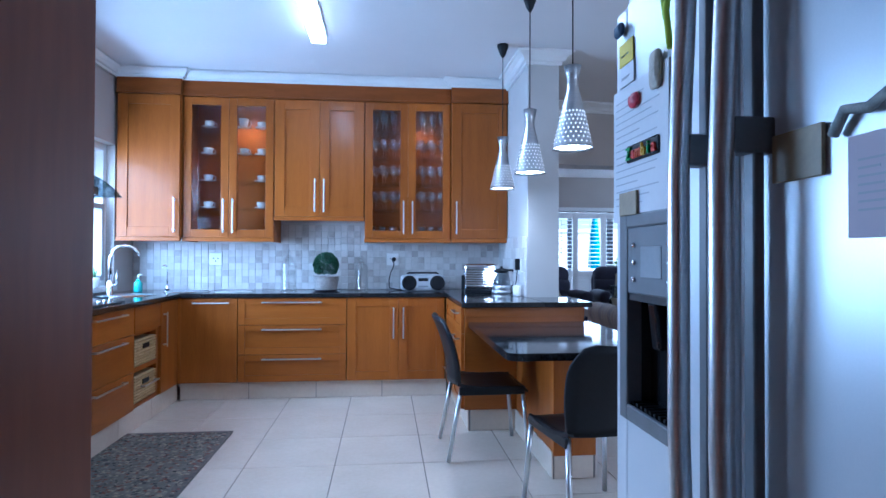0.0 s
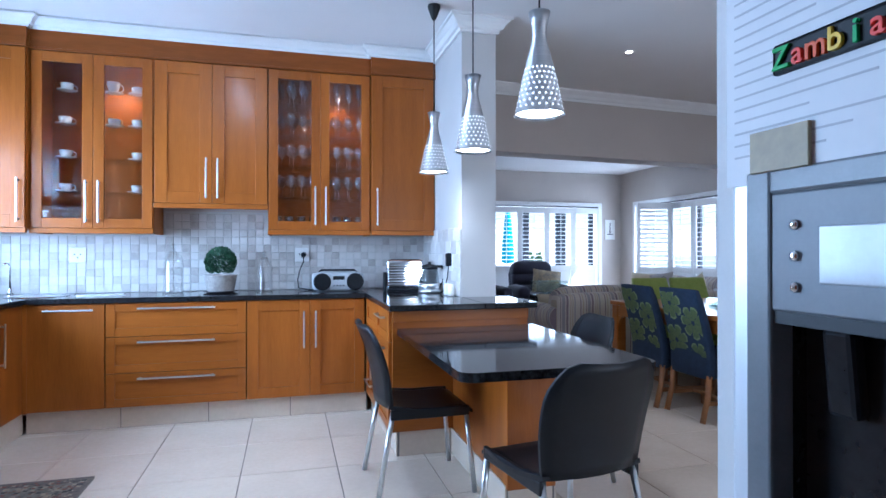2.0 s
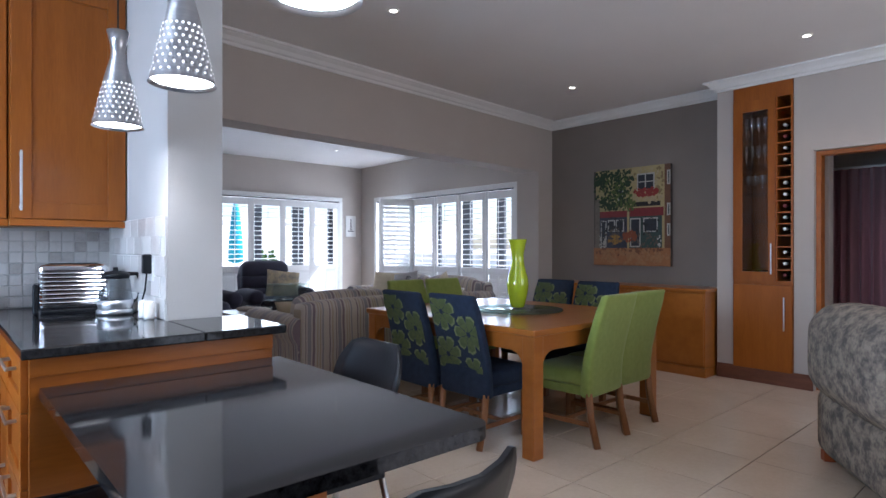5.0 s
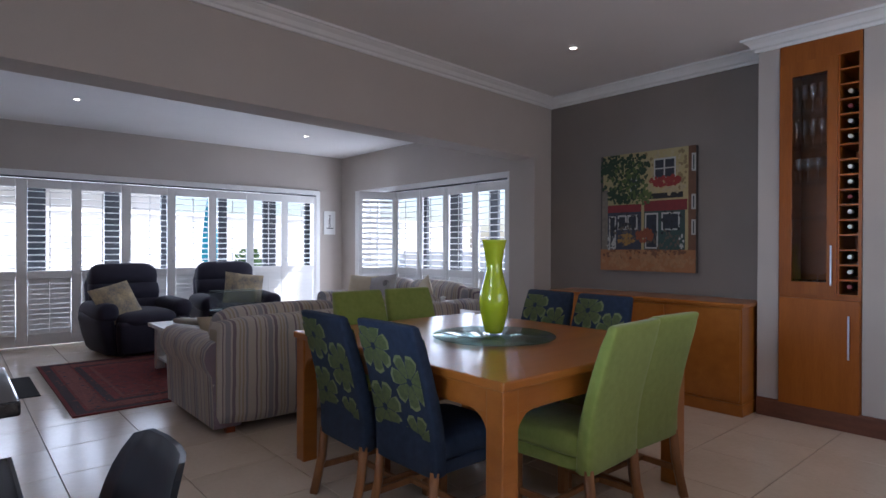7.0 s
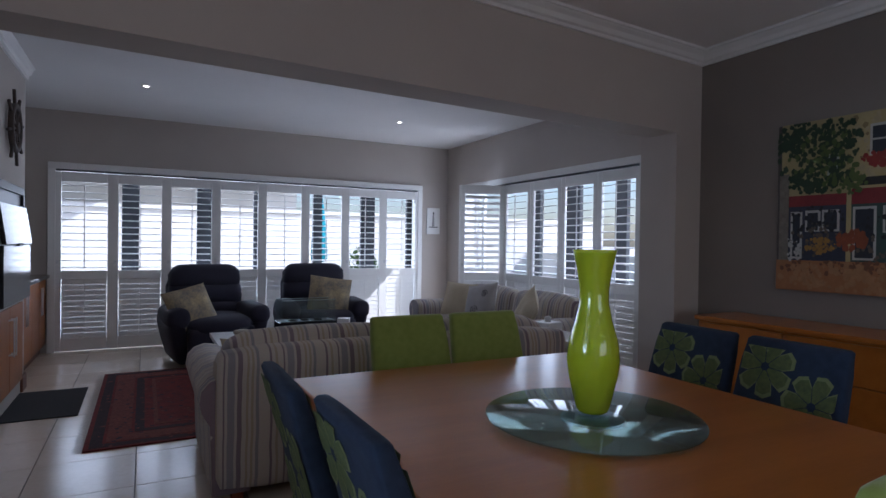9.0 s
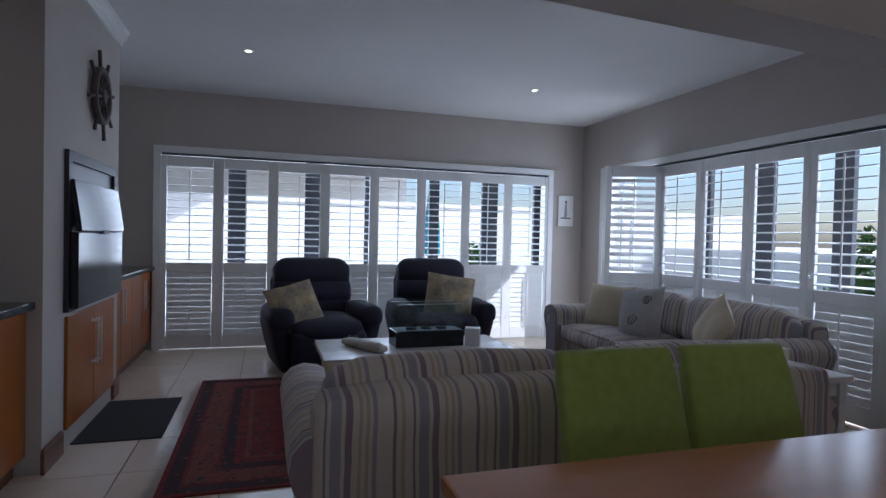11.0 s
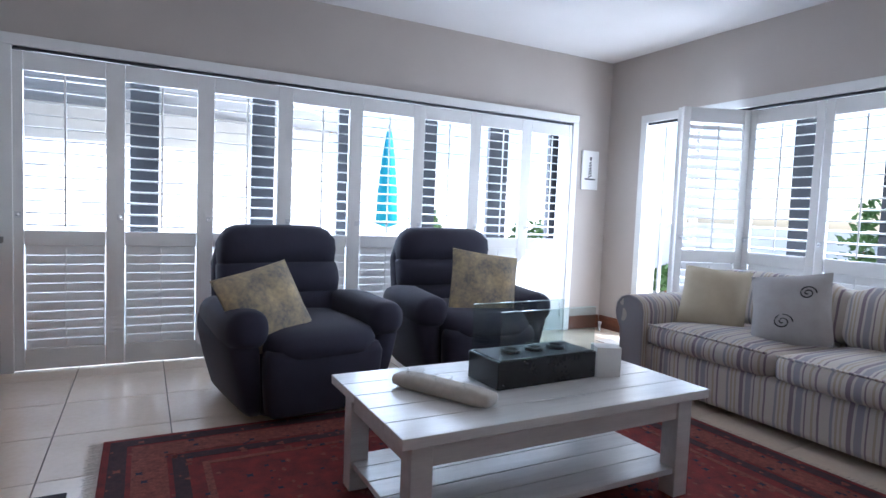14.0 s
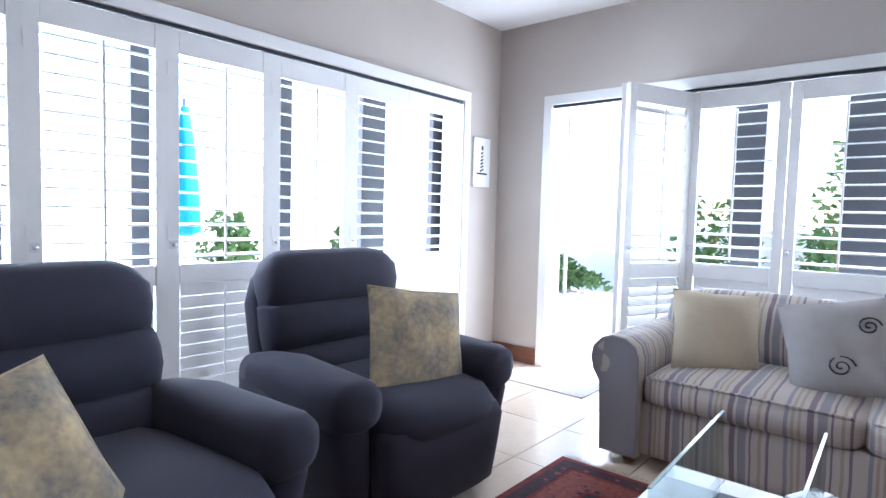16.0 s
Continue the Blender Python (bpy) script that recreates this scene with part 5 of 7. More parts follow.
for k in range(15):
    if k in (3, 9, 14):
        continue
    zz = 0.993 + k * 0.104
    b = thing("wine_bottle", 6.13, 2.87, zz, "dark wine bottle lying in the rack", "bottle", "wine bottles")
    part("bottle", moved(lathe([(0.013, 0), (0.0135, 0.08), (0.036, 0.12), (0.037, 0.27), (0.03, 0.275)], 16), Matrix.Rotation(radians(90), 4, "Y")), mat("bottle_glass", (0.012, 0.018, 0.012), 0.08), b)
    part("capsule", moved(lathe([(0.0145, -0.004), (0.0145, 0.05), (0.0135, 0.05)], 14), Matrix.Rotation(radians(90), 4, "Y")), mat("pale_capsule" if k % 3 else "red_capsule", (0.6, 0.58, 0.52) if k % 3 else (0.2, 0.03, 0.03), 0.35, 0.3), b)
for k in range(3, 5):
    for i in range(5):
        wineglass(6.25, 3.02 + 0.055 * i, 1.229 + k * 0.26 + 0.001, "flute")
for i in range(4):
    wineglass(6.25, 3.03 + 0.065 * i, 1.749 + 0.001, "stem")
    wineglass(6.2, 3.03 + 0.065 * i, 0.932, "tumbler")

# doorway and curtains
dr = thing("door_1", 6.15, 1.5, 0, "wooden door lining in the doorway", "door", kind=S)
part("door_frame", merge(bx(0.02, 1.10, 0, 0.12, 1.14, 2.08, 0.003), bx(0.02, 0.0, 0, 0.12, 0.04, 2.08, 0.003), bx(0.02, 0.04, 2.04, 0.12, 1.10, 2.08, 0.003)), WOODH, dr)
CURT = mat("dusty_pink_cloth", (0.36, 0.17, 0.20), 0.9, dark=(0.27, 0.12, 0.145), scale=8, stretch=(1, 1, 0.2), fine=300, bump=0.2, sheen=0.2)
cur = bmesh.new()
ca, cb = [], []
for i in range(241):
    yy = 1.0 + i * 1.9 / 240
    xx = 0.045 * math.sin(i * 0.55) + 0.02 * math.sin(i * 0.23 + 1)
    ca.append(cur.verts.new((7.2 + xx * 0.6, yy, 2.02)))
    cb.append(cur.verts.new((7.2 + xx * 1.2, yy + 0.01 * math.sin(i * 0.4), 0.03)))
for i in range(240):
    cur.faces.new((ca[i], ca[i + 1], cb[i + 1], cb[i])).smooth = True
cu = solid("curtain", cur, CURT, "pleated dusty pink curtain in the next room", "curtain")
md = cu.modifiers.new("thickness", "SOLIDIFY")
md.thickness = 0.003
solid("curtain_rail", tube([(7.2, 0.9, 2.03), (7.2, 3.0, 2.03)], 0.012), WHITE, "white curtain rail above the pink curtain", "rail")

# picture of a street cafe on canvas
pc = thing("painting", 6.345, 4.965, 1.04, "unframed canvas painting of a street cafe with a tree", "painting")
PW, PH = 0.945, 1.105


def paint(name, col, dark=None, sc=30):
    col = tuple(0.7 * v for v in col)
    dark = tuple(0.7 * v for v in dark) if dark else None
    return mat("paint_" + name, col, 0.55, dark=dark or tuple(0.55 * v for v in col), scale=sc, fine=sc * 5, bump=0.2, mix=0.8)


def flat(a, b, c, d, lift):
    """A painted patch; a, c across and b, d up, as shares of the canvas."""
    return bx(-0.045 - lift, -c * PW, b * PH, -0.044, -a * PW, d * PH)


part("canvas", bx(-0.044, -PW, 0, 0, 0, PH, 0.004), paint("edge", (0.12, 0.10, 0.09)), pc)
part("street", flat(0, 0, 1, 0.18, 0.0005), paint("street", (0.46, 0.21, 0.08), (0.34, 0.14, 0.05)), pc)
part("yellow_house", flat(0.03, 0.18, 0.93, 1, 0.0005), paint("house", (0.55, 0.47, 0.24), (0.42, 0.33, 0.14), 12), pc)
part("side_house", flat(0.93, 0.18, 1, 1, 0.0005), paint("brick", (0.22, 0.10, 0.05)), pc)
part("shopfront", flat(0.08, 0.18, 0.46, 0.52, 0.001), paint("navy", (0.05, 0.06, 0.10)), pc)
part("shopfront", flat(0.49, 0.18, 0.90, 0.52, 0.001), paint("teal", (0.05, 0.10, 0.09)), pc)
part("awning", flat(0.08, 0.5, 0.46, 0.565, 0.0018), paint("red", (0.30, 0.03, 0.035)), pc)
part("awning", flat(0.49, 0.5, 0.92, 0.585, 0.0018), paint("red", (0.30, 0.03, 0.035)), pc)
part("sign_board", flat(0.52, 0.6, 0.88, 0.645, 0.0018), paint("black", (0.02, 0.02, 0.02)), pc)
PWHITE = paint("white", (0.6, 0.6, 0.56), (0.45, 0.45, 0.42))
PDARK = paint("dark", (0.03, 0.04, 0.06))
for a, b, c, d2 in ((0.59, 0.76, 0.81, 0.93), (0.50, 0.19, 0.635, 0.485), (0.67, 0.34, 0.85, 0.485), (0.2, 0.35, 0.30, 0.475), (0.31, 0.35, 0.42, 0.475), (0.1, 0.19, 0.18, 0.47), (0.34, 0.62, 0.41, 0.79), (0.96, 0.8, 1, 0.94), (0.96, 0.5, 1, 0.62), (0.96, 0.3, 1, 0.42)):
    part("window_outline", flat(a, b, c, d2, 0.0022), PWHITE, pc)
    part("window_glass", flat(a + 0.015, b + 0.012, min(c - 0.015, 0.998), d2 - 0.015, 0.003), PDARK, pc)
for a, b, c, d2 in ((0.69, 0.77, 0.705, 0.92), (0.6, 0.84, 0.8, 0.85)):
    part("window_bar", flat(a, b, c, d2, 0.0036), PWHITE, pc)


def blobs(spec, n, size, lift):
    bm = bmesh.new()
    for i in range(n):
        a, b, ra, rb = spec[i % len(spec)]
        t, r = random.uniform(0, 6.28), math.sqrt(random.random())
        u, v = a + ra * r * math.cos(t), b + rb * r * math.sin(t)
        s = size * random.uniform(0.5, 1.3)
        k = random.uniform(0, 3)
        pts = [(u + s * math.cos(k + j * 1.2566) * random.uniform(0.6, 1.1), v + s * 0.85 * math.sin(k + j * 1.2566)) for j in range(5)]
        bm.faces.new([bm.verts.new((-0.045 - lift - 0.00001 * i, -min(max(p, 0.002), 0.998) * PW, min(max(q, 0.002), 0.998) * PH)) for p, q in pts])
    return bm


for nm3, spec, cnt, size, col in (
        ("wall_dabs", [(0.7, 0.85, 0.22, 0.14), (0.72, 0.68, 0.2, 0.05)], 90, 0.02, (0.62, 0.52, 0.30)), ("wall_shade_dabs", [(0.5, 0.8, 0.1, 0.18), (0.86, 0.8, 0.06, 0.18)], 60, 0.018, (0.36, 0.27, 0.12)),
        ("street_dabs", [(0.5, 0.09, 0.5, 0.08)], 160, 0.022, (0.55, 0.28, 0.12)), ("street_shade_dabs", [(0.35, 0.14, 0.35, 0.04), (0.7, 0.16, 0.25, 0.02)], 80, 0.016, (0.26, 0.11, 0.05)),
        ("shop_dabs", [(0.27, 0.3, 0.18, 0.1), (0.7, 0.26, 0.18, 0.08)], 110, 0.013, (0.16, 0.13, 0.10)), ("shop_dark_dabs", [(0.27, 0.42, 0.18, 0.08), (0.72, 0.4, 0.18, 0.1)], 90, 0.014, (0.02, 0.025, 0.03))):
    part(nm3, blobs(spec, cnt, size, 0.0033 if "shop" in nm3 else 0.0012), paint(nm3, col), pc)["kind"] = "stuff"
part("tree_trunk", flat(0.02, 0.18, 0.085, 0.7, 0.0042), paint("trunk", (0.30, 0.27, 0.22), (0.12, 0.1, 0.08)), pc)
part("tree_crown", blobs([(0.22, 0.78, 0.22, 0.2), (0.15, 0.9, 0.15, 0.1), (0.4, 0.85, 0.15, 0.14), (0.3, 0.65, 0.2, 0.07)], 420, 0.02, 0.0045), paint("leaf", (0.035, 0.075, 0.03), (0.01, 0.03, 0.015)), pc)
part("tree_highlights", blobs([(0.42, 0.75, 0.14, 0.18), (0.5, 0.62, 0.08, 0.06), (0.28, 0.8, 0.2, 0.15)], 130, 0.018, 0.009), paint("light_leaf", (0.14, 0.18, 0.04), (0.06, 0.11, 0.03)), pc)["kind"] = "stuff"
part("flower_box", blobs([(0.70, 0.74, 0.16, 0.04)], 90, 0.02, 0.004), paint("flower", (0.38, 0.04, 0.03)), pc)
part("flower_tub", blobs([(0.5, 0.30, 0.09, 0.055)], 70, 0.02, 0.005), paint("rust", (0.36, 0.09, 0.03)), pc)
part("fruit_stall", blobs([(0.3, 0.27, 0.1, 0.045)], 60, 0.014, 0.004), paint("fruit", (0.5, 0.28, 0.06)), pc)
part("pale_figure_marks", blobs([(0.1, 0.25, 0.02, 0.07), (0.15, 0.24, 0.015, 0.06), (0.87, 0.25, 0.02, 0.06)], 36, 0.014, 0.005), PWHITE, pc)["kind"] = "stuff"

# recessed ceiling spots
for i, (x, y) in enumerate(((2.75, 4.2), (5.18, 4.48), (5.34, 2.48), (3.0, 1.2), (2.46, 8.75), (5.2, 8.98), (3.6, 7.0), (5.4, 7.0))):
    zc = CEILING if y < 5.7 else LOW
    d = thing("ceiling_spot", x, y, zc, "small recessed ceiling spotlight with a pale ring", "lamp", "ceiling spots")
    part("ring", lathe([(0.025, -0.002), (0.027, -0.007), (0.042, -0.005), (0.044, -0.0005)], 24, False), WHITE, d)
    part("bulb", lathe([(0.024, -0.003), (0.016, -0.006), (0.001, -0.007)], 20, False), SPOTGLOW, d, "glowing bulb")
    spot("spot_light", (x, y, zc - 0.02), SPOTPOWER if y < 5.7 else SPOTPOWER * 0.3, (1.0, 0.78, 0.56), 125, 0.03)

# patterned armchair by the lounge
FLOR = mat("tapestry_cloth", (0.36, 0.31, 0.25), 0.95, dark=(0.13, 0.115, 0.11), scale=16, fine=60, bump=0.3, mix=0.25)
ar = thing("lounge_armchair", 4.18, 1.48, 0, "rounded armchair in faded floral tapestry", "armchair", rz=35)
part("base", cushion(-0.5, -0.45, 0.05, 0.5, 0.48, 0.42, 0.06, 0.01), FLOR, ar)
part("seat_cushion", cushion(-0.34, -0.5, 0.40, 0.34, 0.3, 0.56, 0.06, 0.03), FLOR, ar)
part("backrest", cushion(-0.5, 0.18, 0.38, 0.5, 0.55, 0.92, 0.16, 0.02, 8), FLOR, ar)
for sx in (-1, 1):
    part("arm", cushion(sx * 0.52 - 0.12, -0.45, 0.3, sx * 0.52 + 0.12, 0.4, 0.66, 0.11, 0.0, 8), FLOR, ar)
    for sy in (-0.4, 0.42):
        part("foot", bx(sx * 0.45 - 0.03, sy - 0.03, 0, sx * 0.45 + 0.03, sy + 0.03, 0.06, 0.005), DARKWOOD, ar)

# ---------------------------------------------------------------- living room
solid("granite_counter", bx(0.932, 5.952, 0.86, 1.50, 7.118, 0.90, 0.004), GRANITE, "black granite counter beside the chimney breast", "counter", group="granite counters")
solid("granite_counter", bx(0.932, 8.662, 0.86, 1.50, 10.438, 0.90, 0.004), GRANITE, "black granite counter beside the shuttered doors", "counter", group="granite counters")


def low_cupboard(y0, y1, n):
    u = thing("low_cupboard", 1.46, y0, 0, "low orange wood cupboard below the granite counter", "cupboard", "living room cupboards", rz=0)
    w = y1 - y0
    part("body", bx(-0.52, 0.002, 0.1, -0.02, w - 0.002, 0.858), WOOD, u)
    part("plinth", bx(-0.5, 0.002, 0, -0.05, w - 0.002, 0.1), SKIRT, u)
    for k in range(n):
        d = part("door", bx(-0.02, w * k / n + 0.003, 0.105, 0.0, w * (k + 1) / n - 0.003, 0.85, 0.003), WOOD, u)
        part("handle", bx(0.022, w * (k + (0.9 if k % 2 == 0 else 0.1)) / n - 0.006, 0.48, 0.034, w * (k + (0.9 if k % 2 == 0 else 0.1)) / n + 0.006, 0.78, 0.003), STEEL, d)


low_cupboard(5.96, 7.115, 2)
low_cupboard(8.67, 10.43, 4)

bq = thing("built_in_barbecue", 1.53, 7.43, 0.80, "black steel built-in barbecue with a hinged two-part door", "barbecue")
part("frame", merge(bx(0.0, 0, 0.0, 0.025, 0.06, 0.93), bx(0.0, 1.01, 0.0, 0.025, 1.07, 0.93), bx(0.0, 0.06, 0.87, 0.025, 1.01, 0.93), bx(0.0, 0.06, 0.0, 0.025, 1.01, 0.05)), FRAMEDARK, bq)
part("firebox", bx(0.0, 0.06, 0.05, 0.006, 1.01, 0.87), BLACK, bq)
part("lower_door", bx(0.03, 0.02, 0.02, 0.07, 1.05, 0.46, 0.004), BLACKGLOSS, bq)
part("upper_door", moved(bx(0.0, 0.03, 0.0, 0.03, 1.04, 0.30, 0.004), Matrix.Translation((0.055, 0, 0.465)) @ Matrix.Rotation(radians(-8), 4, "Y")), BLACKGLOSS, bq)
part("latch", bx(0.07, 0.47, 0.45, 0.09, 0.60, 0.475, 0.004), FRAMEDARK, bq)
wd = thing("wood_store", 1.53, 7.45, 0.12, "orange wood double doors below the barbecue", "cupboard")
for k in range(2):
    d = part("door", bx(0.0, 0.525 * k + 0.002, 0, 0.018, 0.525 * (k + 1) - 0.002, 0.655, 0.003), WOOD, wd)
    hy = 0.485 if k == 0 else 0.565
    part("handle", merge(bx(0.048, hy - 0.006, 0.28, 0.058, hy + 0.006, 0.58, 0.003), bx(0.017, hy - 0.006, 0.29, 0.05, hy + 0.006, 0.302), bx(0.017, hy - 0.006, 0.558, 0.05, hy + 0.006, 0.57)), STEEL, d)
wh = thing("ship_wheel", 1.532, 8.05, 2.17, "weathered wooden ship's wheel hanging on the wall", "wall decoration")
WHW = mat("weathered_wood", (0.10, 0.075, 0.06), 0.7, dark=(0.04, 0.03, 0.026), scale=12, fine=80, bump=0.3)
rot = Matrix.Translation((0.03, 0, 0)) @ Matrix.Rotation(radians(90), 4, "Y")
ring = lathe([(0.15, -0.018), (0.19, -0.018), (0.19, 0.018), (0.15, 0.018), (0.15, -0.018)], 32, False)
part("rim", moved(ring, rot), WHW, wh)
part("hub", moved(lathe([(0.045, -0.025), (0.045, 0.025)], 20), rot), WHW, wh)
for k in range(8):
    a = k * math.pi / 4 + 0.2
    dy, dz = math.cos(a), math.sin(a)
    part("spoke", tube([(0.03, dy * r, dz * r) for r in (0.03, 0.1, 0.19, 0.21, 0.24, 0.28, 0.295)], 0.012, 8), WHW, wh)
lt = thing("lantern", 1.28, 8.95, 0.90, "white wooden lantern with glass sides on the counter", "lantern")
lt.scale = (1.15, 1.15, 1.38)
part("base", bx(-0.09, -0.09, 0, 0.09, 0.09, 0.03, 0.004), WHITE, lt)
for sx in (-1, 1):
    for sy in (-1, 1):
        part("post", bx(sx * 0.075 - 0.01, sy * 0.075 - 0.01, 0.03, sx * 0.075 + 0.01, sy * 0.075 + 0.01, 0.28), WHITE, lt)
part("roof", lathe([(0.13, 0.28), (0.13, 0.295), (0.04, 0.37), (0.03, 0.4), (0.001, 0.405)], 4), WHITE, lt)
part("candle", lathe([(0.03, 0.03), (0.03, 0.13), (0.002, 0.13)], 16), CHINA, lt)
ws = thing("light_switch", 0.934, 6.45, 1.22, "white light switch on the wall", "switch")
part("plate", bx(0, -0.035, -0.058, 0.01, 0.035, 0.058, 0.003), WHITE, ws)
part("rocker", bx(0.01, -0.012, -0.02, 0.014, 0.012, 0.02, 0.002), WHITE, ws)
lh = thing("small_picture", 6.40, 10.438, 1.46, "small white plaque with a striped lighthouse", "picture")
part("plaque", bx(-0.11, -0.018, 0, 0.11, 0.0, 0.40, 0.004), WHITE, lh)
for k in range(6):
    part("stripe", moved(bx(-0.026 + k * 0.002, -0.0195, 0.0, 0.026 - k * 0.002, -0.0182, 0.014), Matrix.Translation((0, 0, 0.13 + k * 0.028)) @ Matrix.Rotation(radians(-25), 4, "Y")), FRAMEDARK, lh)
part("lantern_room", bx(-0.012, -0.0195, 0.30, 0.012, -0.0182, 0.335), FRAMEDARK, lh)
part("rocks", bx(-0.07, -0.0195, 0.10, 0.07, -0.0182, 0.115), FRAMEDARK, lh)

# rugs
RED = mat("red_wool", (0.25, 0.024, 0.02), 0.95, dark=(0.06, 0.014, 0.016), scale=14, fine=120, bump=0.5, mix=0.6)
DKRED = mat("dark_wool", (0.06, 0.025, 0.03), 0.95, dark=(0.025, 0.014, 0.02), scale=40, fine=200, bump=0.5)
PATT = mat("rug_pattern", (0.27, 0.075, 0.05), 0.95, dark=(0.09, 0.02, 0.022), scale=50, fine=200, bump=0.5)
rug = thing("persian_rug", 2.13, 6.66, 0, "red oriental rug with borders and pale fringe", "rug")
RL, RW = 3.05, 2.27
part("field", bx(0, 0, 0, RL, RW, 0.010), RED, rug)
for a, b, m2, lift in ((0.03, 0.10, DKRED, 0.0112), (0.12, 0.26, PATT, 0.0118), (0.28, 0.34, DKRED, 0.0112), (0.40, 0.43, PATT, 0.0115)):
    part("border", merge(bx(a, a, 0.0102, b, RW - a, lift), bx(RL - b, a, 0.0102, RL - a, RW - a, lift), bx(b, a, 0.0102, RL - b, b, lift), bx(b, RW - b, 0.0102, RL - b, RW - a, lift)), m2, rug)
mot = bmesh.new()
for i in range(900):
    u, v = random.uniform(0.0, RL), random.uniform(0.0, RW)
    edge = min(u, v, RL - u, RW - v)
    if edge < 0.02 or 0.095 < edge < 0.11:
        continue
    s = random.uniform(0.008, 0.026)
    k = random.choice((4, 6, 8))
    mot.faces.new([mot.verts.new((u + s * (1 if j % 2 else 0.55) * math.cos(j * 6.283 / k), v + s * (1 if j % 2 else 0.55) * math.sin(j * 6.283 / k), 0.0124)) for j in range(k)])
part("motif", mot, PATT, rug)["kind"] = "stuff"
mot = bmesh.new()
for i in range(500):
    u, v = random.uniform(0.12, RL - 0.12), random.uniform(0.12, RW - 0.12)
    s = random.uniform(0.008, 0.022)
    mot.faces.new([mot.verts.new((u + s * (1 if j % 2 else 0.5) * math.cos(j * 0.785), v + s * (1 if j % 2 else 0.5) * math.sin(j * 0.785), 0.0128)) for j in range(8)])
part("dark_motif", mot, mat("navy_wool", (0.02, 0.024, 0.05), 0.95, dark=(0.012, 0.014, 0.03), scale=60), rug)["kind"] = "stuff"
frg = bmesh.new()
for i in range(230):
    yy = RW * i / 230
    for x0, s in ((0, -1), (RL, 1)):
        e = s * random.uniform(0.04, 0.065)
        j = random.uniform(-0.008, 0.008)
        frg.faces.new([frg.verts.new(p) for p in ((x0, yy, 0.006), (x0, yy + 0.005, 0.006), (x0 + e, yy + 0.005 + j, 0.002), (x0 + e, yy + j, 0.002))])
part("fringe", frg, mat("fringe_cotton", (0.45, 0.40, 0.33), 0.95, dark=(0.3, 0.25, 0.2), scale=60), rug)["kind"] = "stuff"
solid("hearth_mat", bx(0, 0, 0, 0.495, 0.90, 0.008, 0.002), mat("charcoal_matting", (0.035, 0.034, 0.036), 0.95, dark=(0.022, 0.021, 0.023), scale=60, fine=400, bump=0.6), "flat charcoal mat before the barbecue", "mat", 1.535, 7.55, 0)

# recliners
NAVY = mat("navy_suede", (0.030, 0.028, 0.050), 0.85, dark=(0.020, 0.019, 0.035), scale=5, fine=260, bump=0.25, sheen=0.08)


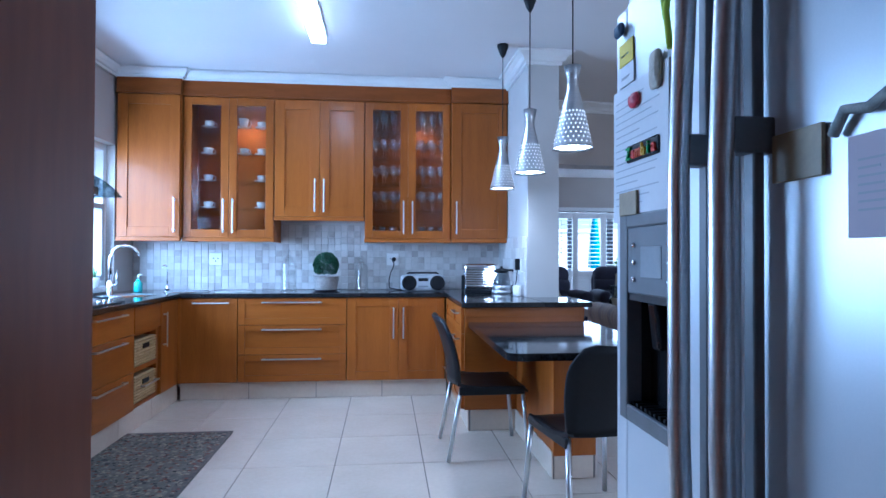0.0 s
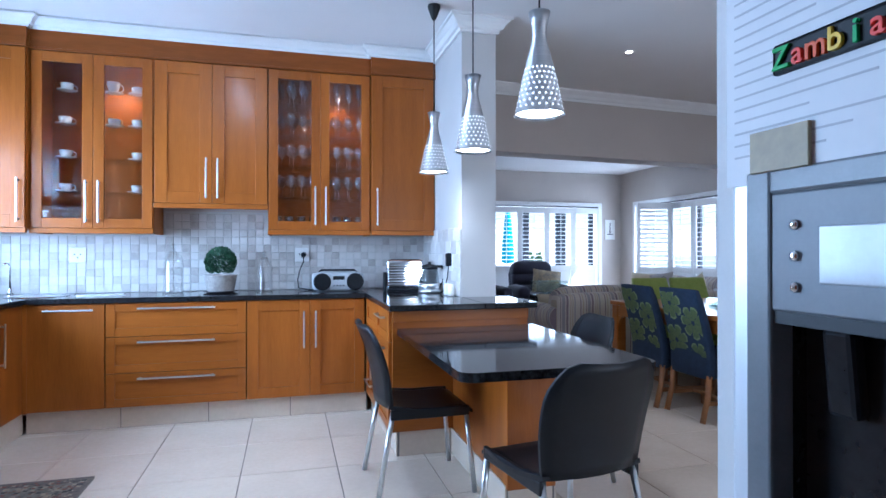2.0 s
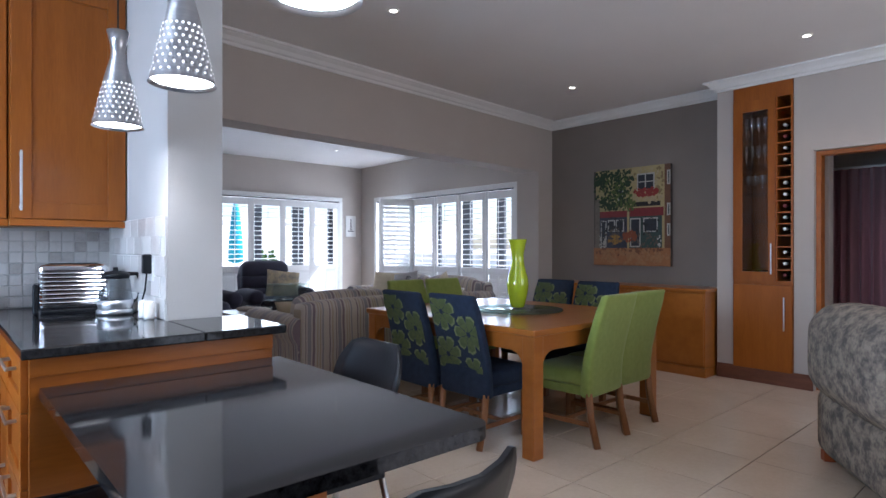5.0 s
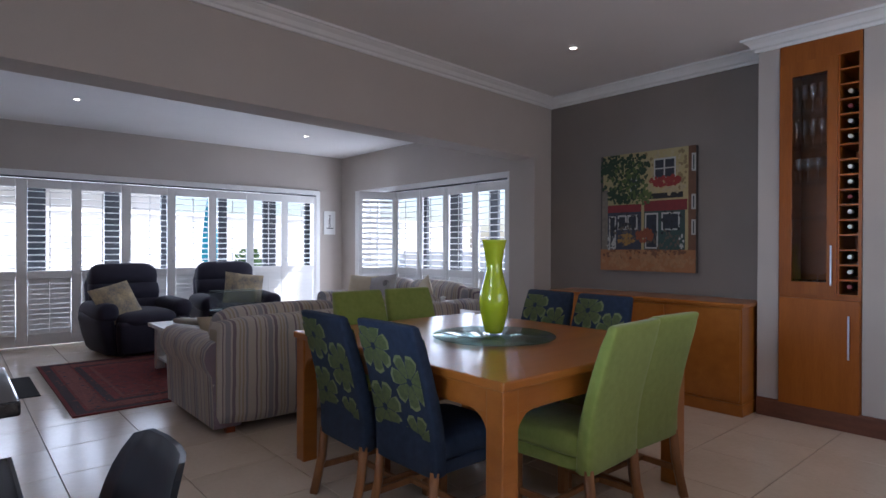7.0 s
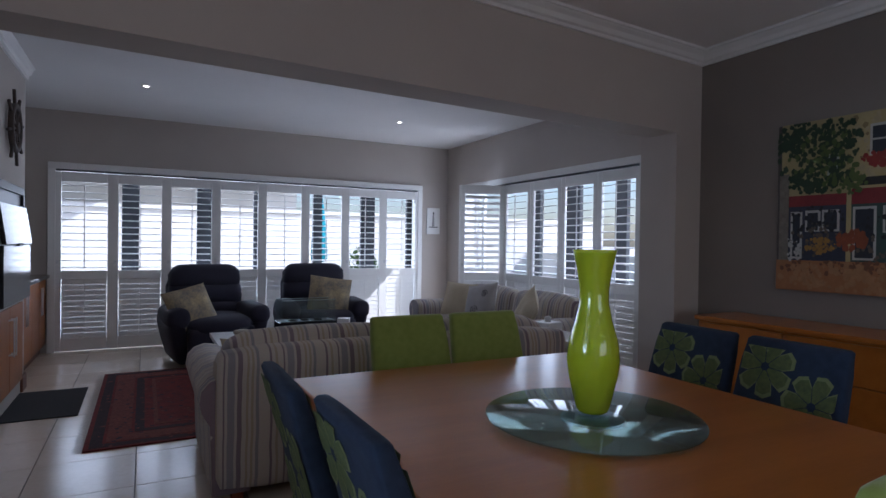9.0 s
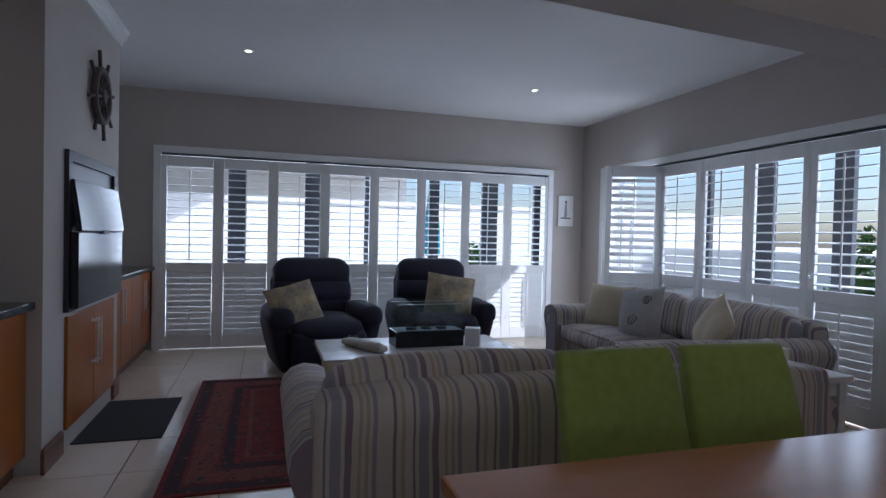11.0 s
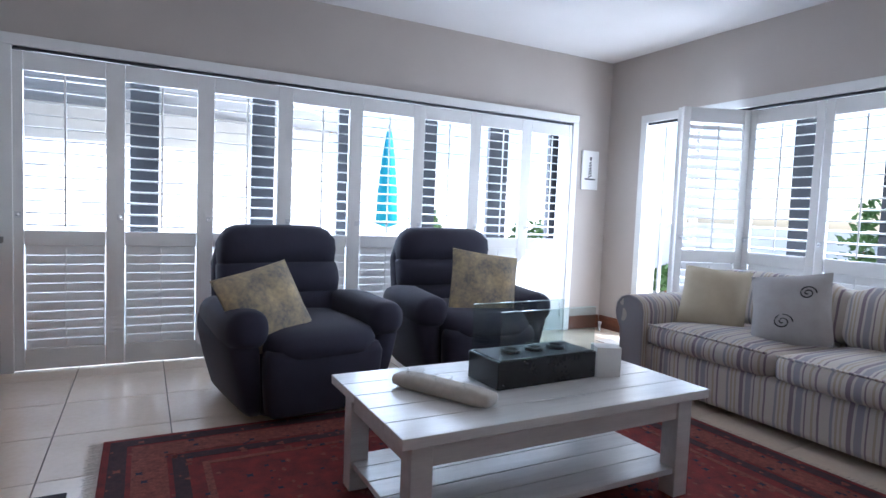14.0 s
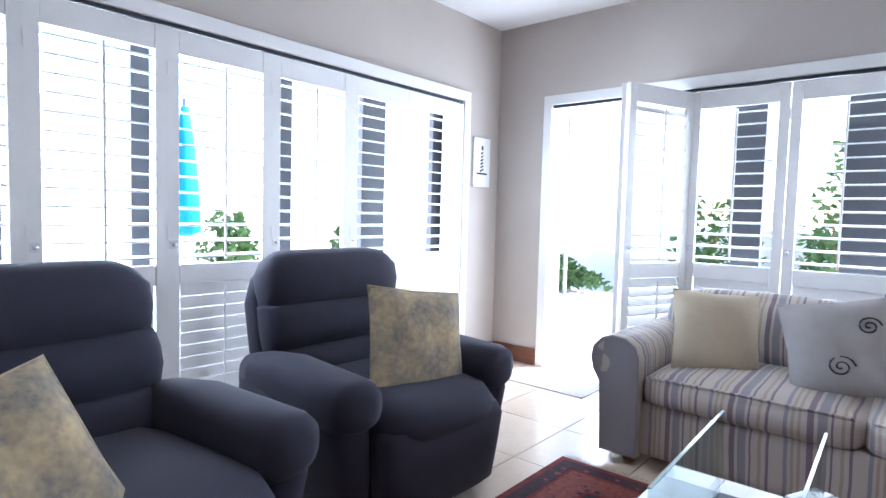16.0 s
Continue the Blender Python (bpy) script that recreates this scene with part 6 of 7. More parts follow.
def recliner(x, y, rz):
    c = thing("recliner", x, y, 0, "dark navy upholstered recliner with a padded back", "armchair", "recliners", rz=rz)
    part("base", loft([(0, 0, 0.02, 0.33, 0.38), (0, -0.01, 0.06, 0.36, 0.41), (0, -0.02, 0.2, 0.385, 0.42), (0, -0.02, 0.36, 0.40, 0.42), (0, -0.02, 0.40, 0.38, 0.40)], 32, 5.0), NAVY, c)
    part("foot_panel", loft([(0, -0.43, 0.045, 0.29, 0.05), (0, -0.44, 0.07, 0.32, 0.065), (0, -0.45, 0.22, 0.335, 0.075), (0, -0.46, 0.36, 0.34, 0.085), (0, -0.45, 0.41, 0.32, 0.07)], 28, 5.0), NAVY, c)
    part("seat", loft([(0, -0.14, 0.33, 0.30, 0.36), (0, -0.15, 0.37, 0.335, 0.40), (0, -0.15, 0.43, 0.345, 0.41), (0, -0.13, 0.48, 0.33, 0.385), (0, -0.11, 0.51, 0.27, 0.31), (0, -0.10, 0.522, 0.15, 0.2)], 36, 4.0), NAVY, c)
    tilt = Matrix.Translation((0, 0.20, 0.42)) @ Matrix.Rotation(radians(-15), 4, "X")
    pads = ((-0.02, 0.20, 0.355, 0.105), (0.17, 0.40, 0.395, 0.115), (0.36, 0.635, 0.385, 0.13))
    for k, (z0, z1, w, d) in enumerate(pads):
        m, e = (z0 + z1) / 2, (z1 - z0) / 2
        top = 0.80 if k == 2 else 0.985
        part("back_pad", moved(loft([(0, 0.02, z0, w * 0.93, d * 0.55), (0, 0.0, m - e * 0.82, w * 0.985, d * 0.86), (0, -0.012, m - e * 0.3, w, d * 1.03), (0, -0.012, m + e * 0.25, w, d * 1.03), (0, -0.004, m + e * 0.68, w * (top + 1) / 2, d * 0.9), (0, 0.01, m + e * 0.9, w * top, d * 0.72), (0, 0.02, z1, w * top * 0.9, d * 0.45)], 40, 3.6), tilt), NAVY, c)
    part("back_shell", moved(loft([(0, 0.1, -0.3, 0.33, 0.06), (0, 0.1, -0.1, 0.37, 0.075), (0, 0.1, 0.2, 0.40, 0.085), (0, 0.1, 0.42, 0.395, 0.085), (0, 0.1, 0.53, 0.355, 0.075), (0, 0.1, 0.585, 0.29, 0.05)], 36, 4.0), tilt), NAVY, c)
    for sx in (-1, 1):
        arm = loft([(0, 0.0, -0.36, 0.05, 0.05), (0, 0.01, -0.345, 0.095, 0.085), (0, 0.0, -0.30, 0.112, 0.108), (0, 0.0, -0.15, 0.12, 0.112), (0, 0.015, 0.10, 0.115, 0.108), (0, 0.0, 0.30, 0.10, 0.10), (0, -0.02, 0.42, 0.07, 0.09)], 28, 2.5)
        part("arm", moved(arm, Matrix.Translation((sx * 0.41, -0.10, 0.515)) @ Matrix.Rotation(radians(-90), 4, "X") @ Matrix.Rotation(math.pi, 4, "Z")), NAVY, c)
        part("arm_side", loft([(sx * 0.35, -0.02, 0.04, 0.045, 0.34), (sx * 0.365, -0.03, 0.08, 0.065, 0.365), (sx * 0.395, -0.04, 0.25, 0.085, 0.385), (sx * 0.42, -0.05, 0.42, 0.10, 0.385), (sx * 0.43, -0.05, 0.5, 0.09, 0.36)], 28, 4.0), NAVY, c)
    return c


recliner(3.12, 9.34, 8)
recliner(4.37, 9.50, -2)
CUSH = mat("printed_cushion", (0.56, 0.44, 0.25), 0.85, dark=(0.17, 0.165, 0.16), scale=9, fine=45, bump=0.4, mix=0.42)
CREAM = mat("cream_cushion", (0.56, 0.49, 0.36), 0.9, dark=(0.50, 0.43, 0.31), scale=14, fine=260, bump=0.3)
GREYC = mat("grey_cushion", (0.40, 0.38, 0.37), 0.9, dark=(0.34, 0.32, 0.31), scale=14, fine=260, bump=0.3)


def pillow(x, y, z, m, material, label, s=0.42, flange=0.0, scroll=False):
    c = thing("cushion", x, y, z, label, "cushion")
    c.matrix_basis = Matrix.Translation((x, y, z)) @ m
    bm = bmesh.new()
    N = 14
    top, bot = [], []
    for j in range(N + 1):
        ra, rb = [], []
        for i in range(N + 1):
            u, v = 2 * i / N - 1, 2 * j / N - 1
            e = max(0.0, (1 - abs(u) ** 2.6)) * max(0.0, (1 - abs(v) ** 2.6))
            h = 0.075 * e ** 0.55
            k = 1 - 0.13 * (1 - abs(u * v)) * (abs(u) ** 4 + abs(v) ** 4) / 2
            wv = 0.006 * math.sin(7 * u + 3 * v)
            p = (u * s / 2 * k, 0, v * s / 2 * k)
            ra.append(bm.verts.new((p[0], -h - 0.003 + wv * e, p[2])))
            rb.append(bm.verts.new((p[0], h + 0.003 + wv * e, p[2])))
        top.append(ra)
        bot.append(rb)
    for j in range(N):
        for i in range(N):
            bm.faces.new((top[j][i], top[j][i + 1], top[j + 1][i + 1], top[j + 1][i])).smooth = True
            bm.faces.new((bot[j][i], bot[j + 1][i], bot[j + 1][i + 1], bot[j][i + 1])).smooth = True
    bmesh.ops.recalc_face_normals(bm, faces=bm.faces[:])
    part("cover", bm, material, c)
    rim = [(-s / 2 * 0.97, 0, -s / 2 * 0.97), (0, 0, -s / 2 * 0.935), (s / 2 * 0.97, 0, -s / 2 * 0.97), (s / 2 * 0.93, 0, 0), (s / 2 * 0.97, 0, s / 2 * 0.97), (0, 0, s / 2 * 0.93), (-s / 2 * 0.97, 0, s / 2 * 0.97), (-s / 2 * 0.93, 0, 0), (-s / 2 * 0.97, 0, -s / 2 * 0.97)]
    part("piping", tube(rim, 0.005 + flange, 6), material, c)
    if scroll:
        for cx, cz, q in ((-0.02, -0.09, 1.0), (0.11, 0.08, 0.85)):
            pts = [(cx + q * 0.055 * math.cos(t * 0.5) * (1 - t / 26), -0.078, cz + q * 0.05 * math.sin(t * 0.5) * (1 - t / 26)) for t in range(24)]
            part("scroll_print", tube(pts, 0.004, 5), mat("print_black", (0.03, 0.03, 0.035), 0.8), c)
    return c


RX = lambda a: Matrix.Rotation(radians(a), 4, "X")
RY = lambda a: Matrix.Rotation(radians(a), 4, "Y")
RZ = lambda a: Matrix.Rotation(radians(a), 4, "Z")
pillow(2.89, 9.04, 0.61, RZ(14) @ RX(-28) @ RY(-14), CUSH, "fringed tan cushion with a faded sailing print", 0.46, 0.004)
pillow(4.43, 9.26, 0.65, RZ(-10) @ RX(-18) @ RY(8), CUSH, "fringed tan cushion with a faded print", 0.50, 0.004)

# striped sofas
CRM, GRY, MAU, TAN = (0.58, 0.52, 0.46), (0.33, 0.315, 0.34), (0.26, 0.20, 0.235), (0.46, 0.38, 0.29)
BANDS = [(0.0, CRM), (0.12, GRY), (0.17, CRM), (0.21, TAN), (0.25, CRM), (0.29, TAN), (0.33, CRM), (0.40, MAU), (0.48, CRM), (0.52, GRY), (0.64, CRM), (0.68, MAU), (0.71, CRM), (0.80, TAN), (0.84, CRM), (0.90, MAU), (0.94, CRM)]
STX = stripes_mat("striped_weave_across", BANDS, 0.29, 0)
STY = stripes_mat("striped_weave_along", BANDS, 0.29, 1)


def sofa(x, y, rz, length, label, cushions=2):
    """A striped sofa with rolled arms, front towards -y."""
    s = thing("sofa", x, y, 0, label, "sofa", "striped sofas", rz=rz)
    h = length / 2
    part("base", cushion(-h + 0.1, -0.50, 0.05, h - 0.1, 0.46, 0.33, 0.03, 0.004), STX, s)
    part("backrest", cushion(-h + 0.04, 0.30, 0.06, h - 0.04, 0.53, 0.77, 0.07, 0.01, 8), STX, s)
    w = (length - 0.42) / cushions
    for k in range(cushions):
        a = -h + 0.21 + k * w
        part("seat_cushion", cushion(a + 0.004, -0.53, 0.31, a + w - 0.004, 0.2, 0.475, 0.06, 0.025, 8), STX, s)
        wb = (length - 0.20) / cushions
        b = -h + 0.10 + k * wb
        part("back_cushion", moved(cushion(b + 0.006, -0.11, 0.0, b + wb - 0.006, 0.12, 0.38, 0.09, 0.03, 8), Matrix.Translation((0, 0.20, 0.44)) @ Matrix.Rotation(radians(-10), 4, "X")), STX, s)
        part("piping", tube([(a + 0.03, -0.525, 0.462), (a + w / 2, -0.535, 0.468), (a + w - 0.03, -0.525, 0.462)], 0.007, 6), STX, s)
    for sx in (-1, 1):
        cx = sx * (h - 0.11)
        roll = bmesh.new()
        rings = []
        prof = [(0.085, 0.05), (0.095, 0.30), (0.10, 0.40), (0.135, 0.46), (0.15, 0.52), (0.14, 0.58), (0.10, 0.625), (0.04, 0.645), (-0.03, 0.635), (-0.08, 0.60), (-0.10, 0.54), (-0.10, 0.30), (-0.10, 0.05)]
        for yy, k in ((-0.545, 0.93), (-0.555, 0.99), (-0.53, 1.0), (-0.2, 1.0), (0.1, 1.0), (0.45, 1.0), (0.48, 0.97)):
            rings.append([roll.verts.new((cx + sx * px * k, yy, 0.35 + (pz - 0.35) * k if pz > 0.05 else 0.05)) for px, pz in prof])
        for a, b in zip(rings, rings[1:]):
            for i in range(len(prof) - 1):
                roll.faces.new((a[i], a[i + 1], b[i + 1], b[i])).smooth = True
        roll.faces.new(rings[0])
        roll.faces.new(rings[-1][::-1])
        bmesh.ops.recalc_face_normals(roll, faces=roll.faces[:])
        part("arm", roll, STY, s)
    for sx in (-1, 1):
        for sy in (-0.45, 0.42):
            part("foot", bx(sx * (h - 0.15) - 0.03, sy - 0.03, 0, sx * (h - 0.15) + 0.03, sy + 0.03, 0.06, 0.006), DARKWOOD, s)
    return s


sofa(3.87, 6.04, 180, 2.26, "striped cream and grey sofa with its back to the dining table")
sofa(5.86, 7.72, -90, 2.20, "striped cream and mauve sofa below the side shutters")
pillow(5.72, 8.38, 0.66, RZ(-60) @ RX(-20) @ RY(3), CREAM, "plain cream cushion leaning on the sofa arm", 0.42)
pillow(5.70, 7.85, 0.67, RZ(-78) @ RX(-20) @ RY(-10), GREYC, "grey linen cushion with black scrolls", 0.44, 0, True)
pillow(5.72, 7.05, 0.66, RZ(-110) @ RX(-22) @ RY(30), CREAM, "pale cream cushion at the sofa's end", 0.42)
pillow(3.04, 6.16, 0.575, RZ(135) @ RX(-22) @ RY(4), CREAM, "pale fluffy cushion tucked beside the sofa arm", 0.34)

# coffee table and what stands on it
LIME = mat("limewashed_wood", (0.68, 0.67, 0.65), 0.3, dark=(0.50, 0.49, 0.48), scale=3, stretch=(1, 9, 9), fine=25, bump=0.15, coat=0.2, rand=0.2)
ct = thing("coffee_table", 3.69, 7.76, 0.0125, "low whitewashed plank coffee table with a shelf", "table")
for k in range(5):
    part("plank", bx(-0.70, -0.37 + k * 0.148, 0.425, 0.70, -0.224 + k * 0.148, 0.462, 0.003), LIME, ct)
for sx in (-1, 1):
    for sy in (-1, 1):
        part("leg", bx(sx * 0.61 - 0.04, sy * 0.29 - 0.04, 0, sx * 0.61 + 0.04, sy * 0.29 + 0.04, 0.424, 0.004), LIME, ct)
for sy in (-1, 1):
    part("apron", bx(-0.57, sy * 0.31 - 0.012, 0.335, 0.57, sy * 0.31 + 0.012, 0.424, 0.003), LIME, ct)
for sx in (-1, 1):
    part("apron", bx(sx * 0.63 - 0.012, -0.25, 0.335, sx * 0.63 + 0.012, 0.25, 0.424, 0.003), LIME, ct)
for k in range(5):
    part("shelf_plank", bx(-0.64, -0.32 + k * 0.128, 0.10, 0.64, -0.195 + k * 0.128, 0.125, 0.003), LIME, ct)
CT = 0.4755
fb = thing("table_fireplace", 3.78, 7.80, CT, "black tabletop burner with glass screens", "burner", rz=2)
part("box", bx(-0.26, -0.11, 0, 0.26, 0.11, 0.115, 0.004), BLACKGLOSS, fb)
part("tray", bx(-0.245, -0.097, 0.114, 0.245, 0.097, 0.118), FRAMEDARK, fb)
for k in (-1, 0, 1):
    part("burner_cup", moved(lathe([(0.04, 0), (0.04, 0.012), (0.03, 0.016), (0.026, 0.008), (0.001, 0.008)], 20), Matrix.Translation((k * 0.12, 0, 0.117))), BLACK, fb)
for sy in (-0.10, 0.10):
    g = part("glass_screen", bx(-0.25, sy - 0.003, 0.117, 0.25, sy + 0.003, 0.31), SCREEN, fb)
    g.visible_shadow = False
    part("screen_edge", bx(-0.25, sy - 0.0032, 0.31, 0.25, sy + 0.0032, 0.3125), mat("glass_edge", (0.5, 0.62, 0.6), 0.1), fb)
ds = thing("driftwood_candle_holder", 3.30, 7.72, CT, "pale log candle holder with three glass cups", "candle holder", rz=-62)
part("log", cushion(-0.22, -0.05, 0.0, 0.22, 0.05, 0.055, 0.025, 0.004), mat("pale_log", (0.52, 0.48, 0.42), 0.7, dark=(0.4, 0.36, 0.3), scale=8, fine=50, bump=0.2), ds)
for k in (-1, 0, 1):
    part("cup", moved(lathe([(0.034, 0.0), (0.036, 0.02), (0.033, 0.02), (0.031, 0.004)], 20), Matrix.Translation((k * 0.13, 0, 0.052))), GLASS, ds)
co = thing("coaster_stand", 4.12, 7.72, CT, "stack of white coasters standing in a holder", "coasters", rz=-25)
for k in range(4):
    part("coaster", bx(-0.055, -0.045 + k * 0.024, 0, 0.055, -0.025 + k * 0.024, 0.13, 0.003), WHITE, co)
st = thing("side_table", 5.38, 6.22, 0, "small whitewashed side table between the sofas", "table")
part("tabletop", bx(-0.27, -0.27, 0.55, 0.27, 0.27, 0.585, 0.005), LIME, st)
for sx in (-1, 1):
    for sy in (-1, 1):
        part("leg", bx(sx * 0.22 - 0.025, sy * 0.22 - 0.025, 0, sx * 0.22 + 0.025, sy * 0.22 + 0.025, 0.549, 0.004), LIME, st)
    part("apron", bx(sx * 0.22 - 0.01, -0.195, 0.47, sx * 0.22 + 0.01, 0.195, 0.549, 0.003), LIME, st)
    part("apron", bx(-0.195, sx * 0.22 - 0.01, 0.47, 0.195, sx * 0.22 + 0.01, 0.549, 0.003), LIME, st)
tb = thing("tissue_box", 5.36, 6.25, 0.586, "pale box standing on the side table", "box", rz=12)
part("box", bx(-0.09, -0.08, 0, 0.09, 0.08, 0.11, 0.006), WHITE, tb)
part("tissue", moved(lathe([(0.03, 0), (0.02, 0.02), (0.035, 0.035), (0.005, 0.05)], 9), Matrix.Translation((0, 0, 0.108))), PAPER, tb)
solid("door_mat", bx(-0.3, -0.2, 0, 0.3, 0.2, 0.008, 0.003), mat("pale_mat", (0.5, 0.47, 0.43), 0.95, dark=(0.4, 0.37, 0.33), scale=60, bump=0.5), "small pale mat at the open side door", "mat", 6.32, 9.6, 0.0, rz=90)
dsop = thing("door_stop", 6.52, 10.28, 0, "small steel door stop on the floor", "door stop")
part("post", lathe([(0.02, 0), (0.012, 0.01), (0.012, 0.06), (0.018, 0.065), (0.018, 0.09), (0.002, 0.095)], 14), STEEL, dsop)

# ---------------------------------------------------------------- shutters
PWID = 0.5815
louvre_bm = bx(-(PWID - 0.13) / 2, -0.032, -0.0045, (PWID - 0.13) / 2, 0.032, 0.0045, 0.004, 1)
LOUVRE = mesh_of(louvre_bm, WHITE, "louvre")


def shutter(x, y, rz, tilt_top=7, tilt_low=80):
    p = thing("shutter_panel", x, y, 0.012, "white wooden shutter panel with louvres", "shutter", "shutter panels", rz=rz)
    w, H = PWID, 2.076
    for a, b in ((0.0, 0.062), (w - 0.062, w)):
        part("stile", bx(a + 0.0015, -0.016, 0, b - 0.0015, 0.016, H, 0.003), WHITE, p)
    for a, b in ((0.0, 0.14), (0.83, 0.93), (1.96, H)):
        part("rail", bx(0.062, -0.014, a, w - 0.062, 0.014, b, 0.003), WHITE, p)
    for n, z0, z1, tl in ((13, 0.93, 1.96, tilt_top), (11, 0.14, 0.83, tilt_low)):
        for k in range(n):
            piece("louvre", LOUVRE, p, pose(w / 2, 0, z0 + (k + 0.5) * (z1 - z0) / n, tl, 0, 0))
        part("tilt_rod", bx(w / 2 - 0.006, -0.046, z0 + 0.02, w / 2 + 0.006, -0.036, z1 - 0.02, 0.002), WHITE, p)
    part("knob", moved(lathe([(0.006, 0), (0.006, 0.012), (0.011, 0.018), (0.009, 0.025), (0.001, 0.026)], 12), Matrix.Translation((0.03, -0.015, 1.03)) @ Matrix.Rotation(radians(90), 4, "X")), STEEL, p, "small steel knob")
    part("knob_plate", bx(0.012, -0.0175, 1.01, 0.048, -0.0155, 1.05), STEEL, p)
    for hz in (0.25, 1.05, 1.85):
        part("hinge", bx(w - 0.006, -0.02, hz, w + 0.004, -0.012, hz + 0.07), WHITE, p)
    return p


sh = shutter(1.545, 10.415, 0)
for k in range(1, 8):
    copy_thing(sh, pose(1.545 + k * 0.5735, 10.415, 0.012, 0, 0, 0))
for k in range(4):
    copy_thing(sh, pose(6.665, 8.85 - k * (PWID + 0.003), 0.012, 0, 0, -90))
sh2 = shutter(6.115, 9.065, -21.5, 40, 60)
copy_thing(sh2, pose(6.125, 9.10, 0.012, 0, 0, 22))


def casing(name, m, w, h=2.19, t=0.075):
    c = thing(name, 0, 0, 0, "white painted casing round the shuttered doors", "door frame", kind=S)
    c.matrix_basis = m
    part("jamb", bx(0, -0.03, 0, t, 0.02, h - t, 0.005), WHITE, c)
    part("jamb", bx(w - t, -0.03, 0, w, 0.02, h - t, 0.005), WHITE, c)
    part("head", bx(0, -0.03, h - t, w, 0.02, h, 0.005), WHITE, c)
    part("track", bx(t, -0.012, h - t - 0.022, w - t, 0.016, h - t - 0.001), FRAMEDARK, c, "thin dark shutter track")
    part("lining", bx(t * 0.6, 0.021, 0.0, t * 0.9, 0.2, h - t), WHITE, c)
    part("lining", bx(w - t * 0.9, 0.021, 0.0, w - t * 0.6, 0.2, h - t), WHITE, c)
    part("lining", bx(t * 0.6, 0.021, h - t - 0.015, w - t * 0.6, 0.2, h - t + 0.015), WHITE, c)


casing("door_frame_2", pose(1.475, 10.418, 0), 4.72)
casing("door_frame_3", pose(6.668, 9.995, 0, 0, 0, -90), 3.55)

# dark aluminium folding doors behind the shutters
fd2 = thing("door_2", 1.5, 10.66, 0, "dark aluminium glazed doors behind the shutters", "door", kind=S)
for x, w in ((0.80, 0.19), (1.65, 0.18), (2.32, 0.09), (3.16, 0.13), (3.92, 0.22), (4.63, 0.15)):
    part("stile", bx(x - w / 2, 0, 0.0, x + w / 2, 0.05, 2.16, 0.003), FRAMEDARK, fd2)
part("rail", bx(0, 0.005, 2.10, 4.7, 0.045, 2.16), FRAMEDARK, fd2)
part("rail", bx(0, 0.005, 0.0, 4.7, 0.045, 0.06), FRAMEDARK, fd2)
fd3 = thing("door_3", 6.94, 6.5, 0, "dark aluminium glazed side doors behind the shutters", "door", kind=S)
for y, w in ((2.05, 0.2), (1.35, 0.3), (0.55, 0.16)):
    part("stile", bx(0, y - w / 2, 0.0, 0.05, y + w / 2, 2.16, 0.003), FRAMEDARK, fd3)
part("stile", bx(-0.06, 3.38, 0.0, -0.02, 3.40, 2.16, 0.003), FRAMEGREY, fd3)
part("rail", bx(0.005, 0, 2.10, 0.045, 2.3, 2.16), FRAMEDARK, fd3)

# ---------------------------------------------------------------- outside
PAVE = mat("pale_paving", (0.70, 0.67, 0.62), 0.85, dark=(0.58, 0.55, 0.5), scale=3, fine=60, bump=0.2)
solid("ground", bx(-300, -300, -0.5, 300, 300, -0.05), PAVE, "pale paved garden ground", "ground", kind=S)
solid("patio_roof", bx(0.5, 10.66, 2.55, 6.6, 12.3, 2.65), CEIL, "pale patio roof above the garden doors", "roof", kind=S)
solid("house_roof", merge(bx(-3.0, -2.2, 3.0, 8.3, 5.9, 3.15), bx(-3.0, 5.9, 3.0, 7.0, 11.2, 3.15)), CEIL, "flat roof over the house", "roof", kind=S)
CANVAS = mat("awning_canvas", (0.72, 0.72, 0.70), 0.9, dark=(0.64, 0.64, 0.62), scale=5, fine=120, bump=0.1)


def valance(name, m, length, label):
    """A hanging canvas edge cut into scallops."""
    bm = bmesh.new()
    n = int(length / 0.22)
    pts = [(0, 0.16)] + [(length * (i + q / 8) / n, -0.055 * math.sin(math.pi * q / 8)) for i in range(n) for q in range(8)] + [(length, 0.0), (length, 0.16)]
    a, b = [bm.verts.new((x, 0, z)) for x, z in pts], [bm.verts.new((x, 0.006, z)) for x, z in pts]
    bm.faces.new(a)
    bm.faces.new(b[::-1])
    for i in range(len(pts)):
        j = (i + 1) % len(pts)
        bm.faces.new((a[j], a[i], b[i], b[j]))
    ob = solid(name, bm, CANVAS, label, "awning edge")
    ob.matrix_basis = m


valance("awning_valance", pose(0.5, 12.31, 2.49), 6.1, "scalloped canvas edge hanging from the patio roof")
solid("side_awning", prism([(6.95, 5.95), (8.5, 5.95), (8.5, 8.95), (6.95, 8.95)], 2.50, 2.54), CANVAS, "flat pale canvas awning over the side doors", "awning")
valance("awning_valance", pose(8.51, 5.95, 2.34, 0, 0, 90), 3.0, "scalloped canvas edge hanging from the side awning")
GW = mat("white_render", (0.78, 0.77, 0.74), 0.9, dark=(0.68, 0.67, 0.64), scale=2, fine=50, bump=0.2)
solid("garden_wall_back", merge(bx(-8, 17.0, -0.05, 16, 17.25, 2.0), bx(-8, 16.95, 2.0, 16, 17.3, 2.1)), GW, "white rendered garden wall", "wall", kind=S)
solid("garden_wall_side", merge(bx(13.0, -4, -0.05, 13.25, 17, 1.0), bx(12.95, -4, 1.0, 13.3, 17, 1.1)), GW, "white rendered side wall of the garden", "wall", kind=S)
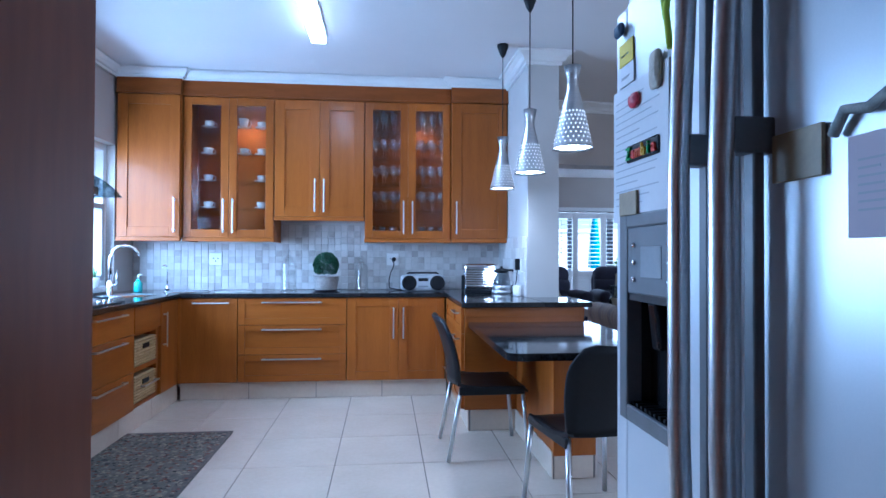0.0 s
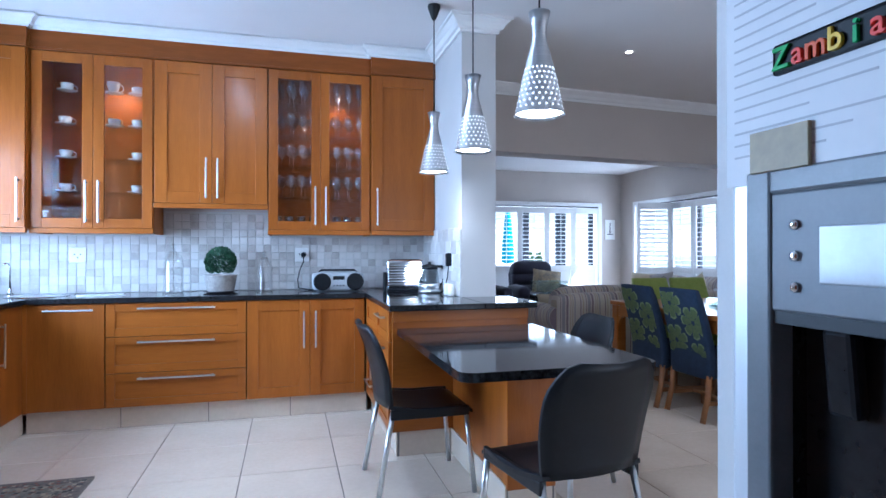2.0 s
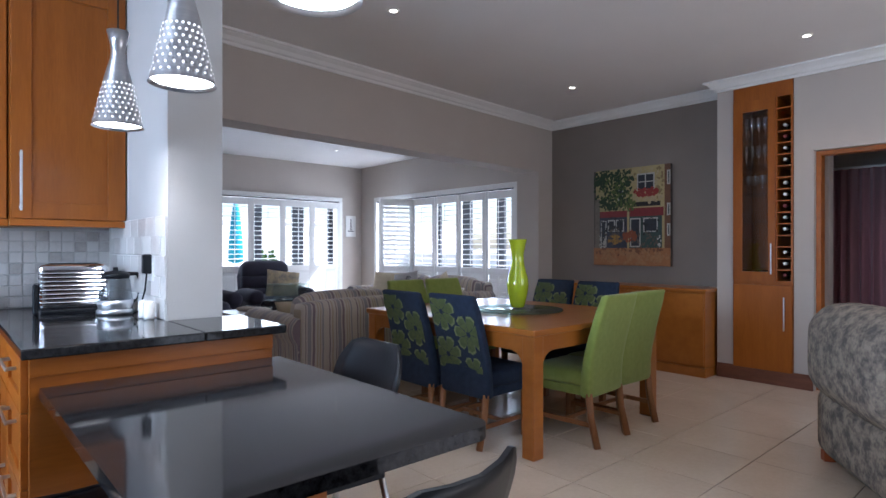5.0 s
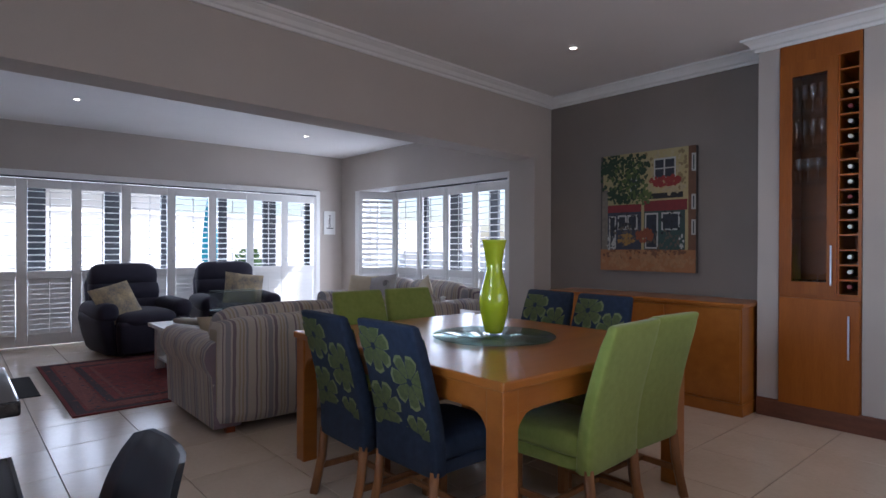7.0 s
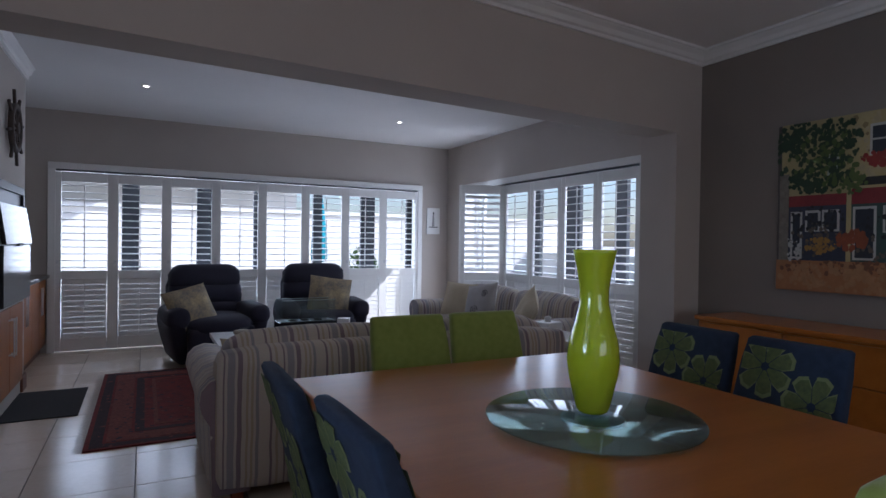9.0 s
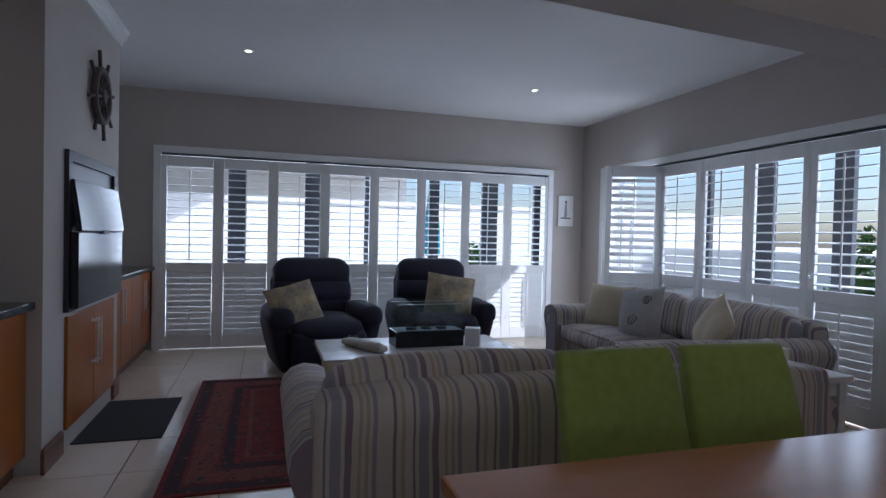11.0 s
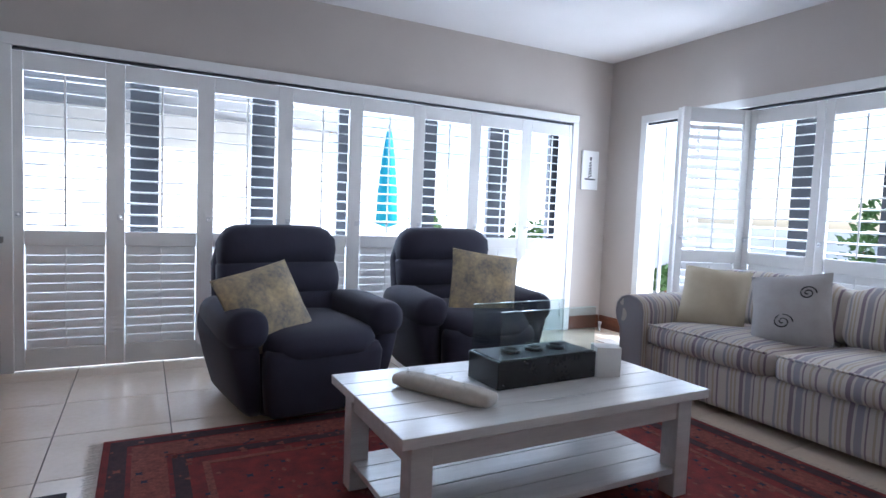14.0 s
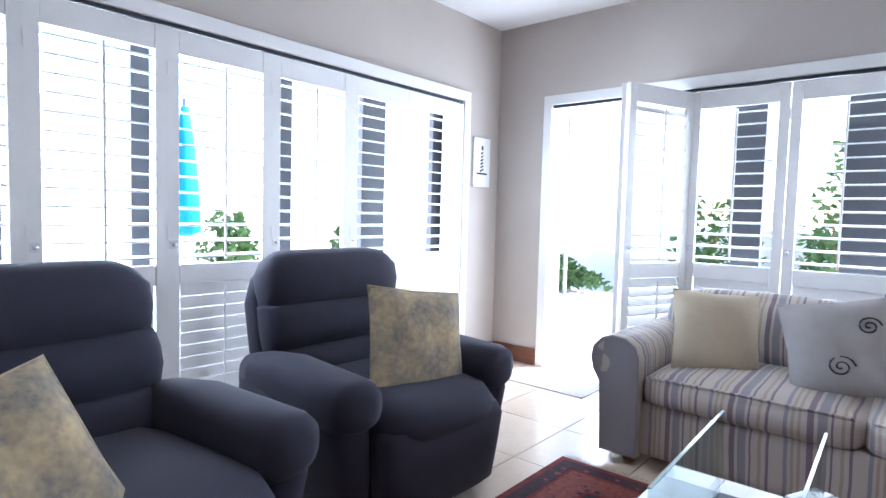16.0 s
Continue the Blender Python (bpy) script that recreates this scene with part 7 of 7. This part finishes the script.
solid("garden_wall_kitchen", bx(-6.2, -4, -0.05, -6.0, 17, 2.6), GW, "white rendered wall outside the kitchen window", "wall", kind=S)
hs = thing("neighbour_house", 2.0, 22.0, -0.05, "white neighbouring house with a grey roof", "house")
part("wall", bx(-6, 0, 0, 5, 6, 3.4), GW, hs)
part("roof", lathe([(6.5, 3.4), (6.3, 3.55), (1.0, 5.4)], 4), mat("grey_roof", (0.25, 0.26, 0.28), 0.8, dark=(0.2, 0.21, 0.22), scale=2), hs)
for wx in (-4.5, -1.5, 1.5):
    w_ = part("window", bx(wx, -0.03, 1.0, wx + 1.4, 0.0, 2.3), FRAMEGREY, hs)
    part("pane", bx(wx + 0.08, -0.04, 1.08, wx + 1.32, -0.03, 2.22), BLACKGLOSS, w_)
um = thing("garden_umbrella", 5.6, 14.0, -0.05, "closed turquoise garden umbrella on a pole", "umbrella")
TQ = mat("turquoise_canvas", (0.01, 0.24, 0.31), 0.8, dark=(0.01, 0.17, 0.23), scale=4, stretch=(6, 6, 1), fine=80, bump=0.3)
can = lathe([(0.05, 0.95), (0.17, 1.0), (0.15, 1.5), (0.10, 2.0), (0.04, 2.4)], 16)
for v in can.verts:
    a = math.atan2(v.co.y, v.co.x)
    k = 1 + 0.18 * math.sin(8 * a)
    v.co.x, v.co.y = v.co.x * k, v.co.y * k
part("canopy", can, TQ, um)
part("pole", tube([(0, 0, 0.03), (0, 0, 2.5)], 0.025), ALU, um)
part("base_plate", lathe([(0.25, 0), (0.25, 0.05), (0.05, 0.08)], 20), GW, um)
LEAF = mat("shrub_leaf", (0.085, 0.16, 0.04), 0.6, dark=(0.03, 0.075, 0.015), scale=3, fine=30)


def shrub(x, y, r, h, n, label="green garden shrub by the wall"):
    s = thing("shrub", x, y, -0.05, label, "shrub", "garden shrubs")
    bm = bmesh.new()
    for i in range(n):
        t, q = random.uniform(0, 6.283), random.random() ** 0.5
        z = random.random() ** 0.8
        rr = r * q * (1 - 0.5 * z * z) * (0.8 + 0.35 * math.sin(3 * t + x))
        c = Vector((rr * math.cos(t), rr * math.sin(t), 0.08 + h * z * (0.75 + 0.3 * math.sin(2 * t + y))))
        d = Vector((random.uniform(-1, 1), random.uniform(-1, 1), random.uniform(-0.3, 1))).normalized()
        e = d.cross(Vector((random.random(), random.random(), 0.3))).normalized()
        L = random.uniform(0.05, 0.10)
        bm.faces.new([bm.verts.new(p) for p in (c - d * L, c + e * L * 0.4, c + d * L, c - e * L * 0.4)])
    part("leaves", bm, LEAF, s)
    part("stem", merge(*[tube([(0, 0, 0), (r * 0.3 * math.cos(k * 2.1), r * 0.3 * math.sin(k * 2.1), h * 0.7)], 0.02, 6, 0.006) for k in range(3)]), DARKWOOD, s)


for x, y, r, h in ((11.5, 12.4, 0.7, 0.5), (10.2, 12.6, 0.5, 0.35), (11.8, 10.2, 0.8, 1.5), (11.9, 8.4, 0.9, 2.2), (12.0, 6.4, 1.0, 2.5), (11.6, 4.6, 0.9, 2.0), (9.6, 15.8, 0.7, 1.0), (7.4, 16.2, 0.6, 1.1), (0.5, 16.0, 0.6, 0.8)):
    shrub(x, y, r, h, 1100)

# ---------------------------------------------------------------- tiles of the splashback and floor, last
sp = solid("splashback", merge(bx(-2.198, 5.022, 0.903, 1.233, 5.03, 1.345), bx(-0.86, 5.022, 1.345, -0.075, 5.03, 1.535)), SGROUT, "mosaic splashback of small taupe stone tiles", "splashback", kind=S)
P = 0.0612
STILE = mesh_of(bx(-P / 2 + 0.002, -0.006, -P / 2 + 0.002, P / 2 - 0.002, 0.0, P / 2 - 0.002, 0.002, 1), SPLASH, "mosaic_tile")
far = []
for q in range(10):
    for c in range(56):
        x, z = -2.166 + c * P, 0.936 + q * P
        if x > 1.2 or (q >= 7 and not (-0.83 < x < -0.1)) or z > 1.505:
            continue
        if x > -0.85:
            piece("tile", STILE, sp, pose(x, 5.022, z))
        else:
            far.append(bx(x - P / 2 + 0.002, 5.016, z - P / 2 + 0.002, x + P / 2 - 0.002, 5.022, z + P / 2 - 0.002))
tl = part("far_tiles", merge(*far), SPLASHFAR, sp)
tl["kind"] = "stuff"
sp2 = solid("splashback_pier", bx(1.2275, 3.902, 0.903, 1.2335, 5.02, 1.37), SGROUT, "mosaic splashback of small tiles on the pier", "splashback", kind=S)
ptile = mesh_of(bx(-0.006, -0.0725, -0.0475, 0.0, 0.0725, 0.0475, 0.0025, 1), SPLASH, "mosaic_tile_long")
for r in range(5):
    for c in range(7):
        y = 3.98 + c * 0.15 + (0.075 if r % 2 else 0)
        if y < 4.95:
            piece("tile", ptile, sp2, pose(1.2275, y, 0.953 + r * 0.0985 - (0.01 if r == 4 else 0)))
T = 0.519
ftile = mesh_of(bx(-T / 2 + 0.0025, -T / 2 + 0.0025, -0.008, T / 2 - 0.0025, T / 2 - 0.0025, 0.0, 0.0015, 1), TILE, "floor_tile")
rest = []
for i in range(-4, 14):
    for j in range(-10, 15):
        x, y = -0.17 + (i + 0.5) * T, 3.41 + (j + 0.5) * T
        if not (-2.4 < x < 6.85 and -1.7 < y < 10.6):
            continue
        near = (y < 5.2 and (-1.7 < x < 1.8 or y > 1.2) and x < 5.6 and y > 0) or (y > 5.2 and 1.2 < x < 3.6) or (y > 8.2 and x > 1.2)
        if near:
            piece("floor_tile", ftile, floor_slab, pose(x, y, 0.0))
        else:
            rest.append((x, y))
verts, faces = [], []
for x, y in rest:
    b = len(verts)
    q = T / 2 - 0.0025
    for z in (-0.008, 0.0):
        verts += [(x - q, y - q, z), (x + q, y - q, z), (x + q, y + q, z), (x - q, y + q, z)]
    faces += [(b + 4, b + 5, b + 6, b + 7), (b, b + 1, b + 5, b + 4), (b + 1, b + 2, b + 6, b + 5), (b + 2, b + 3, b + 7, b + 6), (b + 3, b, b + 4, b + 7)]
me = bpy.data.meshes.new("far_tiles")
me.from_pydata(verts, [], faces)
me.materials.append(TILE)
ft = new("far_tiles", me)
ft.parent = floor_slab
ft["kind"] = "stuff"
